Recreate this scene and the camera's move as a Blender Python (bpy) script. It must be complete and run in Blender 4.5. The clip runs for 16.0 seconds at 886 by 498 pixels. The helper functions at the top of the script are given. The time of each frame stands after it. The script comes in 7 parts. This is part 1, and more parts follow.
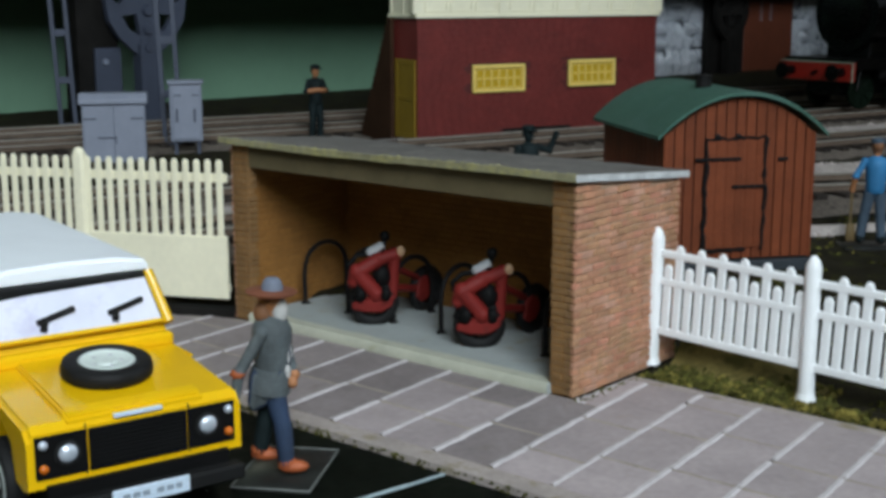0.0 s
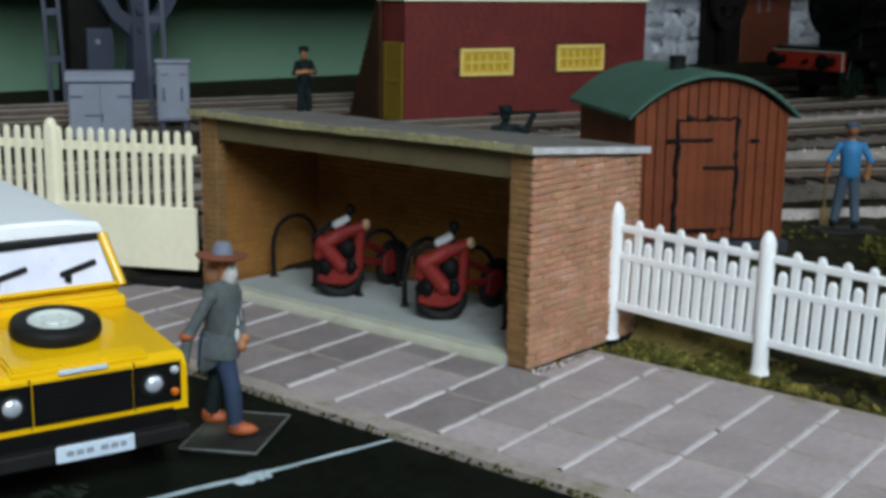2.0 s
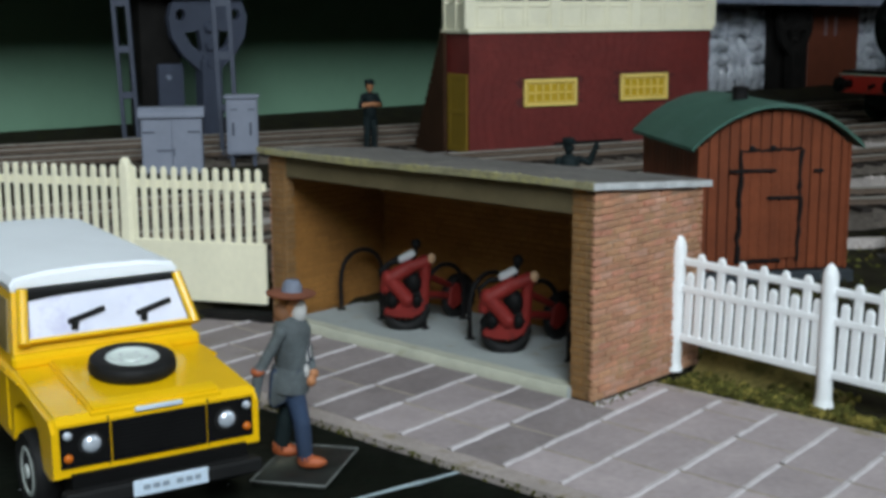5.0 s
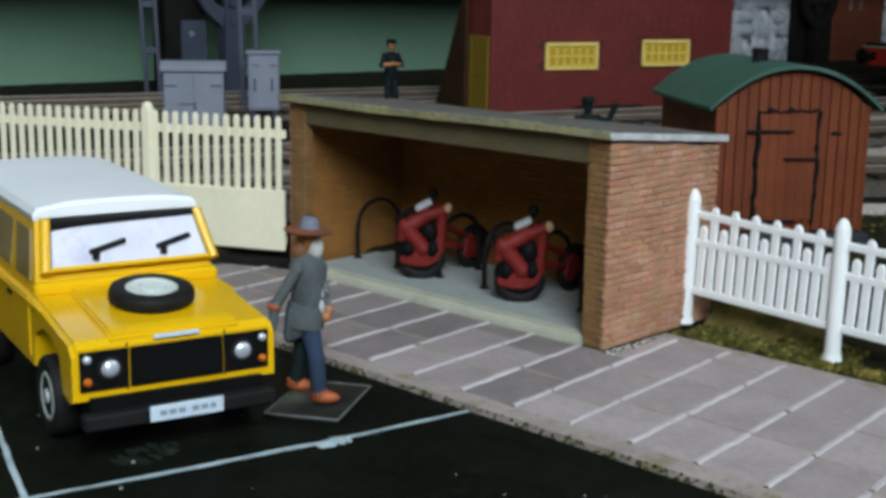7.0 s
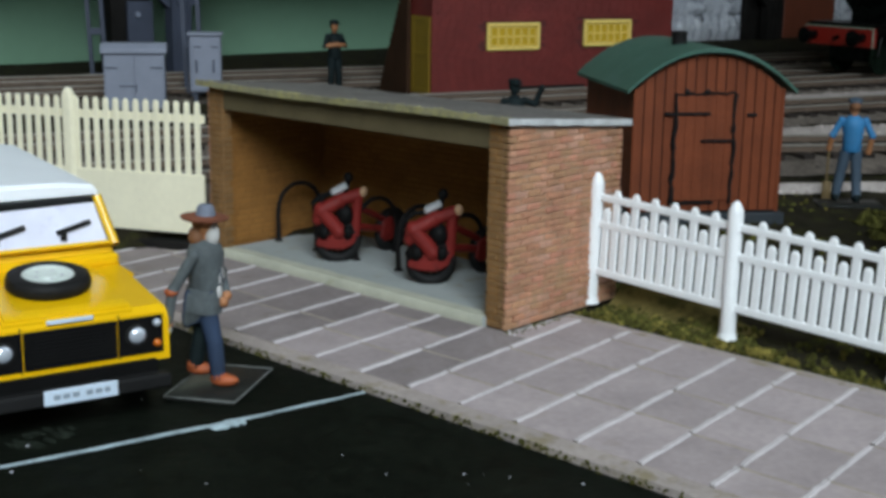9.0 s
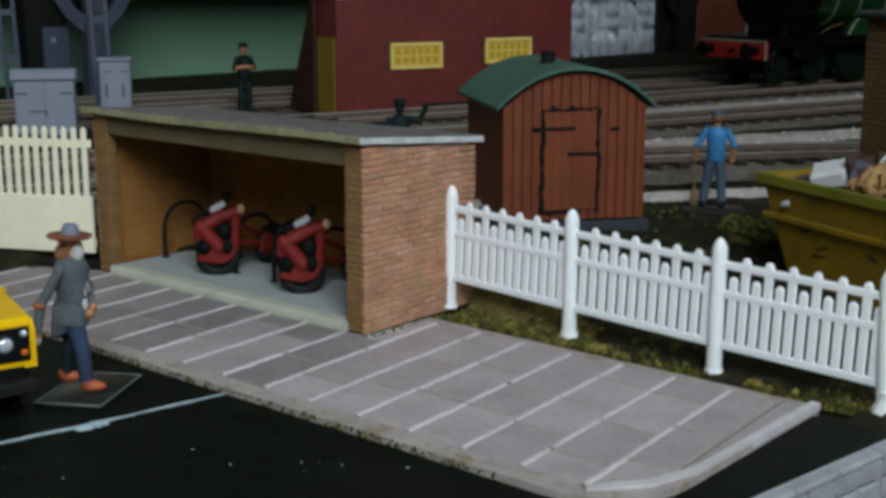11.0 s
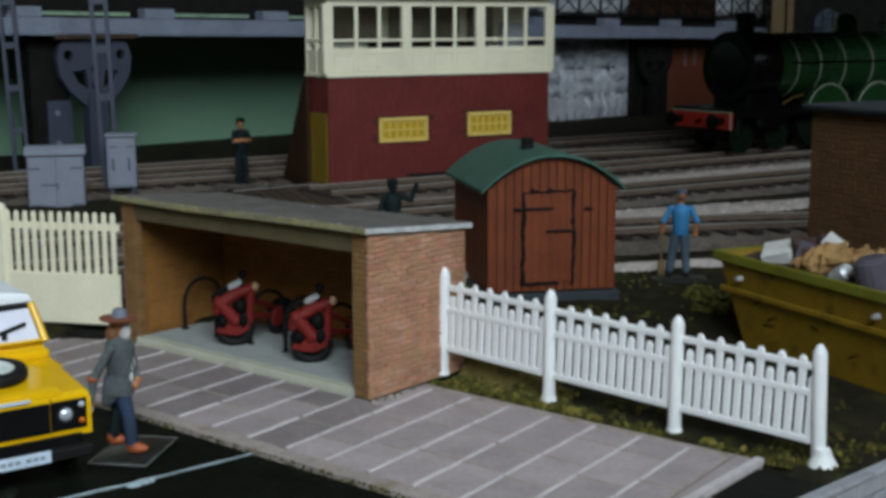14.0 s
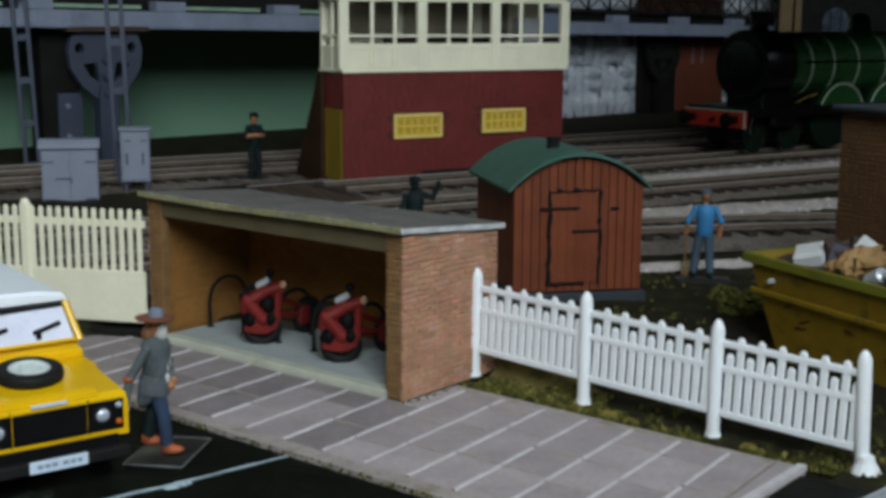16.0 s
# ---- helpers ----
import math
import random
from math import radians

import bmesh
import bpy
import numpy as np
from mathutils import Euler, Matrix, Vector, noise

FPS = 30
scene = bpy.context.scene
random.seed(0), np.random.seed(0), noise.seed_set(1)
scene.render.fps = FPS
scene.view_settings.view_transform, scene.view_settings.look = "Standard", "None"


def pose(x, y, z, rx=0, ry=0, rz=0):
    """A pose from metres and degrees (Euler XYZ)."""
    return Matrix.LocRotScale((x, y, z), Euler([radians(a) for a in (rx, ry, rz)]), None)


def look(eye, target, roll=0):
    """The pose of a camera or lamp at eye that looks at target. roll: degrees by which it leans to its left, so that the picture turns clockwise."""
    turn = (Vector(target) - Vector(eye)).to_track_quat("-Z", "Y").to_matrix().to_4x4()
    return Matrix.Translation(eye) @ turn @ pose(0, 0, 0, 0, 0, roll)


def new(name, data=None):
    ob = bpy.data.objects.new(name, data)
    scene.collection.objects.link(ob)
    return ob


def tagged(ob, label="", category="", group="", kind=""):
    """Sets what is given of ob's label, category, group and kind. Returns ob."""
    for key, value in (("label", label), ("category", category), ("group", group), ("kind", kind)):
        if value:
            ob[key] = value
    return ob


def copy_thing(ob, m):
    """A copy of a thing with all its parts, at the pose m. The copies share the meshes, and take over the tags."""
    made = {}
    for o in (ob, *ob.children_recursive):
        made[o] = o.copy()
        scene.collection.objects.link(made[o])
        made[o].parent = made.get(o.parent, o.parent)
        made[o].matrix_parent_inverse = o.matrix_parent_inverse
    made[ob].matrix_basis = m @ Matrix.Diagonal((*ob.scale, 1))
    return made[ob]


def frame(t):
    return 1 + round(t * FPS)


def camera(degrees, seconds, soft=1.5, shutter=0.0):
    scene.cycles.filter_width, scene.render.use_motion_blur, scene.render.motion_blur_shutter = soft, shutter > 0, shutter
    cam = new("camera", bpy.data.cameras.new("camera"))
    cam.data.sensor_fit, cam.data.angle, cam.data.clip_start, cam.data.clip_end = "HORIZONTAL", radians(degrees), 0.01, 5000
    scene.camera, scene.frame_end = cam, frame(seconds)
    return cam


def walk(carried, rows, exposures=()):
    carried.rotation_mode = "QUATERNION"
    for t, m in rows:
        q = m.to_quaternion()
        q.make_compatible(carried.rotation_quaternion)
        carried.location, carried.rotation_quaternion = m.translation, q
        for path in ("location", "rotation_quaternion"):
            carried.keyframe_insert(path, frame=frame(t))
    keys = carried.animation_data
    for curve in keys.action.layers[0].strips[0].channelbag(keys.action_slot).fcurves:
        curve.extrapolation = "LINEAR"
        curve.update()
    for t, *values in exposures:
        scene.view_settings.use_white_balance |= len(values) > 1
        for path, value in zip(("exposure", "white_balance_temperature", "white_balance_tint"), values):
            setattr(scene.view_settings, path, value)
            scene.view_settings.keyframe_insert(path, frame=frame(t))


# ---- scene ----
# A model railway car park at 1:76. Lengths below are in scale metres; S turns them into true metres.
S = 1.0 / 76.0
cam = camera(37.98, 16.0, soft=3.7)
# seconds, eye x y z, yaw, pitch, roll
PATH = [
    (0, 7.224, -10.630, 4.141, 40.24, -11.30, -0.06),
    (0.5, 7.363, -10.614, 4.126, 40.19, -11.14, 0.28),
    (1, 7.370, -10.591, 3.989, 40.18, -11.33, 0.41),
    (1.5, 7.415, -10.612, 4.002, 40.34, -11.61, 0.64),
    (2, 7.681, -10.423, 3.956, 40.43, -11.69, 0.70),
    (2.5, 7.561, -10.576, 4.081, 40.65, -11.62, 0.25),
    (3, 7.360, -10.640, 3.984, 41.31, -11.37, -0.42),
    (3.5, 7.529, -10.569, 3.988, 41.98, -10.94, -0.67),
    (4, 7.513, -10.715, 4.014, 43.13, -10.45, -0.45),
    (4.2, 7.755, -10.573, 4.070, 43.32, -10.53, -0.44),
    (6.3, 7.889, -10.671, 4.139, 43.64, -10.48, -0.17),
    (6.5, 7.860, -10.842, 4.238, 43.78, -10.38, 0.36),
    (7, 8.020, -10.719, 3.866, 44.25, -11.84, 0.98),
    (7.5, 8.038, -10.815, 3.937, 44.14, -12.05, 1.09),
    (8, 8.223, -10.666, 3.878, 44.57, -12.61, 0.62),
    (8.5, 8.526, -10.548, 3.980, 43.96, -12.67, 0.96),
    (9, 8.722, -10.401, 4.015, 42.95, -12.87, 0.85),
    (9.5, 8.901, -10.302, 3.978, 42.41, -12.82, 1.10),
    (10, 9.595, -10.150, 4.171, 41.55, -12.61, 0.85),
    (10.2, 9.605, -10.086, 4.061, 41.29, -12.53, 0.58),
    (12.3, 11.565, -12.066, 4.848, 39.82, -11.29, -0.17),
    (12.5, 11.590, -12.258, 4.954, 39.50, -11.02, 0.12),
    (13, 11.428, -12.396, 5.027, 39.32, -10.43, 0.37),
    (13.5, 11.276, -12.315, 4.915, 39.46, -10.10, -0.18),
    (14, 11.391, -12.226, 5.002, 39.60, -9.98, -0.16),
    (14.5, 11.212, -12.296, 5.044, 39.53, -9.84, 0.12),
    (15, 11.073, -12.415, 4.974, 39.60, -9.86, 0.68),
    (15.5, 11.114, -12.166, 4.757, 39.56, -10.11, 0.60),
    (16, 10.867, -12.420, 5.051, 39.39, -10.23, 0.37),
]
EXPOSURES = ((0.0, 0.04), (4.2, 0.0), (6.3, 0.04), (9.0, 0.04), (10.2, -0.14), (12.3, -0.25), (16.0, -0.25))
walk(cam, [(t, pose(x * S, y * S, z * S, 90 + pitch, 0, yaw) @ pose(0, 0, 0, 0, 0, roll)) for t, x, y, z, yaw, pitch, roll in PATH], EXPOSURES)

# ---- light: a room with two high windows to the viewer's right; their daylight comes in as wide lamps in the openings ----
world = bpy.data.worlds.new("outdoor_sky")
scene.world = world
world.use_nodes = True
sky = world.node_tree.nodes.new("ShaderNodeTexSky")
sky.sky_type, sky.sun_disc, sky.sun_elevation, sky.sun_rotation = "NISHITA", False, radians(40), radians(110)
world.node_tree.links.new(sky.outputs[0], world.node_tree.nodes["Background"].inputs[0])
world.node_tree.nodes["Background"].inputs[1].default_value = 0.1

ROOM = (-95, 34, -125, 115, -75, 105)  # x, y, z from and to
PANES = ((-46, -14, 19, 47), (14, 40, 19, 47))  # y and z of the windows in the east wall


def area_lamp(name, eye, target, width, height_, watts, colour):
    lamp = bpy.data.lights.new(name, "AREA")
    lamp.shape, lamp.size, lamp.size_y, lamp.energy, lamp.color = "RECTANGLE", width * S, height_ * S, watts, colour
    ob = new(name, lamp)
    ob.matrix_world = look(Vector(eye) * S, Vector(target) * S)
    return ob


WINDOW_WATTS = (9.1, 1.35)
for (wy0, wy1, wz0, wz1), watts in zip(PANES, WINDOW_WATTS):
    middle = ((wy0 + wy1) / 2, (wz0 + wz1) / 2)
    area_lamp("window_light", (ROOM[1] - 0.5, *middle), (ROOM[1] - 100, middle[0], middle[1] - 30), wy1 - wy0, wz1 - wz0, watts, (0.805, 0.922, 1.0))

# ---- building helpers ----
def link(name, bm, mats, parent=None, label="", smooth=False, scaled=True):
    """One mesh object from a bmesh in scale metres, under a thing or part."""
    if scaled:
        bmesh.ops.scale(bm, vec=(S, S, S), verts=bm.verts)
    me = bpy.data.meshes.new(name)
    bm.to_mesh(me)
    bm.free()
    for m in mats if isinstance(mats, (list, tuple)) else [mats]:
        me.materials.append(m)
    if smooth:
        for p in me.polygons:
            p.use_smooth = True
        me.set_sharp_from_angle(angle=math.radians(48 if smooth is True else smooth))
    ob = new(name, me)
    if parent is not None:
        ob.parent = parent
    if label:
        ob["label"] = label
    return ob


def part(name, bm, mat, parent, label="", smooth=False):
    return link(name, bm, mat, parent, label, smooth)


def thing(name, label, category, at=(0, 0, 0), rz=0.0, group="", kind="", rx=0.0, ry=0.0):
    ob = new(name)
    ob.empty_display_size = 0.005
    ob.matrix_world = pose(at[0] * S, at[1] * S, at[2] * S, rx, ry, rz)
    return tagged(ob, label, category, group, kind)


def bx(bm, x0, x1, y0, y1, z0, z1, bevel=0.0, seg=1, m=None, mi=0):
    """A box between two corners."""
    out = bmesh.ops.create_cube(bm, size=1.0)["verts"]
    c = Vector(((x0 + x1) / 2, (y0 + y1) / 2, (z0 + z1) / 2))
    for v in out:
        v.co = Vector((v.co.x * (x1 - x0), v.co.y * (y1 - y0), v.co.z * (z1 - z0))) + c
        if m is not None:
            v.co = m @ v.co
    faces = {f for v in out for f in v.link_faces}
    for f in faces:
        f.material_index = mi
    if bevel > 0:
        edges = {e for v in out for e in v.link_edges}
        r = bmesh.ops.bevel(bm, geom=list(edges), offset=bevel, segments=seg, affect="EDGES", profile=0.7)
        for f in r["faces"]:
            f.material_index = mi
    return out


def box(x0, x1, y0, y1, z0, z1, bevel=0.0, seg=1):
    bm = bmesh.new()
    bx(bm, x0, x1, y0, y1, z0, z1, bevel, seg)
    return bm


def rod(bm, a, b, r, r2=None, seg=10, mi=0):
    """A round bar from a to b."""
    a, b = Vector(a), Vector(b)
    d = b - a
    q = d.to_track_quat("Z", "Y").to_matrix().to_4x4()
    mat = Matrix.Translation((a + b) / 2) @ q
    out = bmesh.ops.create_cone(bm, cap_ends=True, segments=seg, radius1=r, radius2=r if r2 is None else r2, depth=d.length, matrix=mat)["verts"]
    for f in {f for v in out for f in v.link_faces}:
        f.material_index = mi
    return out


def ball(bm, c, rx, ry=None, rz=None, seg=12, ring=8, mi=0, m=None):
    ry, rz = rx if ry is None else ry, rx if rz is None else rz
    mat = Matrix.Translation(c) @ (m if m is not None else Matrix.Identity(4)) @ Matrix.Diagonal((rx, ry, rz, 1))
    out = bmesh.ops.create_uvsphere(bm, u_segments=seg, v_segments=ring, radius=1.0, matrix=mat)["verts"]
    for f in {f for v in out for f in v.link_faces}:
        f.material_index = mi
    return out


def prism(bm, pts, lo, hi, axis="y", mi=0, bevel=0.0):
    """A flat outline pushed along an axis. pts: pairs in the two other axes."""
    def place(p, h):
        return {"x": (h, p[0], p[1]), "y": (p[0], h, p[1]), "z": (p[0], p[1], h)}[axis]
    va = [bm.verts.new(place(p, lo)) for p in pts]
    vb = [bm.verts.new(place(p, hi)) for p in pts]
    fs = [bm.faces.new(va), bm.faces.new(list(reversed(vb)))]
    n = len(pts)
    for i in range(n):
        fs.append(bm.faces.new((va[(i + 1) % n], va[i], vb[i], vb[(i + 1) % n])))
    for f in fs:
        f.material_index = mi
    bmesh.ops.recalc_face_normals(bm, faces=fs)
    if bevel > 0:
        bmesh.ops.bevel(bm, geom=list({e for f in fs for e in f.edges}), offset=bevel, segments=1, affect="EDGES")
    return va + vb


def tube(bm, pts, r, seg=8, closed=False, mi=0):
    """A round tube along a line of points."""
    pts = [Vector(p) for p in pts]
    n, rings = len(pts), []
    for i, p in enumerate(pts):
        a = pts[(i - 1) % n] if closed or i else p
        b = pts[(i + 1) % n] if closed or i < n - 1 else p
        t = (b - a).normalized()
        side = t.cross(Vector((0.13, 0.31, 0.94))).normalized()
        up = side.cross(t)
        rings.append([bm.verts.new(p + r * (math.cos(k * math.tau / seg) * side + math.sin(k * math.tau / seg) * up)) for k in range(seg)])
    for i in range(n if closed else n - 1):
        A, B = rings[i], rings[(i + 1) % n]
        for k in range(seg):
            f = bm.faces.new((A[k], A[(k + 1) % seg], B[(k + 1) % seg], B[k]))
            f.material_index = mi
    if not closed:
        bm.faces.new(list(reversed(rings[0]))).material_index = mi
        bm.faces.new(rings[-1]).material_index = mi


def lathe(bm, outline, centre, axis, seg=24, mi=0):
    """An outline of (radius, along) turned round an axis through centre."""
    axis = Vector(axis).normalized()
    q = axis.to_track_quat("Z", "Y").to_matrix()
    rings = []
    for r, h in outline:
        rings.append([bm.verts.new(Vector(centre) + q @ Vector((r * math.cos(k * math.tau / seg), r * math.sin(k * math.tau / seg), h))) for k in range(seg)])
    for A, B in zip(rings, rings[1:]):
        for k in range(seg):
            f = bm.faces.new((A[k], A[(k + 1) % seg], B[(k + 1) % seg], B[k]))
            f.material_index = mi
    for ring, flip in ((rings[0], True), (rings[-1], False)):
        f = bm.faces.new(list(reversed(ring)) if flip else ring)
        f.material_index = mi
    return rings


def height(x, y):
    """The lie of the land: level car park, rising gently to the railway."""
    s = -0.940 * x + 0.342 * y
    k = min(max((s - 2.2) / 6.0, 0.0), 1.0)
    knoll = 0.13 * math.exp(-((x + 1.7) ** 2 + (y - 6.6) ** 2) / 5.0)
    return max(0.34 * k * k * (3 - 2 * k), knoll) - 0.02

# ---- materials ----
def paint(name, rgb, rough=0.5, metal=0.0, var=0.12, size=0.6, fine=0.06, bump=0.15, depth=0.02, rand="", spread=0.2,
          dirt=None, dirt_size=1.5, dirt_at=0.55, palette=None, coat=0.0, spec=0.5, gloss_var=0.08):
    """A surface whose colour drifts at two scales, with fine relief; dirt lies in patches of its own colour.
    rand: 'object' or 'island' gives each piece a shade (or a colour of the palette) of its own."""
    m = bpy.data.materials.new(name)
    m.use_nodes = True
    nt = m.node_tree
    n, l = nt.nodes, nt.links
    b = n["Principled BSDF"]

    def noise_at(scale, detail=4.0, rough_=0.55):
        t = n.new("ShaderNodeTexNoise")
        t.inputs["Scale"].default_value = scale
        t.inputs["Detail"].default_value = detail
        t.inputs["Roughness"].default_value = rough_
        l.new(pos.outputs[0], t.inputs["Vector"])
        return t.outputs[0]

    def mix(kind, fac, a, c):
        x = n.new("ShaderNodeMix")
        x.data_type, x.blend_type = "RGBA", kind
        for sock, v in ((x.inputs[0], fac), (x.inputs[6], a), (x.inputs[7], c)):
            if isinstance(v, (float, int)):
                sock.default_value = v
            elif isinstance(v, tuple):
                sock.default_value = (*v, 1)
            else:
                l.new(v, sock)
        return x.outputs[2]

    def span(v, lo, hi, a=0.0, c=1.0):
        r = n.new("ShaderNodeMapRange")
        l.new(v, r.inputs[0])
        for k, x in enumerate((lo, hi, a, c)):
            r.inputs[k + 1].default_value = x
        return r.outputs[0]

    geo = n.new("ShaderNodeNewGeometry")
    pos = n.new("ShaderNodeVectorMath")
    pos.operation = "SCALE"
    l.new(geo.outputs["Position"], pos.inputs[0])
    pos.inputs["Scale"].default_value = 1.0 / S
    colour = rgb
    if rand:
        src = n.new("ShaderNodeObjectInfo").outputs["Random"] if rand == "object" else geo.outputs["Random Per Island"]
        if palette:
            ramp = n.new("ShaderNodeValToRGB")
            ramp.color_ramp.interpolation = "CONSTANT"
            els = ramp.color_ramp.elements
            for k, c in enumerate(palette):
                e = els[k] if k < 2 else els.new(k / len(palette))
                e.position, e.color = k / len(palette), (*c, 1)
            l.new(src, ramp.inputs[0])
            colour = ramp.outputs[0]
        white = n.new("ShaderNodeTexWhiteNoise")
        white.noise_dimensions = "1D"
        l.new(src, white.inputs["W"])
        colour = mix("MULTIPLY", 1.0, colour, mix("MIX", white.outputs[0], (1 - spread,) * 3, (1 + spread,) * 3))
    big = noise_at(1.0 / size)
    small = noise_at(9.0 / size, 5.0)
    colour = mix("MULTIPLY", 1.0, colour, mix("MIX", span(big, 0.3, 0.7), (1 - var,) * 3, (1 + var,) * 3))
    colour = mix("MULTIPLY", 1.0, colour, mix("MIX", span(small, 0.3, 0.7), (1 - fine,) * 3, (1 + fine,) * 3))
    if dirt:
        patch = noise_at(1.0 / dirt_size, 6.0, 0.65)
        colour = mix("MIX", span(patch, dirt_at, dirt_at + 0.12, 0.0, 0.85), colour, dirt)
    if isinstance(colour, tuple):
        b.inputs["Base Color"].default_value = (*colour, 1)
    else:
        l.new(colour, b.inputs["Base Color"])
    l.new(span(small, 0.2, 0.8, max(rough - gloss_var, 0.02), min(rough + gloss_var, 1.0)), b.inputs["Roughness"])
    b.inputs["Metallic"].default_value = metal
    b.inputs["Specular IOR Level"].default_value = spec
    if coat:
        b.inputs["Coat Weight"].default_value = coat
        b.inputs["Coat Roughness"].default_value = 0.08
    if bump:
        k = n.new("ShaderNodeBump")
        k.inputs["Strength"].default_value = bump
        k.inputs["Distance"].default_value = depth * S
        l.new(small, k.inputs["Height"])
        l.new(k.outputs[0], b.inputs["Normal"])
    return m


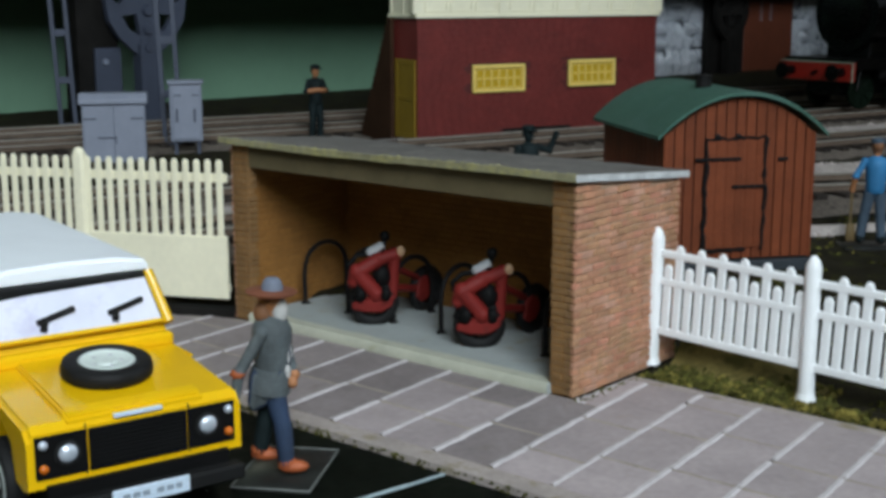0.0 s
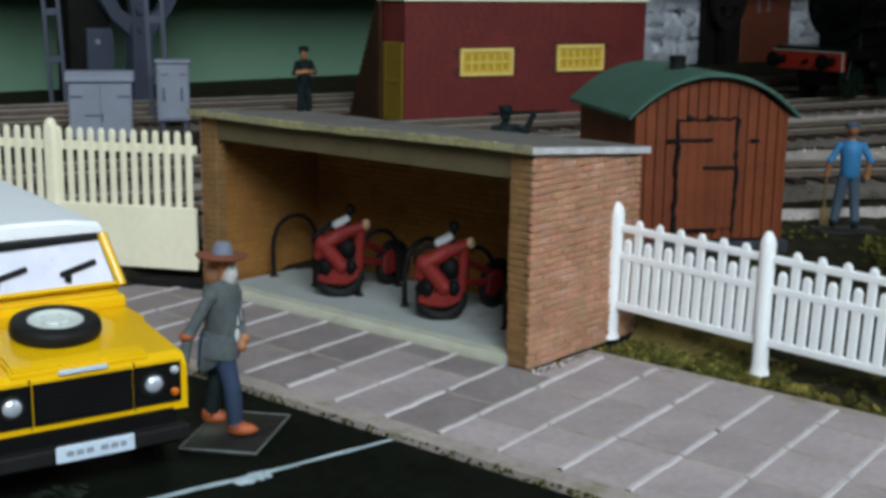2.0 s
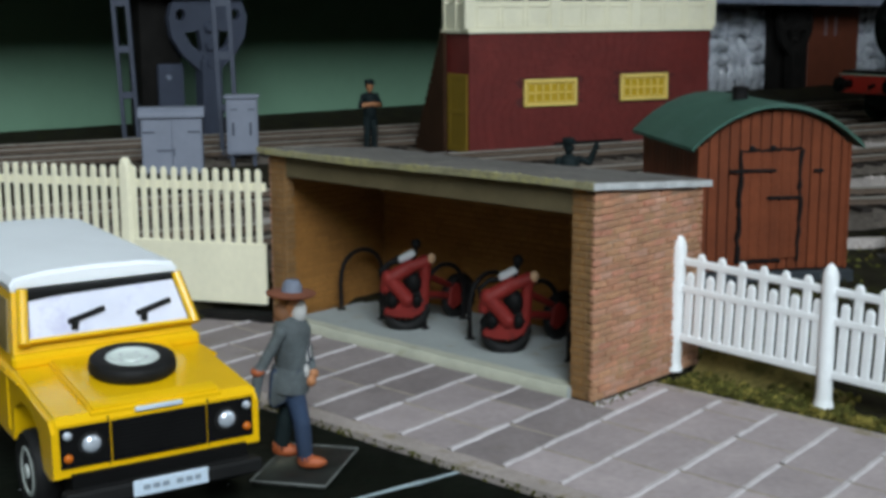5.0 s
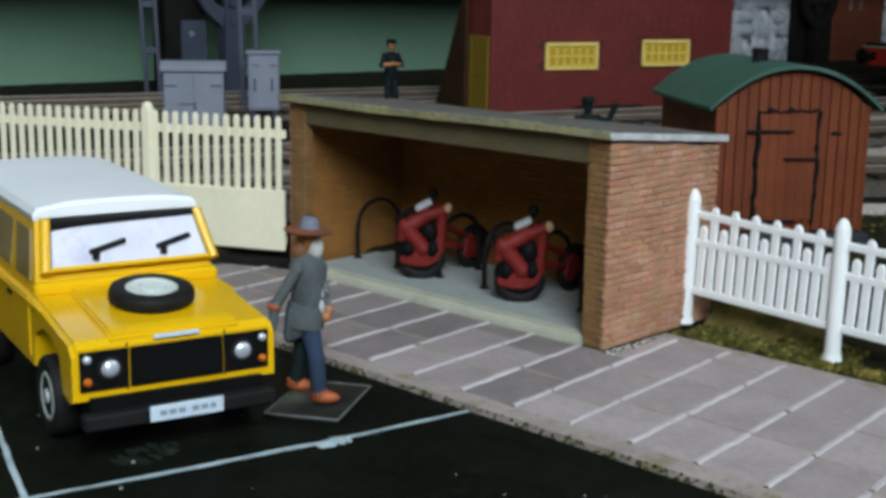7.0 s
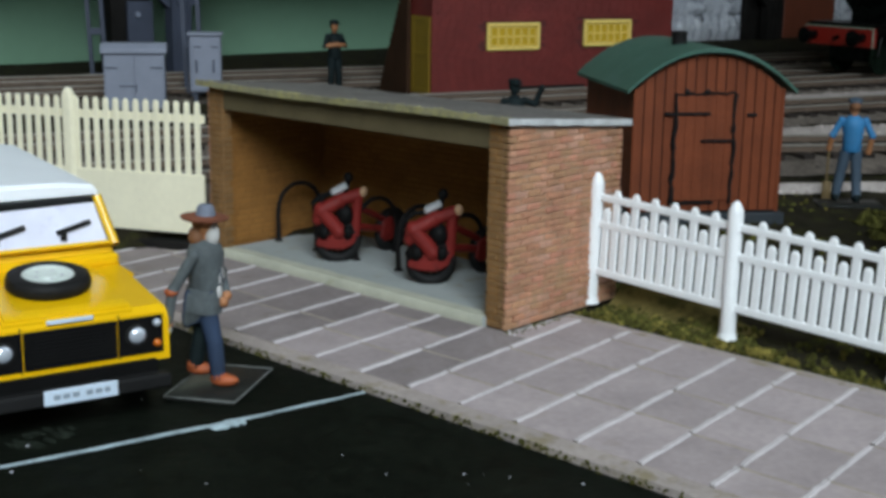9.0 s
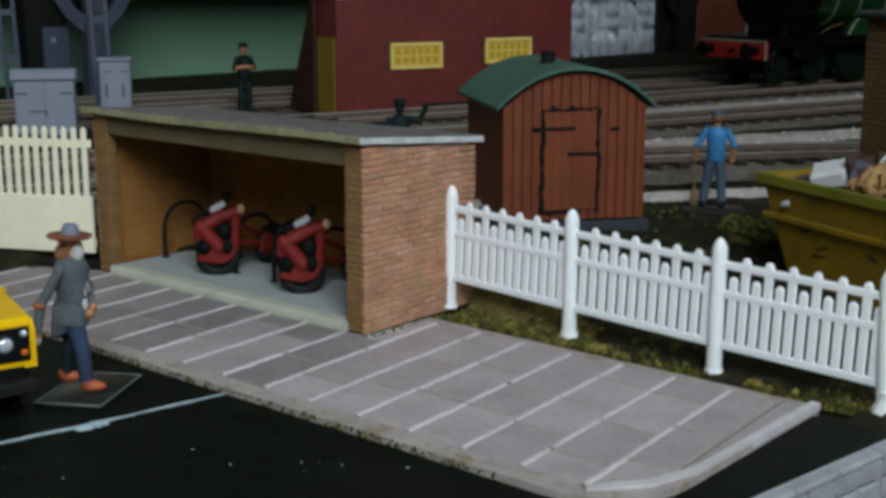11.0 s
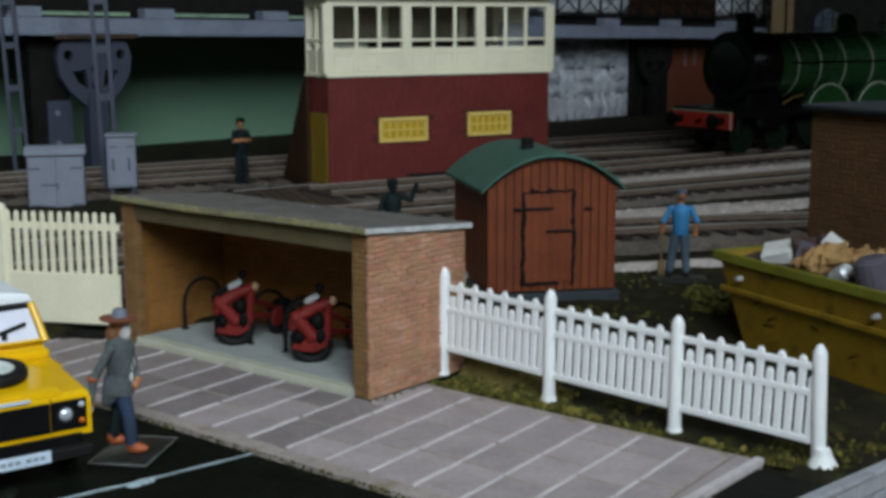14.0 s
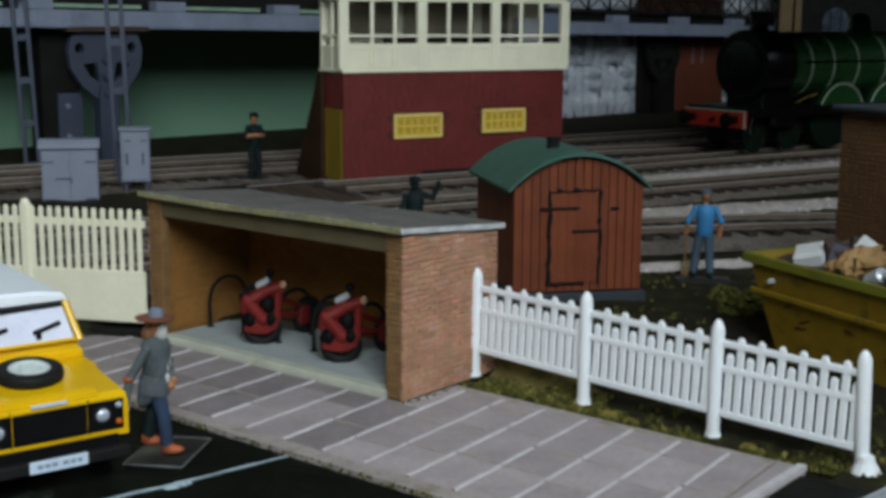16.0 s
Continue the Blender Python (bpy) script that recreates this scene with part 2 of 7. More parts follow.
BRICKS = [(0.455, 0.22, 0.127), (0.431, 0.211, 0.124), (0.461, 0.241, 0.151), (0.407, 0.214, 0.121), (0.467, 0.211, 0.133), (0.479, 0.265, 0.181), (0.437, 0.235, 0.127)]
MAT = dict(
    asphalt=paint("asphalt", (0.0046, 0.0062, 0.0040), 0.62, var=0.3, size=1.2, fine=0.35, bump=0.5, dirt=(0.03, 0.034, 0.03), dirt_size=0.3, dirt_at=0.70, spec=0.09),
    line=paint("road_paint", (0.42, 0.52, 0.56), 0.7, var=0.25, size=0.3, fine=0.2, dirt=(0.05, 0.06, 0.06), dirt_size=0.12, dirt_at=0.6),
    slab=paint("paving_slab", (0.378, 0.323, 0.322), 0.66, var=0.12, size=0.7, fine=0.10, bump=0.35, rand="object", spread=0.11, dirt=(0.34, 0.285, 0.262), dirt_size=0.5, dirt_at=0.6, spec=0.1),
    slab_dark=paint("darker_slab", (0.268, 0.230, 0.227), 0.68, var=0.14, size=0.7, fine=0.12, bump=0.35, rand="object", spread=0.12, dirt=(0.22, 0.185, 0.165), dirt_size=0.45, dirt_at=0.58, spec=0.1),
    crossjoint=paint("olive_mortar", (0.345, 0.295, 0.25), 0.85, var=0.2, size=0.2, fine=0.15, spec=0.1),
    kerb=paint("kerb_edging", (0.37, 0.32, 0.295), 0.8, var=0.16, size=0.5, fine=0.12, bump=0.3, dirt=(0.24, 0.20, 0.12), dirt_size=0.3, dirt_at=0.52, spec=0.12),
    mortar=paint("pale_mortar", (0.54, 0.50, 0.505), 0.8, var=0.12, size=0.25, fine=0.12),
    bed=paint("slab_bed", (0.24, 0.21, 0.18), 0.85, var=0.2, size=0.3, spec=0.12),
    brick=paint("brick", (0.4, 0.2, 0.1), 0.85, var=0.18, size=0.35, fine=0.18, bump=0.5, rand="object", spread=0.10, palette=BRICKS, dirt=(0.36, 0.22, 0.115), dirt_size=0.6, dirt_at=0.55),
    bricks=paint("brick_run", (0.4, 0.2, 0.1), 0.85, var=0.15, size=0.35, fine=0.15, bump=0.4, rand="island", spread=0.09, palette=BRICKS),
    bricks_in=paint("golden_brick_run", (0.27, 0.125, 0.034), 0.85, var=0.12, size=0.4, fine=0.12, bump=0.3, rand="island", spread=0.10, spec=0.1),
    joint=paint("brick_mortar", (0.36, 0.235, 0.155), 0.9, var=0.15, size=0.3),
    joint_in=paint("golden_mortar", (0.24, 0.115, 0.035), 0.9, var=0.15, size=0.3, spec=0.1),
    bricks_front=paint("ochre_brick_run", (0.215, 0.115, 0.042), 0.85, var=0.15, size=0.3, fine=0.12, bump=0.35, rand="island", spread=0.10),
    bricks_dark=paint("umber_brick_run", (0.105, 0.047, 0.014), 0.8, var=0.15, size=0.5, fine=0.15, bump=0.4, rand="island", spread=0.12),
    joint_dark=paint("umber_mortar", (0.065, 0.030, 0.010), 0.9),
    concrete=paint("pale_concrete", (0.345, 0.372, 0.362), 0.8, var=0.08, size=0.8, fine=0.05, bump=0.15, dirt=(0.30, 0.285, 0.21), dirt_size=0.35, dirt_at=0.57, spec=0.25),
    creamkerb=paint("cream_concrete", (0.47, 0.47, 0.38), 0.8, var=0.10, size=0.5, fine=0.06, dirt=(0.34, 0.33, 0.22), dirt_size=0.3, dirt_at=0.6, spec=0.2),
    lintel=paint("grey_lintel", (0.115, 0.092, 0.05), 0.8, var=0.12, size=0.5, dirt=(0.18, 0.15, 0.08), dirt_size=0.4, dirt_at=0.6, spec=0.1),
    felt=paint("roof_felt", (0.145, 0.135, 0.125), 0.75, var=0.2, size=0.5, fine=0.3, bump=0.6, dirt=(0.25, 0.235, 0.21), dirt_size=0.3, dirt_at=0.56, spec=0.12),
    moss=paint("mossy_roof_edge", (0.25, 0.23, 0.13), 0.9, var=0.25, size=0.2, fine=0.2, bump=0.5, dirt=(0.36, 0.33, 0.13), dirt_size=0.22, dirt_at=0.52),
    edge=paint("pale_roof_edge", (0.52, 0.53, 0.53), 0.7, var=0.2, size=0.2, fine=0.12, dirt=(0.25, 0.25, 0.26), dirt_size=0.18, dirt_at=0.6),
    white=paint("white_plastic", (0.90, 0.915, 0.92), 0.38, var=0.03, size=0.8, fine=0.02, bump=0.05, dirt=(0.55, 0.55, 0.47), dirt_size=0.6, dirt_at=0.74),
    cream=paint("cream_plastic", (0.86, 0.81, 0.61), 0.45, var=0.05, size=0.8, fine=0.03, bump=0.06, dirt=(0.55, 0.49, 0.30), dirt_size=0.8, dirt_at=0.7),
    yellow=paint("yellow_enamel", (0.80, 0.47, 0.004), 0.26, var=0.05, size=0.9, fine=0.0, bump=0, coat=0.2, gloss_var=0.01),
    roofwhite=paint("white_enamel", (0.86, 0.89, 0.93), 0.4, var=0.03, size=0.8, fine=0.0, bump=0, gloss_var=0.01, spec=0.2),
    rubber=paint("black_rubber", (0.012, 0.012, 0.012), 0.6, var=0.2, size=0.3, fine=0.1, spec=0.15),
    blackp=paint("black_plastic", (0.006, 0.006, 0.006), 0.55, var=0.15, size=0.3, spec=0.07),
    lens=paint("headlamp_chrome", (0.66, 0.72, 0.80), 0.18, metal=0.45, var=0.03, bump=0, coat=0.5),
    # whitish pane with violet patches: the windows' reflection is put into the colour
    glass_reflection=paint("windscreen_reflection", (0.74, 0.75, 0.86), 0.14, var=0.06, size=0.35, fine=0.0, bump=0, coat=0.6, dirt=(0.55, 0.54, 0.72), dirt_size=0.5, dirt_at=0.55),
    plate=paint("number_plate", (0.58, 0.68, 0.78), 0.4, var=0.05, size=0.3),
    platebar=paint("plate_bar", (0.25, 0.30, 0.36), 0.5, var=0.05),
    sparehub=paint("pale_spare_rim", (0.60, 0.66, 0.62), 0.35, var=0.1, size=0.15),
    amber=paint("amber_lens", (0.55, 0.13, 0.01), 0.2, var=0.05),
    hubw=paint("pale_wheel", (0.42, 0.45, 0.42), 0.4, var=0.08, size=0.2),
    green=paint("green_roof_paint", (0.045, 0.115, 0.085), 0.55, var=0.10, size=0.7, fine=0.06, bump=0.2, dirt=(0.065, 0.14, 0.115), dirt_size=0.9, dirt_at=0.55),
    slate=paint("dark_slate", (0.030, 0.038, 0.045), 0.55, var=0.15, size=0.5, dirt=(0.05, 0.06, 0.066), dirt_size=0.4, dirt_at=0.6),
    plank=paint("bauxite_plank", (0.168, 0.041, 0.014), 0.62, var=0.14, size=0.5, fine=0.12, bump=0.2, rand="object", spread=0.10, spec=0.3),
    groove=paint("plank_groove", (0.030, 0.010, 0.007), 0.8),
    iron=paint("black_ironwork", (0.012, 0.011, 0.011), 0.5, var=0.2, size=0.2, bump=0.3, spec=0.1),
    maroon=paint("maroon_brick", (0.155, 0.022, 0.018), 0.5, var=0.16, size=0.9, fine=0.12, bump=0.3, rand="island", spread=0.08, dirt=(0.24, 0.075, 0.072), dirt_size=0.4, dirt_at=0.65),
    maroonj=paint("maroon_joint", (0.085, 0.013, 0.011), 0.7),
    winyellow=paint("window_yellow", (0.50, 0.32, 0.012), 0.5, var=0.06, size=0.4),
    winpale=paint("window_bar_yellow", (0.80, 0.60, 0.16), 0.5, var=0.06, size=0.3),
    doorolive=paint("ochre_door", (0.24, 0.15, 0.01), 0.55, var=0.08, size=0.4),
    darkpane=paint("bluish_dark_pane", (0.05, 0.065, 0.09), 0.12, var=0.5, size=0.4, coat=0.6),
    boxglass=paint("dusky_window_back", (0.26, 0.22, 0.15), 0.25, var=0.3, size=1.2),
    sideglass=paint("side_glass_view", (0.27, 0.20, 0.07), 0.2, var=0.15, size=0.6),
    cabin=paint("pale_grey_paint", (0.23, 0.25, 0.31), 0.55, var=0.06, size=0.6, fine=0.04, dirt=(0.18, 0.195, 0.24), dirt_size=0.5, dirt_at=0.66),
    steel=paint("blue_grey_steel", (0.052, 0.062, 0.092), 0.5, var=0.12, size=0.7, fine=0.08),
    deck=paint("grey_girder", (0.20, 0.225, 0.29), 0.6, var=0.14, size=0.9, fine=0.08, dirt=(0.13, 0.14, 0.17), dirt_size=1.2, dirt_at=0.6),
    wallgreen=paint("green_backboard", (0.16, 0.29, 0.19), 0.6, var=0.05, size=3.0, fine=0.03),
    palegreen=paint("pale_green_edge", (0.24, 0.35, 0.24), 0.6, var=0.25, size=0.5),
    dark=paint("flat_black", (0.012, 0.011, 0.010), 0.7, var=0.3, size=0.5, spec=0.1),
    browndark=paint("dark_umber", (0.045, 0.022, 0.012), 0.7, var=0.2, size=0.6, spec=0.1),
    rust=paint("red_brown_panel", (0.125, 0.032, 0.014), 0.6, var=0.12, size=0.8, fine=0.06),
    palemark=paint("pale_marks", (0.16, 0.10, 0.10), 0.6),
    loco=paint("loco_green", (0.007, 0.040, 0.010), 0.3, var=0.08, size=0.8, fine=0.03, bump=0.03, coat=0.3),
    wheelgreen=paint("dull_wheel_green", (0.004, 0.009, 0.005), 0.65, var=0.2, size=0.3, spec=0.08),
    locoblack=paint("loco_black", (0.002, 0.002, 0.002), 0.26, var=0.15, size=0.5, spec=0.25),
    beamred=paint("buffer_beam_red", (0.25, 0.014, 0.008), 0.4, var=0.08, size=0.4),
    lining=paint("pale_lining", (0.26, 0.30, 0.23), 0.5),
    brass=paint("brass", (0.55, 0.36, 0.10), 0.3, metal=0.8),
    skip=paint("skip_ochre", (0.215, 0.127, 0.003), 0.6, var=0.14, size=0.5, fine=0.10, bump=0.25, dirt=(0.085, 0.055, 0.004), dirt_size=0.45, dirt_at=0.57),
    skipgreen=paint("skip_rim_green", (0.17, 0.165, 0.012), 0.6, var=0.2, size=0.4, dirt=(0.10, 0.14, 0.02), dirt_size=0.4, dirt_at=0.55),
    rail=paint("rail_steel", (0.36, 0.325, 0.28), 0.45, metal=0.4, var=0.12, size=0.6, dirt=(0.20, 0.145, 0.10), dirt_size=0.5, dirt_at=0.6),
    railside=paint("rusty_rail", (0.105, 0.072, 0.05), 0.8, var=0.2, size=0.5),
    sleeper=paint("dark_sleeper", (0.035, 0.028, 0.024), 0.85, var=0.25, size=0.4, fine=0.15, bump=0.4, rand="object", spread=0.2, spec=0.12),
    ballast=paint("ballast", (0.15, 0.125, 0.105), 0.95, var=0.28, size=0.7, fine=0.35, bump=0.9, depth=0.06, dirt=(0.05, 0.04, 0.032), dirt_size=0.9, dirt_at=0.56, spec=0.12),
    ballaststone=paint("ballast_stone", (0.16, 0.135, 0.115), 0.95, var=0.2, size=0.6, rand="island", spread=0.5, spec=0.12),
    whiteballast=paint("pale_ballast", (0.42, 0.37, 0.34), 0.95, var=0.15, size=0.4, fine=0.25, bump=0.8, depth=0.05, dirt=(0.24, 0.19, 0.16), dirt_size=0.5, dirt_at=0.6, spec=0.12),
    whitestone=paint("pale_ballast_stone", (0.50, 0.43, 0.40), 0.95, var=0.12, size=0.4, rand="island", spread=0.6, spec=0.12),
    earth=paint("scenic_earth", (0.021, 0.018, 0.010), 0.95, var=0.35, size=0.6, fine=0.3, bump=0.9, depth=0.06, dirt=(0.044, 0.046, 0.011), dirt_size=0.45, dirt_at=0.54, spec=0.12),
    turf=paint("turf_tuft", (0.07, 0.068, 0.016), 0.95, var=0.3, size=0.5, fine=0.3, rand="island", spread=0.5, spec=0.12),
    straw=paint("straw_tuft", (0.20, 0.165, 0.04), 0.95, var=0.3, size=0.4, rand="island", spread=0.4, spec=0.12),
    tan=paint("sandy_scatter", (0.19, 0.15, 0.05), 0.9, var=0.2, size=0.4, fine=0.12, dirt=(0.06, 0.056, 0.016), dirt_size=0.4, dirt_at=0.47, spec=0.12),
    stone=paint("grey_walling_stone", (0.30, 0.31, 0.34), 0.8, var=0.12, size=0.3, fine=0.12, bump=0.4, rand="object", spread=0.12),
    stonejoint=paint("walling_mortar", (0.40, 0.41, 0.43), 0.9, var=0.1),
    wood=paint("brown_boards", (0.075, 0.052, 0.040), 0.8, var=0.15, size=0.5, fine=0.15, bump=0.3, rand="object", spread=0.15, spec=0.12),
    paleedge=paint("worn_pale_edge", (0.20, 0.185, 0.175), 0.7, var=0.2, size=0.3),
    ochrepost=paint("ochre_timber", (0.15, 0.10, 0.04), 0.7, var=0.12, size=0.6),
    bikered=paint("red_moulding", (0.168, 0.015, 0.012), 0.55, var=0.15, size=0.25, fine=0.12, bump=0.25, dirt=(0.06, 0.008, 0.007), dirt_size=0.22, dirt_at=0.58, spec=0.2),
    silver=paint("silver_paint", (0.55, 0.57, 0.58), 0.4, metal=0.5, var=0.1, size=0.2),
    buff=paint("buff_paint", (0.45, 0.28, 0.16), 0.6, var=0.1, size=0.2),
    f_jacket=paint("figure_grey_jacket", (0.085, 0.10, 0.105), 0.75, var=0.3, size=0.3, fine=0.2, dirt=(0.12, 0.11, 0.07), dirt_size=0.3, dirt_at=0.58),
    f_jeans=paint("figure_blue_jeans", (0.018, 0.034, 0.07), 0.75, var=0.35, size=0.4, fine=0.12),
    f_boot=paint("figure_orange_boot", (0.36, 0.085, 0.025), 0.6, var=0.15, size=0.2),
    f_skin=paint("figure_tan", (0.40, 0.17, 0.07), 0.6, var=0.12, size=0.2),
    f_hair=paint("figure_hair_brown", (0.20, 0.085, 0.035), 0.7, var=0.2, size=0.2),
    f_hat=paint("figure_hat_brown", (0.20, 0.065, 0.033), 0.7, var=0.15, size=0.3),
    f_hatgrey=paint("figure_hat_grey", (0.15, 0.17, 0.22), 0.7, var=0.1, size=0.3),
    f_pale=paint("figure_pale_paint", (0.50, 0.49, 0.47), 0.6, var=0.1, size=0.2),
    f_blue=paint("figure_blue_shirt", (0.032, 0.19, 0.40), 0.65, var=0.12, size=0.3),
    f_slate=paint("figure_slate_trousers", (0.055, 0.085, 0.12), 0.7, var=0.15, size=0.3),
    f_dark=paint("figure_uniform_and_leg_shade", (0.010, 0.017, 0.018), 0.7, var=0.3, size=0.3, spec=0.15),
    f_base=paint("clear_base_grey", (0.020, 0.021, 0.019), 0.35, var=0.3, size=0.3, spec=0.2),
    f_baseedge=paint("clear_base_edge", (0.17, 0.18, 0.17), 0.35, var=0.3, size=0.2),
    smear=paint("dried_glue_smear", (0.020, 0.026, 0.019), 0.7, var=0.4, size=0.2, fine=0.3, dirt=(0.006, 0.008, 0.006), dirt_size=0.12, dirt_at=0.48, spec=0.1),
    j_white=paint("junk_white", (0.62, 0.62, 0.60), 0.5, var=0.1, size=0.2),
    j_violet=paint("junk_violet_grey", (0.085, 0.075, 0.10), 0.6, var=0.15, size=0.3),
    j_brown=paint("junk_brown", (0.055, 0.030, 0.022), 0.8, var=0.2, size=0.3),
    j_sand=paint("junk_sand", (0.36, 0.21, 0.08), 0.85, var=0.15, size=0.2),
    plaster=paint("room_plaster", (0.52, 0.48, 0.40), 0.9, var=0.04, size=20.0),
    ceil=paint("room_ceiling", (0.55, 0.53, 0.49), 0.9, var=0.03, size=20.0),
    carpet=paint("room_floor", (0.22, 0.18, 0.14), 0.95, var=0.1, size=6.0),
    board=paint("board_timber", (0.30, 0.21, 0.12), 0.7, var=0.1, size=4.0),
)


MAT["foil"] = paint("crinkled_foil", (0.88, 0.93, 1.0), 0.2, metal=0.5, coat=1.0, var=0.12, size=0.3, fine=0.05, bump=1.0, depth=0.10)


def clear_glass():
    m = bpy.data.materials.new("clear_window")
    m.use_nodes = True
    b = m.node_tree.nodes["Principled BSDF"]
    b.inputs["Base Color"].default_value = (0.85, 0.88, 0.9, 1)
    b.inputs["Roughness"].default_value = 0.06
    b.inputs["Transmission Weight"].default_value = 1.0
    b.inputs["IOR"].default_value = 1.2
    return m


MAT["glass"] = clear_glass()

# ---- setting: room, board, land, car park ----
def edge_x(y):
    """Where the board ends towards the viewer's right, at a retaining wall."""
    return 5.9 + 0.15 * y


def structure(name, label, category="setting"):
    return thing(name, label, category, kind="structure")


def quad_room():
    x0, x1, y0, y1, z0, z1 = ROOM
    for nm, b in (("floor", (x0, x1, y0, y1, z0 - 3, z0)), ("wall_north", (x0, x1, y1, y1 + 4, z0, z1)), ("wall_south", (x0, x1, y0 - 4, y0, z0, z1)), ("wall_west", (x0 - 4, x0, y0, y1, z0, z1))):
        ob = link(nm, box(*b), MAT["carpet"] if nm == "floor" else MAT["plaster"])
        tagged(ob, "plain indoor room " + nm.split("_")[0] + " round the model railway", "room", kind="structure")
    tagged(link("ceiling", box(x0, x1, y0, y1, z1, z1 + 4), MAT["ceil"]), "plain pale indoor room ceiling above the layout", "ceiling", kind="structure")
    bm = bmesh.new()  # the east wall has a window opening in it
    y = y0
    for k, (wy0, wy1, wz0, wz1) in enumerate(PANES):
        for b in ((x1, x1 + 4, y, wy0, z0, z1), (x1, x1 + 4, wy0, wy1, z0, wz0), (x1, x1 + 4, wy0, wy1, wz1, z1)):
            bx(bm, *b)
        y = wy1
        w = structure("window_%d" % (k + 1), "wide white window frame in the room wall", "window")
        for b in ((x1 + 0.5, x1 + 3, wy0, wy0 + 3, wz0, wz1), (x1 + 0.5, x1 + 3, wy1 - 3, wy1, wz0, wz1), (x1 + 0.5, x1 + 3, wy0 + 3, wy1 - 3, wz0, wz0 + 3), (x1 + 0.5, x1 + 3, wy0 + 3, wy1 - 3, wz1 - 3, wz1)):
            part("window_frame", box(*b, 0.3), MAT["white"], w)
    bx(bm, x1, x1 + 4, y, y1, z0, z1)
    tagged(link("wall_east", bm, MAT["plaster"]), "plain indoor room wall with a wide window opening", "wall", kind="structure")


quad_room()


def land():
    """One sheet: a level strip round the car park that rises to the railway, lumpy like scenic scatter."""
    us = [k / 150 for k in range(151)]
    vs = [k / 190 for k in range(191)]
    verts, faces = [], []
    for v in vs:
        y = -15 + 85 * v ** 1.35
        for u in us:
            x = edge_x(y) - 0.02 - 85 * u ** 1.9
            rough_ = 0.035 * noise.noise((x * 2.3, y * 2.3, 0.0)) + 0.02 * noise.noise((x * 6.1, y * 6.1, 3.0))
            flat = 1.0 if (y > 1.2 or x < -5.6) else 0.15
            z = height(x, y) - 0.03 + rough_ * flat
            if y < 1.0 and x > -6.2 or y < -2.0:
                z = min(z, -0.14)
            verts.append((x * S, y * S, z * S))
    n = len(us)
    for j in range(len(vs) - 1):
        for i in range(n - 1):
            a = j * n + i
            faces.append((a, a + n, a + n + 1, a + 1))
    me = bpy.data.meshes.new("ground")
    me.from_pydata(verts, [], faces)
    me.materials.append(MAT["earth"])
    for p in me.polygons:
        p.use_smooth = True
    ob = new("ground", me)
    tagged(ob, "dark scenic earth with olive scatter", "ground", kind="structure")


land()


def car_park():
    bm = bmesh.new()
    pts = [(-34, -15), (edge_x(-15) - 0.03, -15), (edge_x(1.0) - 0.03, 1.0), (5.0, 1.0), (5.0, -1.5), (4.0, -2.2), (-5.6, -2.2), (-5.6, -0.2), (-34, -11)]
    prism(bm, pts, -0.35, -0.08, "z")
    road = link("road", bm, MAT["asphalt"])
    tagged(road, "near-black car park asphalt with pale specks", "road", kind="structure")
    # white bay lines, worn and uneven
    rng = random.Random(4)

    def stripe(a, b, w, bow=0.0):
        a, b = Vector((*a, 0)), Vector((*b, 0))
        side = (b - a).normalized().cross(Vector((0, 0, 1)))
        bm2 = bmesh.new()
        n = 26
        left, right = [], []
        for k in range(n + 1):
            p = a.lerp(b, k / n) - side * bow * math.sin(math.pi * k / n)
            wl, wr = w * rng.uniform(0.7, 1.25), w * rng.uniform(0.7, 1.25)
            if 0.42 < k / n < 0.58:
                wl *= 1.5
            left.append(bm2.verts.new(p + side * wl / 2 + Vector((0, 0, -0.074))))
            right.append(bm2.verts.new(p - side * wr / 2 + Vector((0, 0, -0.074))))
        for k in range(n):
            bm2.faces.new((left[k], left[k + 1], right[k + 1], right[k]))
        bmesh.ops.recalc_face_normals(bm2, faces=bm2.faces)
        return bm2
    part("bay_line", stripe((0.22, -2.33), (-0.73, -6.48), 0.062, 0.06), MAT["line"], road, "worn pale painted bay line")
    part("bay_line", stripe((-0.71, -6.31), (-6.2, -4.30), 0.055), MAT["line"], road, "worn pale painted bay line")

    def smear(cx, cy, rx, ry, thick, seed):
        """A ragged film of dried glue, full of holes."""
        bm2 = bmesh.new()
        rng2 = random.Random(seed)
        for _ in range(26):
            a, q = rng2.uniform(0, math.tau), math.sqrt(rng2.uniform(0.25, 1.0))
            x, y, r = cx + rx * q * math.cos(a), cy + ry * q * math.sin(a), rng2.uniform(0.018, 0.05)
            ring = [bm2.verts.new((x + 2.2 * r * rng2.uniform(0.5, 1.2) * math.cos(d), y + r * rng2.uniform(0.5, 1.2) * math.sin(d), -0.08)) for d in [math.tau * k / 7 for k in range(7)]]
            hub = bm2.verts.new((x, y, -0.08 + thick))
            for k in range(7):
                bm2.faces.new((ring[k], ring[(k + 1) % 7], hub))
        bmesh.ops.recalc_face_normals(bm2, faces=bm2.faces)
        return bm2
    part("glue_smear", smear(-0.90, -5.08, 0.14, 0.34, 0.004, 3), MAT["smear"], road, "faint dried smear on the asphalt")
    part("glue_smear", smear(-0.02, -3.78, 0.03, 0.16, 0.016, 5), MAT["line"], road, "white lump of dried paint on the bay line")



car_park()


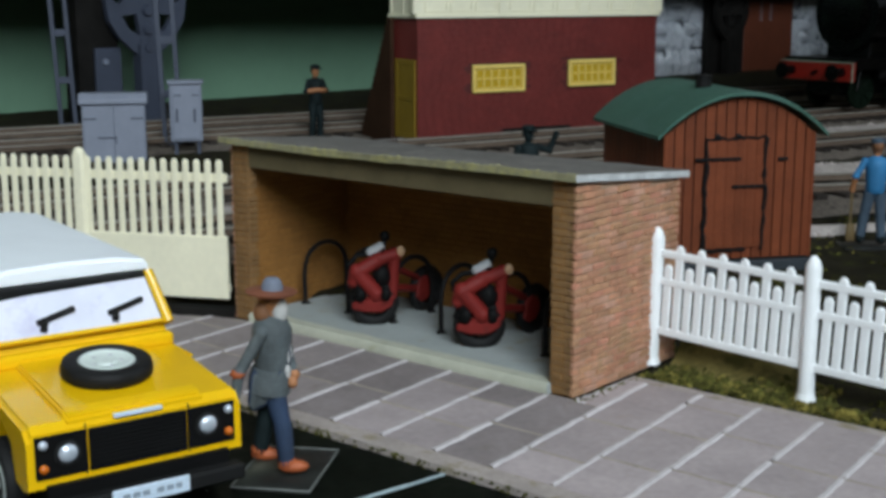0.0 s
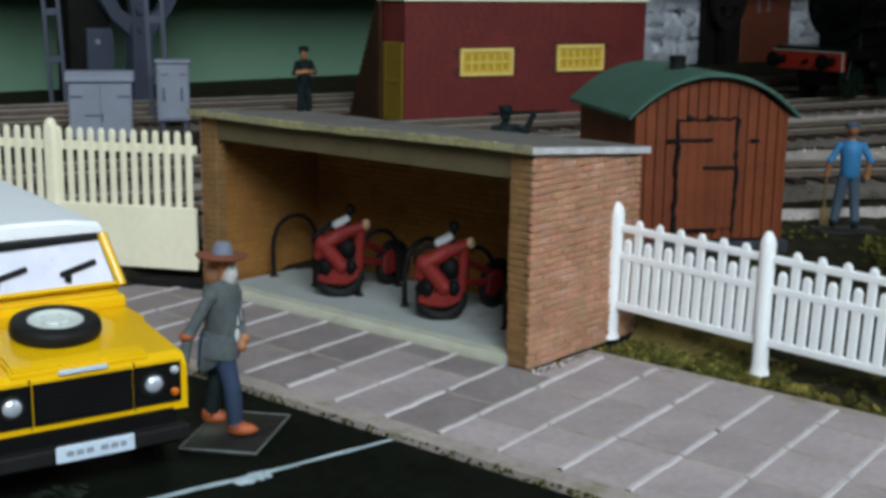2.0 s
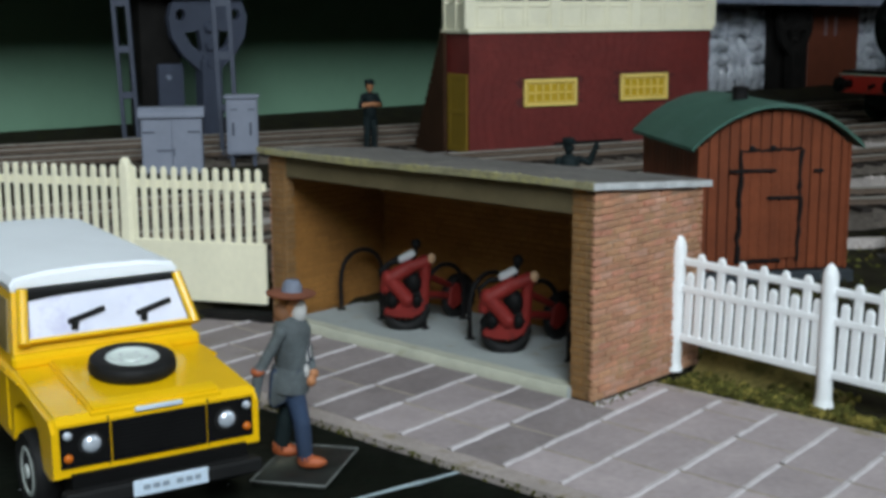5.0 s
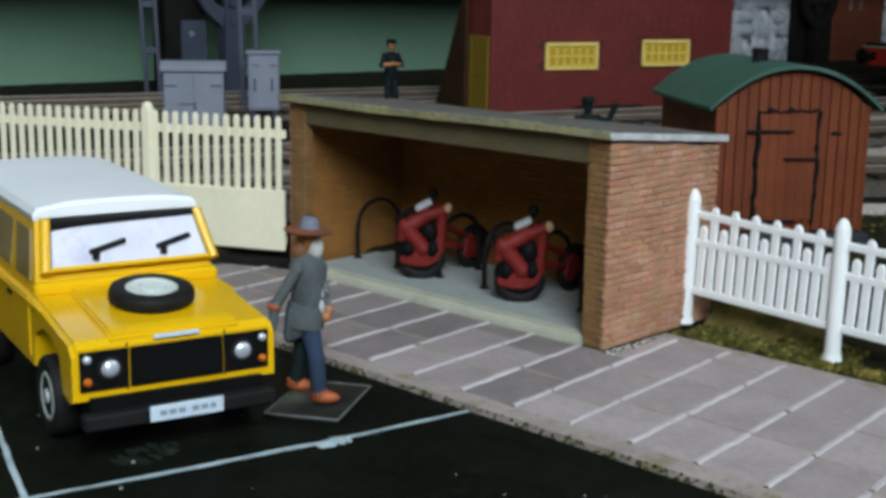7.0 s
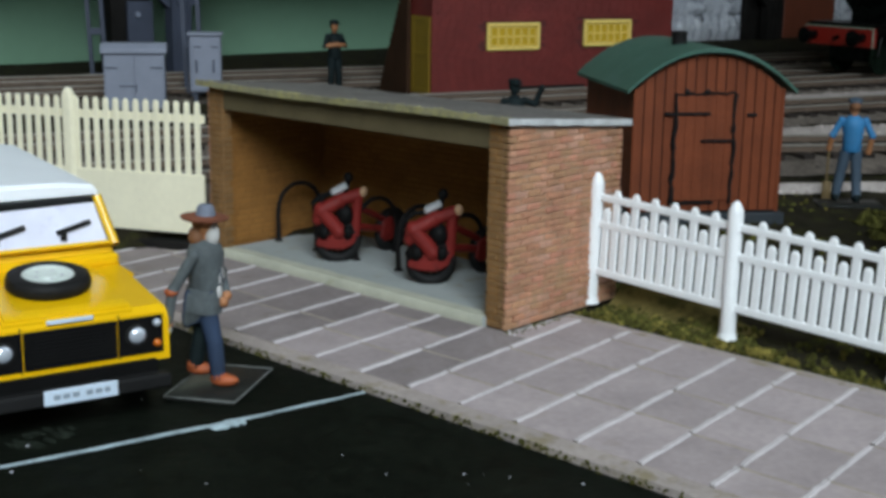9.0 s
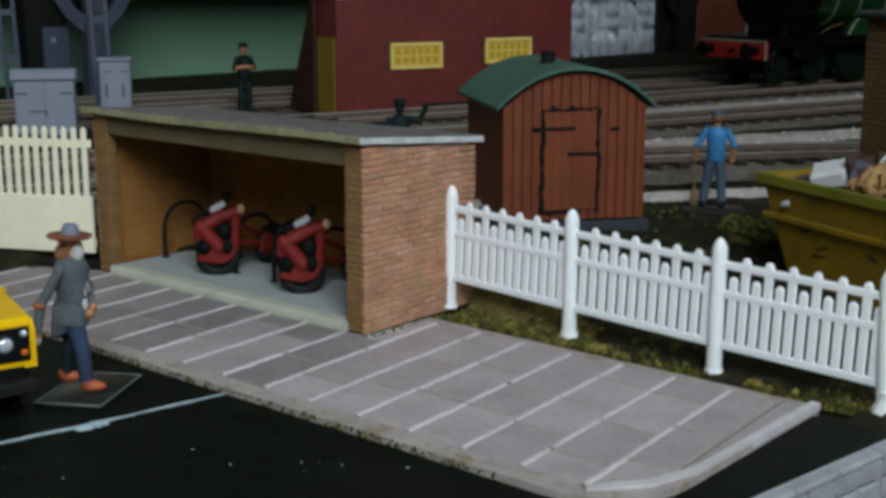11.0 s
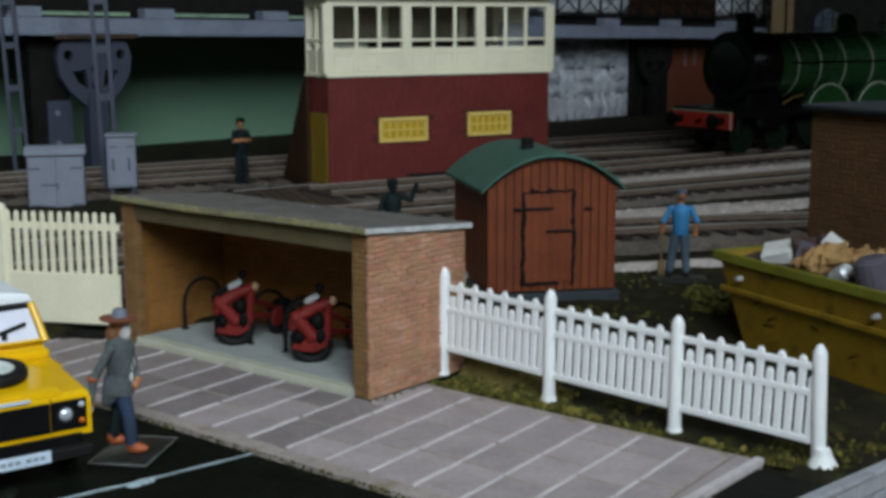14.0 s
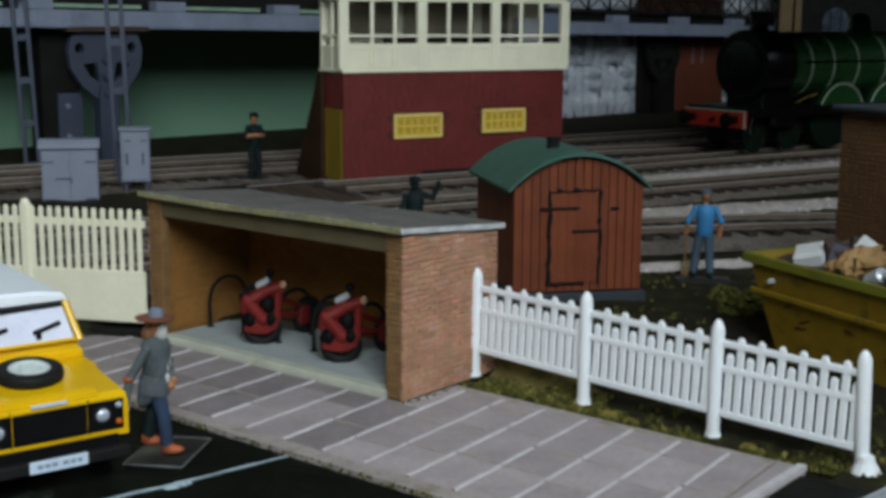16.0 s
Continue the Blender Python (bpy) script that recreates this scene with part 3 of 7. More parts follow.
# ---- pavement of single slabs ----
def pavement():
    pv = structure("pavement", "buff grey paving slabs with pale joints", "pavement")
    bm = bmesh.new()
    front = [(-7.6, -2.32), (3.9, -2.32)] + [(4.25 + 0.9 * math.sin(a), -1.45 - 0.87 * math.cos(a)) for a in [k * math.pi / 2 / 8 for k in range(9)]] + [(5.15, 1.12), (0.02, 1.12), (0.02, 0.0), (-5.32, 0.0), (-7.6, -1.1)]
    prism(bm, front, -0.30, -0.009, "z")
    part("bed", bm, MAT["kerb"], pv, "buff kerb edge of the pavement")

    def skew(x, y):
        return x - 0.088 * (y + 2.1)
    rng = random.Random(7)
    cols = [-7.438 + 0.664 * k for k in range(19)]
    for k, x0 in enumerate(cols):
        x1 = x0 + 0.664
        top = 0.97 if x0 >= -0.05 else (-0.03 if x0 > -5.4 else -0.03 + 0.42 * (x0 + 5.3))
        y = -2.10
        if x1 > 4.9:
            x1 = 5.0
        if x1 - x0 < 0.2:
            continue
        ys = [y]
        step = rng.uniform(0.45, 1.15)
        while ys[-1] + step < top - 0.35:
            ys.append(ys[-1] + step)
            step = rng.uniform(0.75, 1.15)
        ys.append(top)
        if top - y < 0.3:
            continue
        for a, b in zip(ys, ys[1:]):
            g = 0.017
            bm = bmesh.new()
            tilt = rng.uniform(-0.004, 0.004)
            co = []
            if x0 > 4.0 and a < -1.4:
                a = -1.75
            for px, py in ((x0 + 0.045, a + g), (x1, a + g), (x1, b - g), (x0 + 0.045, b - g)):
                co.append((skew(px, py), py))
            va = [bm.verts.new((px, py, -0.03)) for px, py in co]
            vb = [bm.verts.new((px + dx, py + dy, 0.0 + tilt * (1 if i in (1, 2) else -1))) for i, ((px, py), dx, dy) in enumerate(zip(co, (.008, -.008, -.008, .008), (.008, .008, -.008, -.008)))]
            bm.faces.new(vb)
            for i in range(4):
                bm.faces.new((va[i], va[(i + 1) % 4], vb[(i + 1) % 4], vb[i]))
            bmesh.ops.recalc_face_normals(bm, faces=bm.faces)
            # most slabs near the shed and all at the far left take the darker colour
            worn = x0 < 0.4 and b > -1.3 and rng.random() < 0.86 or x0 < -3.0
            part("slab", bm, MAT["slab_dark" if worn else "slab"], pv)
        if k == 0 or x0 < -6.9:
            continue
        for a, b in zip(ys, ys[1:]):
            lo, hi = a + rng.uniform(0.0, 0.03), b - rng.uniform(0.0, 0.05)
            w = 0.072 * rng.uniform(0.8, 1.15)
            n = 7
            bm = bmesh.new()
            prev = None
            for i in range(n + 1):
                py = lo + (hi - lo) * i / n
                j = rng.uniform(-0.011, 0.011)
                row = [bm.verts.new((skew(x0 + 0.022, py) + s * w / 2 + j, py, z)) for s, z in ((-1, -0.01), (-0.5, 0.012), (0.6, 0.012), (1, -0.01))]
                if prev:
                    for q in range(3):
                        bm.faces.new((prev[q], prev[q + 1], row[q + 1], row[q]))
                prev = row
            bmesh.ops.recalc_face_normals(bm, faces=bm.faces)
            part("mortar_joint", bm, MAT["mortar"], pv)
        for b in ys[1:-1]:
            bm = bmesh.new()
            prev = None
            for i in range(6):
                px = x0 + 0.05 + (x1 - x0 - 0.06) * i / 5
                j = rng.uniform(-0.007, 0.007)
                row = [bm.verts.new((skew(px, b), b + s * (0.024 + rng.uniform(-0.006, 0.006)) + j, z)) for s, z in ((-1, -0.012), (-0.5, 0.003), (0.5, 0.003), (1, -0.012))]
                if prev:
                    for q in range(3):
                        bm.faces.new((prev[q], row[q], row[q + 1], prev[q + 1]))
                prev = row
            bmesh.ops.recalc_face_normals(bm, faces=bm.faces)
            part("cross_joint", bm, MAT["crossjoint"], pv)
    bm = bmesh.new()
    prism(bm, [(0.035, -0.02), (0.33, -0.02), (0.25, 0.97), (0.035, 0.97)], -0.03, 0.0, "z")
    part("slab", bm, MAT["slab"], pv)
    part("end_gap", box(-0.016, 0.016, -1.3, 1.12, -0.02, 0.006), MAT["bed"], pv, "dark gap before the end strip").matrix_local = pose(4.90 * S, 0, 0, 0, 0, 4)
    # pale edging strip along the right-hand end
    bm = bmesh.new()
    prism(bm, [(4.99, -1.35), (5.02, -1.30), (5.07, -0.7), (5.08, 1.08), (4.78, 1.06)], -0.02, 0.002, "z")
    part("edging", bm, MAT["slab"], pv, "end slab of the pavement")
    bm = bmesh.new()
    prism(bm, [(4.62, -2.16), (4.98, -1.75), (5.14, -1.2), (5.165, 1.13), (5.06, 1.13), (5.05, -1.15), (4.90, -1.66), (4.56, -2.1)], -0.05, 0.02, "z")
    part("edging", bm, MAT["mortar"], pv, "pale worn edge of the end slab")


pavement()


# ---- retaining wall of coursed stone at the edge of the board ----
def retaining_wall():
    w = structure("wall_retaining", "grey coursed stone retaining wall with pale joints", "stone wall")
    bm = bmesh.new()
    prism(bm, [(edge_x(-14), -14), (edge_x(-14) + 0.16, -14), (edge_x(26) + 0.16, 26), (edge_x(26), 26)], -7.0, -0.03, "z")
    part("core", bm, MAT["stonejoint"], w, "pale mortar core of the wall")
    rng = random.Random(11)
    d = Vector((0.15, 1.0, 0)).normalized()
    turn = math.degrees(math.atan2(d.y, d.x))
    shared = []
    for k in range(6):
        bm = bmesh.new()
        L = (0.34, 0.42, 0.5, 0.38, 0.46, 0.30)[k]
        bx(bm, 0, L, -0.05, 0.03, 0, 0.19, 0.02)
        for v in bm.verts:
            v.co += Vector((rng.uniform(-.008, .008), rng.uniform(-.008, .008), rng.uniform(-.008, .008)))
        bmesh.ops.scale(bm, vec=(S, S, S), verts=bm.verts)
        me = bpy.data.meshes.new("stone")
        bm.to_mesh(me)
        bm.free()
        me.materials.append(MAT["stone"])
        shared.append((L, me))
    for row in range(9):
        y = -3.2 + rng.uniform(0, 0.4)
        while y < 3.6:
            L, me = rng.choice(shared)
            ob = new("stone", me)
            ob.parent = w
            ob.matrix_local = pose((edge_x(y) + 0.16) * S, y * S, (-0.24 - 0.215 * row) * S, 0, 0, turn)
            y += L + 0.03
    y = -3.2
    while y < 4.0:
        L = rng.uniform(0.5, 0.8)
        bm = box(0, L, -0.03, 0.12, -0.05, 0.02, 0.02)
        ob = part("coping", bm, MAT["stone"], w)
        ob.matrix_local = pose((edge_x(y) + 0.2) * S, y * S, 0, 0, 0, turn)
        y += L + 0.015


retaining_wall()
tagged(link("lower_board", box(5.0, 33.9, -40, 60, -7.6, -7.0), MAT["board"]), "plain timber board below the layout", "board", kind="structure")


# ---- railway ----
def rs(r, s):
    """From distance along and away across the running lines to x, y."""
    return 0.342 * r - 0.940 * s, 0.940 * r + 0.342 * s


def curve_points(knots, step):
    pts = []
    for k in range(len(knots) - 1):
        p0, p1, p2, p3 = knots[max(k - 1, 0)], knots[k], knots[k + 1], knots[min(k + 2, len(knots) - 1)]
        n = max(2, int((p2[0] - p1[0]) / step))
        for i in range(n):
            t = i / n
            m1, m2 = (p2[1] - p0[1]) / (p2[0] - p0[0]), (p3[1] - p1[1]) / (p3[0] - p1[0])
            h = p2[0] - p1[0]
            s = (2 * t**3 - 3 * t**2 + 1) * p1[1] + (t**3 - 2 * t**2 + t) * h * m1 + (-2 * t**3 + 3 * t**2) * p2[1] + (t**3 - t**2) * h * m2
            pts.append((p1[0] + h * t, s))
    pts.append(knots[-1])
    return [Vector((*rs(r, s), 0)) for r, s in pts]


SLEEPER = None


def track(name, knots, lift=0.08, stones=700, seed=1):
    global SLEEPER
    t = thing(name, "rusty rails on dark sleepers in grey-brown ballast", "railway track", group="railway tracks")
    pts = curve_points(knots, 0.62)
    top = [height(p.x, p.y) + lift for p in pts]
    sides = []
    for i, p in enumerate(pts):
        d = (pts[min(i + 1, len(pts) - 1)] - pts[max(i - 1, 0)]).normalized()
        sides.append(Vector((-d.y, d.x, 0)))
    # ballast bed
    bm = bmesh.new()
    prev = None
    for p, s, z in zip(pts, sides, top):
        row = []
        for off, dz in ((-1.95, -0.18), (-1.45, -0.03), (-0.7, -0.02), (0, -0.03), (0.7, -0.02), (1.45, -0.03), (1.95, -0.18)):
            q = p + s * (off + 0.12 * noise.noise((p.x * 1.7, p.y * 1.7, off)))
            row.append(bm.verts.new((q.x, q.y, z + dz + 0.03 * noise.noise((q.x * 3, q.y * 3, 1.0)))))
        if prev:
            for k in range(6):
                bm.faces.new((prev[k], prev[k + 1], row[k + 1], row[k]))
        prev = row
    bmesh.ops.recalc_face_normals(bm, faces=bm.faces)
    part("ballast_bed", bm, MAT["ballast"], t, "grey-brown ballast bed", True)
    if SLEEPER is None:
        b = box(-0.12, 0.12, -1.15, 1.15, -0.05, 0.05, 0.015)
        bmesh.ops.scale(b, vec=(S, S, S), verts=b.verts)
        SLEEPER = bpy.data.meshes.new("sleeper")
        b.to_mesh(SLEEPER)
        b.free()
        SLEEPER.materials.append(MAT["sleeper"])
    for i, (p, s, z) in enumerate(zip(pts, sides, top)):
        ob = new("sleeper", SLEEPER)
        ob.parent = t
        ob.matrix_local = pose(p.x * S, p.y * S, (z + 0.005) * S, 0, 0, math.degrees(math.atan2(-s.x, s.y)))
    for sign in (-1, 1):
        bm = bmesh.new()
        prev = None
        prof = ((-0.075, 0.05), (-0.03, 0.07), (-0.025, 0.14), (-0.04, 0.155), (-0.04, 0.19), (0.04, 0.19), (0.04, 0.155), (0.025, 0.14), (0.03, 0.07), (0.075, 0.05))
        for p, s, z in zip(pts, sides, top):
            row = [bm.verts.new((*(p + s * (sign * 0.66 + o)).xy, z + h)) for o, h in prof]
            if prev:
                for k in range(9):
                    f = bm.faces.new((prev[k], prev[k + 1], row[k + 1], row[k]))
                    f.material_index = 1 if k in (3, 4, 5) else 0
            prev = row
        bmesh.ops.recalc_face_normals(bm, faces=bm.faces)
        part("rail", bm, [MAT["railside"], MAT["rail"]], t, "worn steel rail")
    rng = random.Random(seed)
    verts, faces = [], []
    for _ in range(stones):
        i = rng.randrange(len(pts) - 1)
        off = rng.uniform(-1.9, 1.9)
        p = pts[i].lerp(pts[i + 1], rng.random()) + sides[i] * off
        z = top[i] - 0.03 - max(abs(off) - 1.45, 0) * 0.3
        r = rng.uniform(0.03, 0.065)
        if abs(abs(off) - 0.66) < 0.14:
            continue
        lump(verts, faces, p.x, p.y, z, r, rng)
    stuff_mesh("loose_ballast", verts, faces, MAT["ballaststone"], t, "loose ballast stones")
    return t


def lump(verts, faces, x, y, z, r, rng):
    """A small angular stone: six points."""
    b = len(verts)
    for dx, dy, dz in ((1, 0, 0), (-1, 0, 0), (0, 1, 0), (0, -1, 0), (0, 0, 1), (0, 0, -1)):
        k = r * rng.uniform(0.7, 1.3)
        verts.append(((x + dx * k + rng.uniform(-.3, .3) * r) * S, (y + dy * k + rng.uniform(-.3, .3) * r) * S, (z + dz * k * 0.8) * S))
    for f in ((0, 2, 4), (2, 1, 4), (1, 3, 4), (3, 0, 4), (2, 0, 5), (1, 2, 5), (3, 1, 5), (0, 3, 5)):
        faces.append(tuple(b + i for i in f))


def stuff_mesh(name, verts, faces, mat, parent=None, label="", category=""):
    me = bpy.data.meshes.new(name)
    me.from_pydata(verts, [], faces)
    me.materials.append(mat)
    ob = new(name, me)
    if parent is not None:
        ob.parent = parent
    return tagged(ob, label, category, kind="stuff")


track("railway_track", [(-14, 9.6), (2, 8.7), (8, 8.1), (13, 7.0), (19, 5.2), (26, 3.0)], seed=2)
track("railway_track", [(-14, 12.8), (0, 12.8), (15, 12.7), (30, 12.9), (52, 13.2)], seed=3, stones=1300)
track("railway_track", [(6.9, 16.30), (12, 16.45), (20, 17.1), (30, 17.4), (56, 16.6)], lift=0.14, seed=6, stones=900)
track("railway_track", [(-14, 21.4), (6, 21.6), (15, 21.5), (22, 20.7), (28, 19.7), (34, 19.5), (56, 19.5)], seed=4)
track("railway_track", [(-14, 24.4), (10, 24.7), (30, 25.6), (60, 27.0)], seed=5)


def pale_strip(knots, width, count, seed):
    """A heap of pale ballast between two lines."""
    pts = curve_points(knots, 0.5)
    rng = random.Random(seed)
    verts, faces = [], []
    bm = bmesh.new()
    prev = None
    for i, p in enumerate(pts):
        d = (pts[min(i + 1, len(pts) - 1)] - pts[max(i - 1, 0)]).normalized()
        s = Vector((-d.y, d.x, 0))
        z = height(p.x, p.y)
        w = width * (1 + 0.35 * noise.noise((p.x * 0.9, p.y * 0.9, seed)))
        row = [bm.verts.new((*(p + s * o * w).xy, z + h + 0.03 * noise.noise((p.x * 2, p.y * 2, o)))) for o, h in ((-0.6, -0.08), (-0.35, 0.06), (0, 0.11), (0.35, 0.06), (0.6, -0.08))]
        if prev:
            for k in range(4):
                bm.faces.new((prev[k], prev[k + 1], row[k + 1], row[k]))
        prev = row
        for _ in range(count):
            o = rng.uniform(-0.55, 0.55)
            q = p + s * o * w + d * rng.uniform(0, 0.5)
            lump(verts, faces, q.x, q.y, z + 0.1 - 0.25 * abs(o), rng.uniform(0.035, 0.085), rng)
    bmesh.ops.recalc_face_normals(bm, faces=bm.faces)
    ob = link("pale_ballast", bm, MAT["whiteballast"], smooth=True)
    tagged(ob, "heap of pale pinkish ballast between the tracks", "ballast", kind="stuff")
    stuff_mesh("pale_gravel", verts, faces, MAT["whitestone"], ob, "loose pale stones")


pale_strip([(6, 10.6), (12, 9.9), (18, 9.0), (23, 8.2)], 1.25, 16, 21)
pale_strip([(14, 15.2), (20, 15.3), (28, 15.6), (34, 15.9)], 0.9, 12, 22)
pale_strip([(0, 10.9), (6, 10.6)], 0.9, 8, 23)
pale_strip([(7.6, 14.5), (10, 14.35), (13, 14.5)], 0.5, 7, 25)
pale_strip([(4, 5.9), (9, 5.0), (11, 4.6)], 0.28, 4, 24)


def grit():
    """Pale chips of stone lying about on the asphalt."""
    rng = random.Random(31)
    verts, faces = [], []
    for _ in range(70):
        x, y = rng.uniform(-3.5, 6.0), rng.uniform(-7.5, -2.5)
        if x > edge_x(y) - 0.2:
            continue
        lump(verts, faces, x, y, -0.075, rng.uniform(0.005, 0.017), rng)
    stuff_mesh("grit", verts, faces, MAT["stone"], None, "pale stone chips scattered on the asphalt", "grit")


grit()

# ---- cycle shed ----
def brick_mesh(L, mat, h=0.062, d=0.05):
    bm = box(0, L, 0, d, 0, h, 0.007)
    bmesh.ops.scale(bm, vec=(S, S, S), verts=bm.verts)
    me = bpy.data.meshes.new("brick")
    bm.to_mesh(me)
    bm.free()
    me.materials.append(mat)
    return me


def brick_run(length, z0, courses, pitch, rng, depth=0.02, long=0.215, short=0.10, gap=0.014, h=None, clip=None):
    """Bricks of a wall as one bmesh: along x, standing out towards -y."""
    bm = bmesh.new()
    h = pitch - gap if h is None else h
    for c in range(courses):
        x = -rng.choice((0.0, 0.06, 0.115))
        z = z0 + c * pitch
        while x < length:
            L = long if rng.random() > 0.12 else short
            a, b = max(x, 0.0), min(x + L, length)
            if b - a > 0.03 and (clip is None or clip(a, b, z)):
                d = depth * rng.uniform(0.7, 1.2)
                v = [bm.verts.new(p) for p in ((a, 0, z), (b, 0, z), (b, 0, z + h), (a, 0, z + h), (a + .006, -d, z + .006), (b - .006, -d, z + .006), (b - .006, -d, z + h - .006), (a + .006, -d, z + h - .006))]
                for f in ((4, 5, 6, 7), (0, 1, 5, 4), (1, 2, 6, 5), (2, 3, 7, 6), (3, 0, 4, 7)):
                    bm.faces.new([v[i] for i in f])
            x += L + gap
    return bm


def cycle_shed():
    t = thing("cycle_shed", "open-fronted brick cycle shed with a flat felt roof", "bicycle shed")
    W, D, H = 5.30, 2.05, 2.27
    FALL = 0.17  # how far the roof drops towards the back
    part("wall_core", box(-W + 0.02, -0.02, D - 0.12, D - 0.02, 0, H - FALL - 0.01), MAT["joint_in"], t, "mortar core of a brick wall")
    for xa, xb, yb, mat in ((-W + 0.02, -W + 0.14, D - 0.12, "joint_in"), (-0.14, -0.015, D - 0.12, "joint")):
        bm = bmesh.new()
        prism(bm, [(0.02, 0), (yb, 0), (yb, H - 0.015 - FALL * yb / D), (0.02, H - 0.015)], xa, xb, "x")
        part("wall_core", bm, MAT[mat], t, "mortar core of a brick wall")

    def under_roof(along):
        """Whether a brick fits under the sloping roof; along gives its depth from the front."""
        return lambda a, b, z: z + 0.065 < H - 0.01 - FALL * along(a, b) / D
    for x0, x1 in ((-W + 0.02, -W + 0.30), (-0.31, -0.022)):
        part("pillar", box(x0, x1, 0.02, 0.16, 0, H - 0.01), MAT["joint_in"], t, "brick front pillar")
    rng = random.Random(3)
    pitch = 0.0765
    n = int((H - 0.02) / pitch)
    runs = []
    # outer left, back, inner faces
    runs.append((brick_run(W, 0.01, n, pitch, rng, clip=under_roof(lambda a, b: D)), pose(0, D - 0.02, 0, 0, 0, 180), "back"))
    runs.append((brick_run(D, 0.01, n, pitch, rng, clip=under_roof(lambda a, b: D - a)), pose(-W + 0.02, D, 0, 0, 0, -90), "left"))
    runs.append((brick_run(W - 0.34, 0.10, n - 1, pitch, rng, 0.007, clip=under_roof(lambda a, b: D)), pose(-W + 0.18, D - 0.12, 0, 0, 0, 0), "inside back"))
    runs.append((brick_run(D - 0.30, 0.10, n - 1, pitch, rng, 0.007, clip=under_roof(lambda a, b: 0.16 + b)), pose(-W + 0.14, 0.16, 0, 0, 0, 90), "inside left"))
    runs.append((brick_run(D - 0.30, 0.10, n - 1, pitch, rng, 0.007, clip=under_roof(lambda a, b: D - 0.14 - a)), pose(-0.14, D - 0.14, 0, 0, 0, -90), "inside right"))
    runs.append((brick_run(0.28, 0.01, n, pitch, rng, 0.009), pose(-W + 0.02, 0.02, 0, 0, 0, 0), "left pillar"))
    runs.append((brick_run(0.14, 0.10, n - 1, pitch, rng), pose(-W + 0.30, 0.02, 0, 0, 0, 90), "left pillar side"))
    runs.append((brick_run(0.288, 0.01, n, pitch, rng, 0.009, long=0.2), pose(-0.31, 0.02, 0, 0, 0, 0), "right pillar"))
    runs.append((brick_run(0.14, 0.10, n - 1, pitch, rng), pose(-0.31, 0.16, 0, 0, 0, -90), "right pillar side"))
    for bm, m, where in runs:
        bmesh.ops.transform(bm, matrix=m, verts=bm.verts)
        # inner faces and pillars take darker, yellower brick colours than the outer walls
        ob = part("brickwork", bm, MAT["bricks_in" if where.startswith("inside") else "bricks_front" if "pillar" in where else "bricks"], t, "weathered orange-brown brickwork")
        tagged(ob, kind="stuff")
    # the sunlit end wall, brick by brick
    longs = [brick_mesh(L, MAT["brick"], pitch - 0.014) for L in (0.205, 0.21, 0.20)]
    short = brick_mesh(0.098, MAT["brick"], pitch - 0.014)
    closer = brick_mesh(0.06, MAT["brick"], pitch - 0.014)
    for c in range(n):
        y, z = 0.0, 0.01 + c * pitch
        first = True
        while y < D - 0.05:
            me, L = (short, 0.098) if (first and c % 2) else (rng.choice(longs), 0.205)
            if y + L > D:
                me, L = (short, 0.098) if D - y > 0.09 else (closer, 0.06)
            first = False
            if z + 0.065 > H - 0.005 - FALL * (y + L) / D:
                y += L + 0.013
                continue
            ob = new("brick", me)
            ob.parent = t
            ob.matrix_local = pose((0.022 + rng.uniform(-0.011, 0.011)) * S, (y + rng.uniform(-0.008, 0.004)) * S, (z + rng.uniform(-0.003, 0.003)) * S, 0, rng.uniform(-0.7, 0.7), 90 + rng.uniform(-1.2, 1.2)) @ pose(0, 0.02 * S, 0)
            y += L + 0.013
    # front beam, floor and roof
    part("lintel", box(-W + 0.30, -0.31, 0.03, 0.15, H - 0.29, H - 0.012, 0.01), MAT["lintel"], t, "grey concrete front lintel")
    bm = box(-W + 0.29, -0.30, -0.02, D - 0.13, -0.02, 0.105, 0.018)
    part("floor_slab", bm, MAT["concrete"], t, "pale concrete floor with a raised front edge")
    bm = bmesh.new()
    prev = None
    for i in range(41):
        x = -W + 0.30 + (W - 0.62) * i / 40
        j = 0.012 * noise.noise((x * 4, 0, 2.0))
        row = [bm.verts.new(q) for q in ((x, -0.035 + j, -0.01), (x, -0.035 + j, 0.09), (x, -0.015 + j, 0.112), (x, 0.17 + 0.03 * noise.noise((x * 3, 5.0, 0)), 0.109))]
        if prev:
            for q in range(3):
                bm.faces.new((prev[q], row[q], row[q + 1], prev[q + 1]))
        prev = row
    bmesh.ops.recalc_face_normals(bm, faces=bm.faces)
    part("floor_kerb", bm, MAT["creamkerb"], t, "cream worn front edge of the concrete floor", True)

    def roof_z(x, y):
        return H + 0.005 - FALL * (y / D) + 0.012 * math.sin(x * 1.1 + 2.4) - 0.012
    bm = bmesh.new()
    nx, ny = 40, 14
    grid = {}
    for s, dz in ((0, 0.0), (1, 0.075)):
        for i in range(nx + 1):
            for j in range(ny + 1):
                x = -W - 0.11 + (W + 0.16) * i / nx
                y = -0.10 + (D + 0.20) * j / ny
                wob = 0.012 * noise.noise((x * 3, y * 3, s)) if s and (0 < i < nx and 0 < j < ny) else 0.008 * noise.noise((x * 5, y * 5, s))
                grid[s, i, j] = bm.verts.new((x, y, roof_z(x, y) + dz + wob))
    for i in range(nx):
        for j in range(ny):
            bm.faces.new((grid[1, i, j], grid[1, i + 1, j], grid[1, i + 1, j + 1], grid[1, i, j + 1]))
            bm.faces.new((grid[0, i, j], grid[0, i, j + 1], grid[0, i + 1, j + 1], grid[0, i + 1, j]))
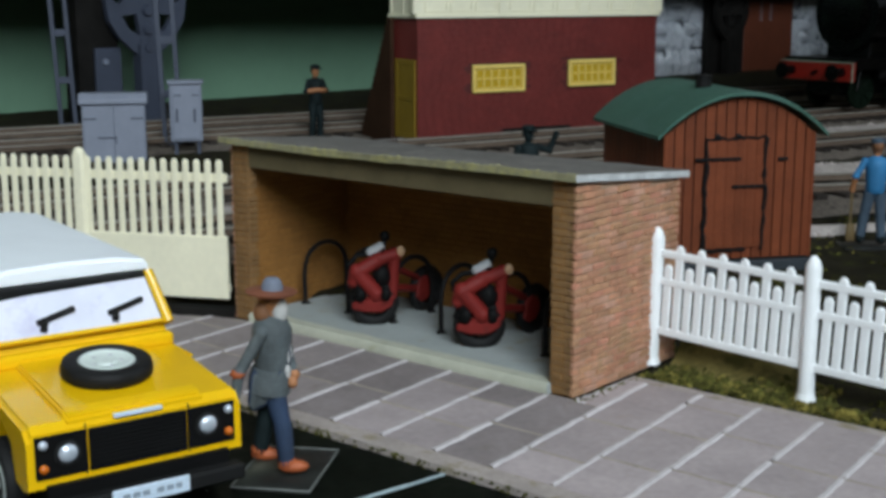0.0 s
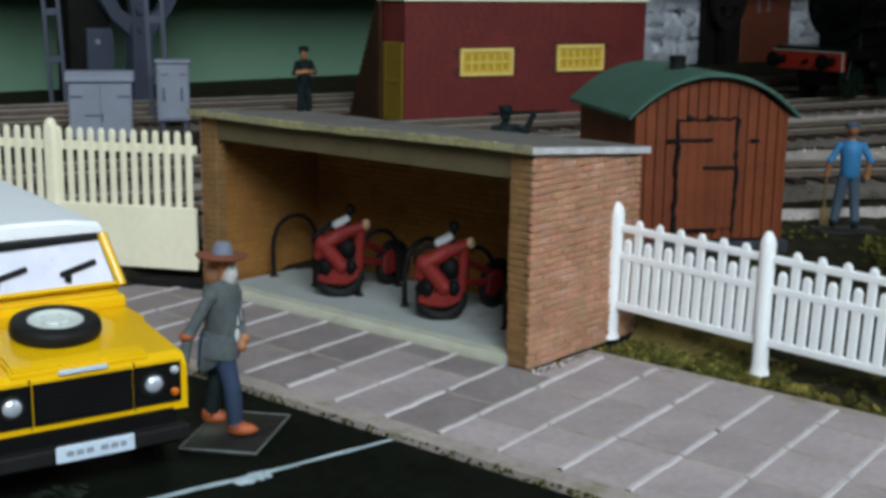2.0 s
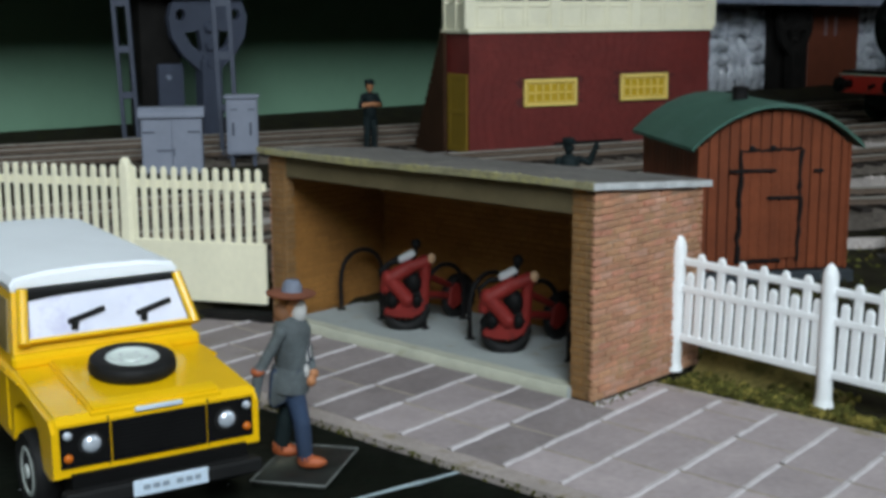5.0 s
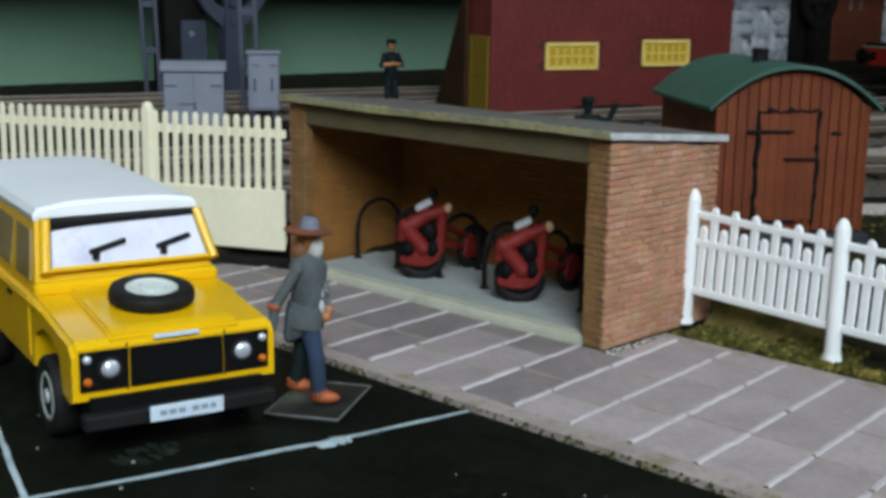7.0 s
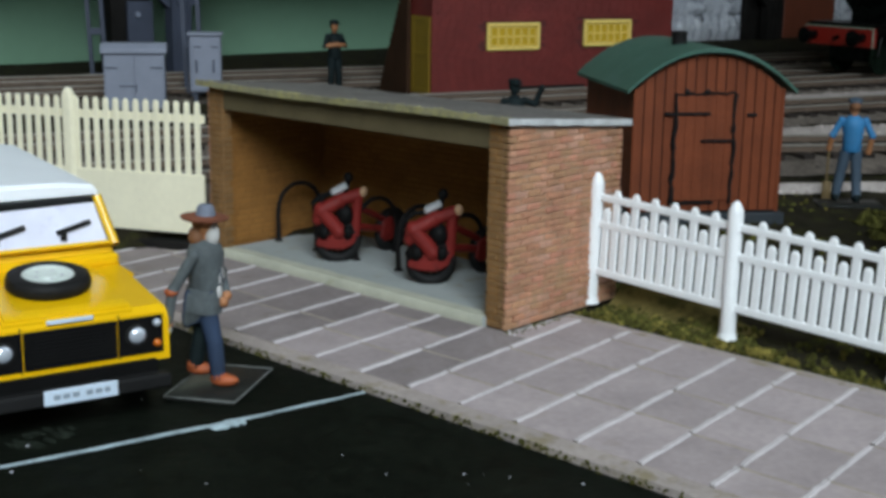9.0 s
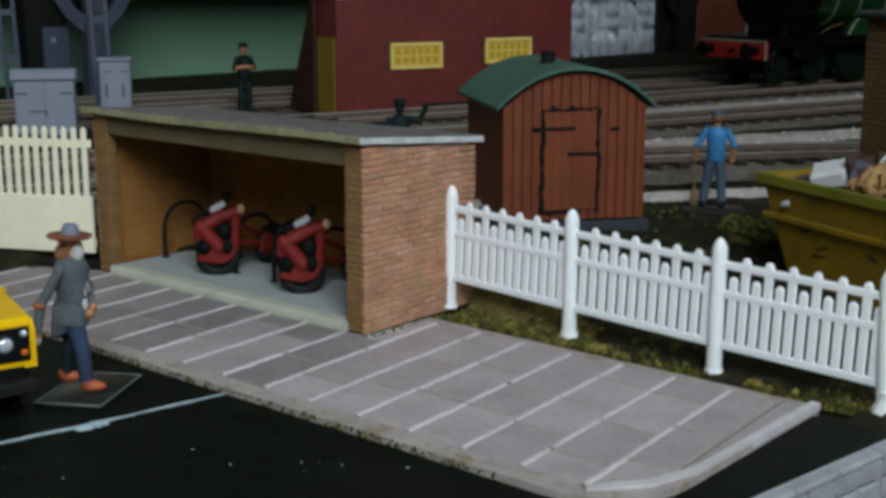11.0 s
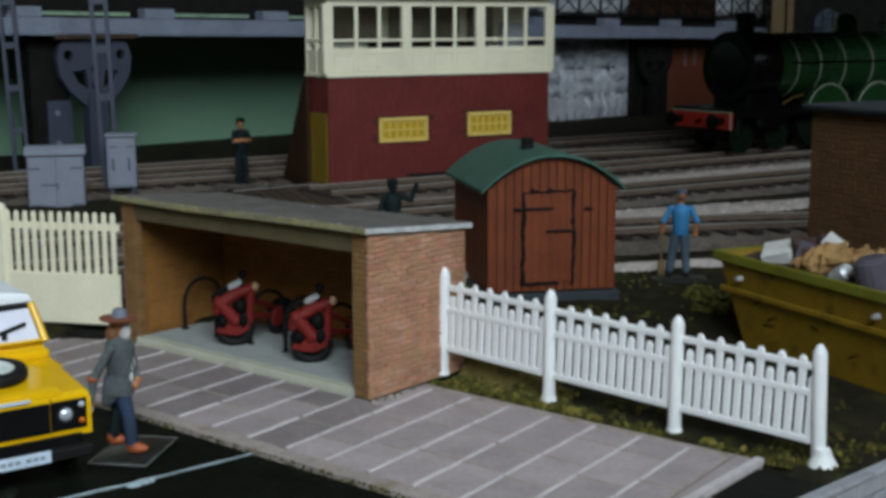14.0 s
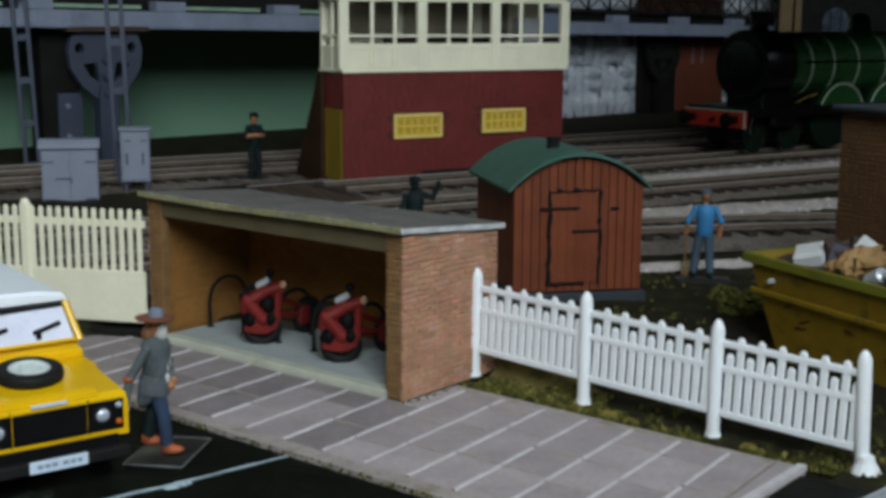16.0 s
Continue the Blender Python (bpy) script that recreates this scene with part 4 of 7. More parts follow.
    for i in range(nx):
        for j, mi in ((0, 1), (ny, 0)):
            f = bm.faces.new((grid[0, i, j], grid[0, i + 1, j], grid[1, i + 1, j], grid[1, i, j]))
            f.material_index = mi
    for j in range(ny):
        for i, mi in ((0, 1), (nx, 2)):
            f = bm.faces.new((grid[0, i, j], grid[0, i, j + 1], grid[1, i, j + 1], grid[1, i, j]))
            f.material_index = mi
    bmesh.ops.recalc_face_normals(bm, faces=bm.faces)
    part("roof", bm, [MAT["felt"], MAT["moss"], MAT["edge"]], t, "grey felt roof with a mossy front edge")
    # ragged moss along the front lip
    verts, faces = [], []
    for _ in range(420):
        x = rng.uniform(-W - 0.1, 0.03)
        lump(verts, faces, x, -0.095 + abs(rng.gauss(0, 0.035)), roof_z(x, 0) + 0.07 + rng.uniform(-0.02, 0.012), rng.uniform(0.012, 0.028), rng)
    stuff_mesh("moss", verts, faces, MAT["moss"], t, "olive moss on the roof edge")
    return t


cycle_shed()


def cycle_stand():
    t = thing("cycle_stand", "black hooped metal cycle stand bolted to the floor", "cycle stand", group="stands in the cycle shed")
    bm = bmesh.new()
    pts = [(0, -0.36, 0.0), (0, -0.37, 0.36)] + [(0, -0.36 * math.cos(a), 0.44 + 0.34 * math.sin(a)) for a in [math.pi * k / 12 for k in range(13)]] + [(0, 0.37, 0.36), (0, 0.36, 0.0)]
    tube(bm, pts, 0.032, 8)
    part("hoop", bm, MAT["iron"], t, "", True)
    for y in (-0.36, 0.36):
        bm = bmesh.new()
        rod(bm, (0, y, 0), (0, y, 0.025), 0.065, 0.05, 10)
        part("foot", bm, MAT["iron"], t)
    return t


stand = cycle_stand()
stand.matrix_world = pose(-4.84 * S, 1.20 * S, 0.105 * S, 0, 0, -4)
for x in (-4.06, -3.28, -2.50, -1.73, -0.95):
    copy_thing(stand, pose(x * S, 1.19 * S, 0.105 * S, 0, 0, random.Random(x).uniform(-3, 3)))


def bicycle():
    """A chunky moulded red bicycle: its near wheel is turned out across the line of the frame."""
    t = thing("bicycle", "chunky red moulded bicycle with black tyres in a stand", "bicycle", group="bicycles in the shed")
    R, YN = 0.27, -0.50
    turn = Matrix.Translation((0, YN, 0)) @ Matrix.Rotation(math.radians(-44), 4, "Z") @ Matrix.Rotation(math.radians(90), 4, "Z")

    def near(p):
        """Across the near wheel, out of it, and up."""
        return turn @ Vector((p[0], -p[1], p[2]))

    def wheel(place):
        bm = bmesh.new()
        tube(bm, [place(((R - 0.035) * math.cos(a), 0, R + (R - 0.035) * math.sin(a))) for a in [math.tau * k / 28 for k in range(28)]], 0.075, 8, True)
        w = part("wheel", bm, MAT["rubber"], t, "thick black tyre", True)
        sp = bmesh.new()
        for k in range(7):
            a = math.pi * k / 7
            c, d = 0.22 * math.cos(a), 0.22 * math.sin(a)
            rod(sp, place((-c, 0, R - d)), place((c, 0, R + d)), 0.012, seg=5)
        rod(sp, place((0, -0.07, R)), place((0, 0.07, R)), 0.045)
        part("spokes", sp, MAT["blackp"], w)

    def plate(name, pts, lo, hi, label, mat="bikered", bevel=0.025):
        bm = bmesh.new()
        prism(bm, pts, lo, hi, "y", bevel=bevel)
        for v in bm.verts:
            v.co = near(v.co)
        part(name, bm, MAT[mat], t, label)

    wheel(near)
    wheel(lambda p: Vector((p[1], p[0] + 0.50, p[2])))
    # moulded chain case and the frame that rises over the near wheel
    plate("chain_case", [(-0.29, 0.22), (-0.26, 0.31), (-0.11, 0.32), (-0.05, 0.46), (0.06, 0.46), (0.12, 0.34), (0.26, 0.38), (0.22, 0.24), (0.08, 0.16), (-0.13, 0.17)], 0.05, 0.13, "red moulded chain case")
    fr = bmesh.new()
    for a, b, r in (((0.02, 0.09, 0.40), (-0.21, 0.08, 0.67), 0.10), ((-0.21, 0.08, 0.67), (0.02, 0.03, 0.79), 0.095), ((0.02, 0.03, 0.80), (0.27, -0.02, 0.87), 0.085), ((0.26, -0.02, 0.88), (0.22, 0.0, 0.34), 0.075), ((-0.22, 0.08, 0.70), (-0.25, 0.05, 0.55), 0.08)):
        rod(fr, near(a), near(b), r, seg=8)
        ball(fr, near(a), r * 1.05, seg=8, ring=6)
        ball(fr, near(b), r * 1.05, seg=8, ring=6)
    part("frame", fr, MAT["bikered"], t, "thick red frame", True)
    st = bmesh.new()
    rod(st, near((0.22, 0.0, 0.45)), (0, 0.48, R), 0.05, seg=8)
    rod(st, near((0.24, -0.02, 0.72)), (0, 0.40, 0.40), 0.045, seg=8)
    part("stay", st, MAT["bikered"], t, "red lower stay", True)
    fl = bmesh.new()
    prism(fl, [(0.20, 0.22), (0.24, 0.42), (0.38, 0.48), (0.50, 0.40), (0.52, 0.28), (0.42, 0.16), (0.30, 0.14)], 0.06, 0.11, "x", bevel=0.02)
    part("wheel_cover", fl, MAT["bikered"], t, "red moulded wheel cover")
    mg = bmesh.new()
    tube(mg, [near(((R + 0.01) * math.cos(a), 0.03, R + (R + 0.01) * math.sin(a))) for a in [math.radians(d) for d in range(95, 175, 10)]], 0.05, 8)
    part("mudguard", mg, MAT["blackp"], t, "black moulded mudguard", True)
    # black lumps added to stand in for the dark gaps in the red moulding
    for u in (-0.18, 0.13):
        gap = bmesh.new()
        ball(gap, near((u, 0.13, 0.40)), 0.085, 0.07, 0.095, 8, 6)
        part("pedal", gap, MAT["blackp"], t, "black lump beside the chain case", True)
    bg = bmesh.new()
    ball(bg, near((0.09, 0.0, 0.60)), 0.13, 0.12, 0.15, 10, 7)
    ball(bg, near((-0.18, 0.04, 0.46)), 0.10, 0.09, 0.12, 10, 7)
    part("saddlebag", bg, MAT["blackp"], t, "black lumps filling the openings of the frame", True)
    sd = bmesh.new()
    ball(sd, near((0.14, 0.0, 1.10)), 0.065, 0.065, 0.07, 10, 6)
    rod(sd, near((0.10, 0.0, 0.90)), near((0.14, 0, 1.08)), 0.035)
    part("saddle", sd, MAT["blackp"], t, "black saddle", True)
    st = bmesh.new()
    bx(st, -0.13, 0.12, -0.05, 0.05, -0.05, 0.05, 0.03, m=turn @ Matrix.Translation((0.03, 0.0, 0.945)) @ Matrix.Rotation(math.radians(-28), 4, "Y"))
    part("carrier", st, MAT["silver"], t, "silver carrier below the saddle")
    lp = bmesh.new()
    ball(lp, near((0.33, 0.02, 0.91)), 0.055, 0.055, 0.07, 10, 7)
    part("headlamp", lp, MAT["buff"], t, "buff round headlamp", True)
    hb = bmesh.new()
    tube(hb, [near(q) for q in ((-0.30, 0.03, 0.66), (-0.32, 0.0, 0.76), (-0.20, -0.02, 0.86), (0.0, -0.02, 0.88))], 0.03, 8)
    part("handlebar", hb, MAT["blackp"], t, "black handlebar", True)
    return t


bike = bicycle()
bike.matrix_world = pose(-3.44 * S, 1.14 * S, 0.106 * S, 0, 0, 1)
copy_thing(bike, pose(-1.76 * S, 1.16 * S, 0.106 * S, 0, 0, -2))


# ---- white picket fence ----
def picket(bm, x, z0, z1, w=0.096, d=0.05):
    bx(bm, x - w / 2, x + w / 2, -d / 2, d / 2, z0, z1 - 0.03, 0.012)
    ball(bm, (x, 0, z1 - 0.035), w / 2, d / 2, 0.04, 8, 6)


def white_fence():
    posts = [(-0.03, 1.56, 0.06, 1.52, 3.0), (1.835, 1.545, 0.02, 1.48, 1.0), (3.745, 1.545, -0.04, 1.46, 1.0), (5.64, 1.55, -0.09, 1.44, -3.0)]
    t = thing("picket_fence", "white plastic fence of tall and short pickets", "fence")
    for k, (x, y, z, h, lean) in enumerate(posts):
        bm = bmesh.new()
        lathe(bm, [(0.088, 0), (0.084, 0.3), (0.084, h - 0.11), (0.078, h - 0.08), (0.055, h - 0.025), (0.03, h + 0.01), (0.01, h + 0.02)], (0, 0, 0), (0, 0, 1), 12)
        ob = part("post", bm, MAT["white"], t, "white round-topped fence post", True)
        ob.matrix_local = pose(x * S, y * S, z * S, 0, lean * 0.6, 0)
        bm = bmesh.new()
        if k == 3:
            lathe(bm, [(0.20, -0.04), (0.17, 0.06), (0.11, 0.16), (0.085, 0.24)], (0.06, -0.03, 0), (0, 0, 1), 12)
        else:
            rod(bm, (0, 0, -0.03), (0, 0, 0.04), 0.108, 0.095, 12)
        ob = part("foot", bm, MAT["white"], t, "splayed white fence foot")
        ob.matrix_local = pose(x * S, y * S, z * S)
    for (xa, ya, za, ha, _), (xb, yb, zb, hb, _) in zip(posts, posts[1:]):
        L = math.hypot(xb - xa, yb - ya)
        slope = math.degrees(math.atan2((zb + hb) - (za + ha), L))
        base = pose(xa * S, ya * S, (za + ha - 1.48) * S, 0, 0, math.degrees(math.atan2(yb - ya, xb - xa))) @ pose(0, 0, 0, 0, -slope, 0)
        for z, hh, nm in ((1.175, 0.085, "rail"), (0.86, 0.085, "rail"), (0.29, 0.09, "rail")):
            ob = part(nm, box(0.03, L - 0.03, -0.03, 0.03, z, z + hh, 0.012), MAT["white"], t)
            ob.matrix_local = base
        n = 13
        for k in range(n):
            x = 0.155 + (L - 0.31) * k / (n - 1)
            bm = bmesh.new()
            picket(bm, x, 0.31, 1.33 if k % 2 else 1.10)
            ob = part("picket", bm, MAT["white"], t)
            ob.matrix_local = base
    return t


white_fence()


# ---- cream fence beside the shed: pickets over a plain boarded foot ----
def cream_fence():
    t = thing("boarded_fence", "cream picket fence with a plain panel below", "fence", at=(-5.42, 0.03, 0.0), rz=27)
    L = 6.6
    part("panel", box(-L, -0.01, -0.035, 0.03, 0.22, 1.05, 0.012), MAT["cream"], t, "plain cream lower panel")
    part("rail", box(-L, -0.01, 0.022, 0.065, 1.74, 1.86, 0.01), MAT["cream"], t)
    part("rail", box(-L, -0.01, 0.022, 0.065, 0.30, 0.42, 0.01), MAT["cream"], t)
    x = -0.10
    while x > -L:
        if abs(x + 2.06) > 0.11 and abs(x + 4.75) > 0.11:
            bm = bmesh.new()
            picket(bm, x, 1.0, 2.04, 0.088, 0.04)
            part("picket", bm, MAT["cream"], t)
        x -= 0.1535
    for x in (-2.06, -4.75):
        bm = bmesh.new()
        bx(bm, x - 0.085, x + 0.085, -0.07, 0.08, 0.0, 2.08, 0.03)
        ball(bm, (x, 0, 2.08), 0.08, 0.075, 0.08, 10, 6)
        part("post", bm, MAT["cream"], t, "rounded cream gate post")
    part("sill", box(-L, 0.1, -0.10, 0.16, -0.08, 0.10, 0.02), MAT["dark"], t, "dark timber sill below the panel")
    return t


cream_fence()


# ---- scatter: tufts, scrub and a card patch by the fence ----
def tuft(verts, faces, x, y, z, r, rng, blades=9):
    for _ in range(blades):
        a = rng.uniform(0, math.tau)
        tip = (x + r * rng.uniform(0.2, 1.0) * math.cos(a), y + r * rng.uniform(0.2, 1.0) * math.sin(a), z + r * rng.uniform(0.5, 1.4))
        px, py = x + r * rng.uniform(-.5, .5), y + r * rng.uniform(-.5, .5)
        w = r * 0.22
        b = len(verts)
        for p in ((px - w * math.sin(a), py + w * math.cos(a), z - 0.02), (px + w * math.sin(a), py - w * math.cos(a), z - 0.02), tip):
            verts.append(tuple(c * S for c in p))
        faces.append((b, b + 1, b + 2))


def scatter():
    rng = random.Random(31)
    for mat, label, spots in (("turf", "short olive scenic turf", 2600), ("straw", "yellowish dry scenic tufts", 420)):
        verts, faces = [], []
        for _ in range(spots):
            y = rng.uniform(1.18, 11.5)
            if rng.random() < 0.4:
                y = rng.uniform(1.16, 2.6)
            x = rng.uniform(-7.5, edge_x(y) - 0.15)
            if x < 0.1 and y < 2.2 or noise.noise((x * 0.8, y * 0.8, 5.0)) < (-0.1 if mat == "turf" else 0.12):
                continue
            if 1.3 < x < 5.8 and 4.2 < y < 8.2:
                continue
            z = height(x, y) - 0.03
            if mat == "straw" or rng.random() < 0.5:
                tuft(verts, faces, x, y, z, rng.uniform(0.03, 0.075), rng)
            else:
                lump(verts, faces, x, y, z, rng.uniform(0.03, 0.07), rng)
        # a denser fringe along the edge of the paving
        for _ in range(520 if mat == "turf" else 160):
            x = rng.uniform(0.05, 5.5)
            y = 1.15 + abs(rng.gauss(0, 0.16))
            if noise.noise((x * 1.6, 7.0, 1.0)) < -0.15:
                continue
            r = rng.uniform(0.025, 0.06)
            (tuft if rng.random() < 0.6 else lump)(verts, faces, x, y, -0.03, r, rng)
        for _ in range(420 if mat == "turf" else 60):  # moss over the foot of the sandy bank
            x, y = rng.uniform(0.12, 2.1), 1.30 + abs(rng.gauss(0, 0.30))
            lump(verts, faces, x, y, -0.03 + 0.30 * max(0.0, y - 1.68), rng.uniform(0.03, 0.065), rng)
        stuff_mesh("grass" if mat == "turf" else "dry_grass", verts, faces, MAT[mat], None, label, "grass")
    # scrubby clumps of foam foliage
    for k, (cx, cy, r, mat) in enumerate(((1.9, 1.30, 0.13, "straw"), (2.35, 1.32, 0.15, "straw"), (2.7, 1.34, 0.10, "straw"), (0.35, 1.30, 0.10, "turf"), (3.4, 1.30, 0.09, "turf"), (4.3, 1.4, 0.10, "straw"), (0.9, 8.2, 0.5, "turf"), (0.2, 8.8, 0.35, "turf"), (1.4, 8.6, 0.45, "turf"))):
        verts, faces = [], []
        for _ in range(150):
            a, q = rng.uniform(0, math.tau), r * math.sqrt(rng.random())
            x, y = cx + q * math.cos(a), cy + q * math.sin(a)
            lump(verts, faces, x, y, height(x, y) - 0.02 + 0.7 * r * (1 - (q / r) ** 2) * rng.random(), r * rng.uniform(0.08, 0.22), rng)
        stuff_mesh("scrub", verts, faces, MAT[mat], None, "low clump of foam foliage" if mat == "turf" else "yellowish clump of foam foliage", "bush")
    # crumbs of mortar and moss along the foot of the end wall and the kerb
    for mat, n, nm, label in (("mortar", 36, "mortar_rubble", "pale crumbs of mortar at the foot of the wall"), ("turf", 420, "moss_scatter", "olive crumbs of scatter along wall and kerb")):
        verts, faces = [], []
        for k in range(n):
            if k % 6 == 1 or mat == "mortar":
                x, y, z = 0.04 + abs(rng.gauss(0, 0.05)), rng.uniform(-0.05, 1.0), 0.0
            else:
                x, y, z = rng.uniform(-6.5, 3.8), -2.318 - abs(rng.gauss(0, 0.012)), rng.uniform(-0.08, -0.01)
            lump(verts, faces, x, y, z, rng.uniform(0.008, 0.026), rng)
        stuff_mesh(nm, verts, faces, MAT[mat], None, label, "crumbs")
    # smooth sandy bank behind the fence's first bay
    bm = bmesh.new()
    g = {}
    for i in range(25):
        for j in range(9):
            u, v = i / 24, j / 8
            x = 0.12 + 1.75 * u
            rise = 0.40 * min(1.0, (1.0 - u) / 0.75) * (0.5 - 0.5 * math.cos(math.pi * v))
            g[i, j] = bm.verts.new((x, 1.62 + 0.55 * v + 0.05 * noise.noise((x * 2, v, 3.0)), rise - 0.04 + 0.02 * noise.noise((x * 5, v * 4, 0))))
    for i in range(24):
        for j in range(8):
            bm.faces.new((g[i, j], g[i + 1, j], g[i + 1, j + 1], g[i, j + 1]))
    bank = link("sandy_bank", bm, MAT["tan"], None, "", True)
    tagged(bank, "smooth sandy bank behind the white fence", "bank", kind="stuff")


scatter()

# ---- four-wheel-drive car ----
def car():
    t = thing("car", "yellow off-road car with a white roof", "car", at=(-0.86, -4.80, -0.08), rz=-14.6)
    Y, B = MAT["yellow"], MAT["blackp"]

    def p(name, bm, mat, label="", smooth=False, parent=None):
        if name != "wheel" and (parent is None or not parent.name.startswith("wheel")):
            for v in bm.verts:  # the body stands high over its wheels
                v.co.z = float(np.interp(v.co.z, (0.0, 0.9, 1.2, 1.9, 2.2), (0.055, 0.93, 1.19, 1.92, 2.22)))
        return part(name, bm, mat, parent or t, label, smooth)
    # wings and front
    bm = bmesh.new()
    side = [(-4.5, 0.50), (-4.5, 1.14), (-1.28, 1.14), (-0.06, 1.00), (0.0, 0.93), (0.0, 0.475), (-0.12, 0.44), (-0.30, 0.48), (-0.38, 0.78), (-0.62, 0.90), (-0.92, 0.90), (-1.16, 0.78), (-1.25, 0.46), (-2.72, 0.46), (-2.80, 0.76), (-3.04, 0.88), (-3.34, 0.88), (-3.58, 0.76), (-3.66, 0.50)]
    prism(bm, side, -0.885, 0.885, "y")
    bmesh.ops.bevel(bm, geom=[e for e in bm.edges if abs(e.verts[0].co.y - e.verts[1].co.y) < 1e-6 and e.verts[0].co.z > 0.8 and e.verts[1].co.z > 0.8], offset=0.045, segments=3, affect="EDGES")
    p("body", bm, Y, "glossy yellow body")
    # bonnet: raised centre between the wings
    bm = bmesh.new()
    prism(bm, [(-1.27, 1.12), (-1.27, 1.195), (-0.12, 1.065), (-0.02, 1.02), (-0.02, 0.96)], -0.56, 0.56, "y")
    bmesh.ops.bevel(bm, geom=[e for e in bm.edges if e.verts[0].co.z > 1.0 and e.verts[1].co.z > 1.0], offset=0.025, segments=2, affect="EDGES")
    p("bonnet", bm, Y, "yellow bonnet with a raised centre")
    # front face: grille, lamp panels
    bm = bmesh.new()
    bx(bm, 0.0, 0.028, -0.405, 0.405, 0.555, 0.905, 0.008)
    g = p("grille", bm, B, "black slatted grille")
    for k in range(9):
        z = 0.60 + 0.034 * k
        p("slat", box(0.022, 0.032, -0.385, 0.385, z, z + 0.022, 0.003), B, "", parent=g)
    p("badge", box(0.0, 0.03, -0.20, 0.20, 0.955, 0.995, 0.006), MAT["plate"], "pale badge strip on the bonnet edge")
    for s in (-1, 1):
        a, b = sorted((s * 0.415, s * 0.825))
        lp = p("lamp_panel", box(0.0, 0.02, a, b, 0.555, 0.905, 0.006), B, "black headlamp surround")
        bm = bmesh.new()
        lathe(bm, [(0.106, 0.0), (0.106, 0.028), (0.09, 0.034)], (0.01, s * 0.578, 0.74), (1, 0, 0), 24)
        p("lamp_ring", bm, MAT["rubber"], "", True, lp)
        bm = bmesh.new()
        lathe(bm, [(0.078, 0.0), (0.078, 0.03), (0.064, 0.050), (0.036, 0.062), (0.005, 0.066)], (0.012, s * 0.578, 0.745), (1, 0, 0), 24)
        p("headlight", bm, MAT["lens"], "round silvered headlight", True, lp)
        bm = bmesh.new()
        lathe(bm, [(0.036, 0.0), (0.036, 0.03), (0.02, 0.045)], (0.012, s * 0.765, 0.84), (1, 0, 0), 14)
        p("sidelight", bm, MAT["lens"], "small clear sidelight", True, lp)
        bm = bmesh.new()
        lathe(bm, [(0.036, 0.0), (0.036, 0.03), (0.02, 0.045)], (0.012, s * 0.765, 0.645), (1, 0, 0), 14)
        p("indicator", bm, MAT["amber"], "small amber indicator", True, lp)
    for s in (-1, 1):
        p("seam", box(-0.002, 0.006, s * 0.425 - 0.006, s * 0.425 + 0.006, 0.53, 0.95), MAT["rubber"])
    # bumper and plate
    p("bumper", box(0.02, 0.17, -0.84, 0.84, 0.25, 0.385, 0.02), MAT["rubber"], "black front bumper")
    p("valance", box(-0.3, 0.05, -0.75, 0.75, 0.30, 0.50), B, "black underside")
    pl_ = p("number_plate", box(0.17, 0.188, -0.30, 0.34, 0.265, 0.405, 0.006), MAT["plate"], "pale number plate")
    for k, (a, b) in enumerate(((-0.22, -0.16), (-0.14, -0.08), (-0.06, 0.0), (0.06, 0.12), (0.14, 0.20), (0.22, 0.27))):
        p("bar", box(0.187, 0.192, a, b, 0.315, 0.36), MAT["platebar"], "", parent=pl_)
    p("underbody", box(-4.4, -0.2, -0.70, 0.70, 0.24, 0.52), B, "black underbody")
    # cabin
    bm = bmesh.new()
    prism(bm, [(-1.28, 1.13), (-1.57, 1.74), (-4.45, 1.76), (-4.5, 1.13)], -0.84, 0.84, "y")
    for v in bm.verts:
        if v.co.z > 1.5:
            v.co.y *= 0.90
    p("cabin", bm, Y, "yellow upper body")
    # windscreen: frame, pane, wipers
    a, b = Vector((-1.305, 0, 1.33)), Vector((-1.545, 0, 1.715))

    def ws(u, w, d):
        q = a.lerp(b, w)
        n = Vector((b.z - a.z, 0, a.x - b.x)).normalized()
        return Vector((q.x + n.x * d, u * (0.785 - 0.07 * w) + 0.04, q.z + n.z * d))

    def ws_panel(u0, u1, w0, w1, d0, d1):
        bm = bmesh.new()
        va = [bm.verts.new(ws(u, w, d0)) for u, w in ((u0, w0), (u1, w0), (u1, w1), (u0, w1))]
        vb = [bm.verts.new(ws(u, w, d1)) for u, w in ((u0, w0), (u1, w0), (u1, w1), (u0, w1))]
        bm.faces.new(vb)
        bm.faces.new(list(reversed(va)))
        for i in range(4):
            bm.faces.new((va[i], va[(i + 1) % 4], vb[(i + 1) % 4], vb[i]))
        bmesh.ops.recalc_face_normals(bm, faces=bm.faces)
        return bm
    # the pane's pale colour stands in for a bright reflection
    w = p("windscreen", ws_panel(-0.95, 0.95, 0.04, 0.97, 0.0, 0.03), MAT["glass_reflection"], "windscreen with a bright reflection painted into its colour")
    for u0, u1, w0, w1 in ((-1.02, 1.02, 0.955, 1.05), (-1.02, 1.02, -0.02, 0.05), (-1.02, -0.955, 0.05, 0.955), (0.955, 1.02, 0.05, 0.955)):
        p("seal", ws_panel(u0, u1, w0, w1, -0.01, 0.042), MAT["rubber"] if w0 > 0.9 else Y, "", parent=w)
    for u0, u1 in ((-0.957, -0.925), (0.93, 0.957)):
        p("gasket", ws_panel(u0, u1, 0.05, 0.956, 0.0, 0.038), MAT["rubber"], "dark rubber gasket", parent=w)
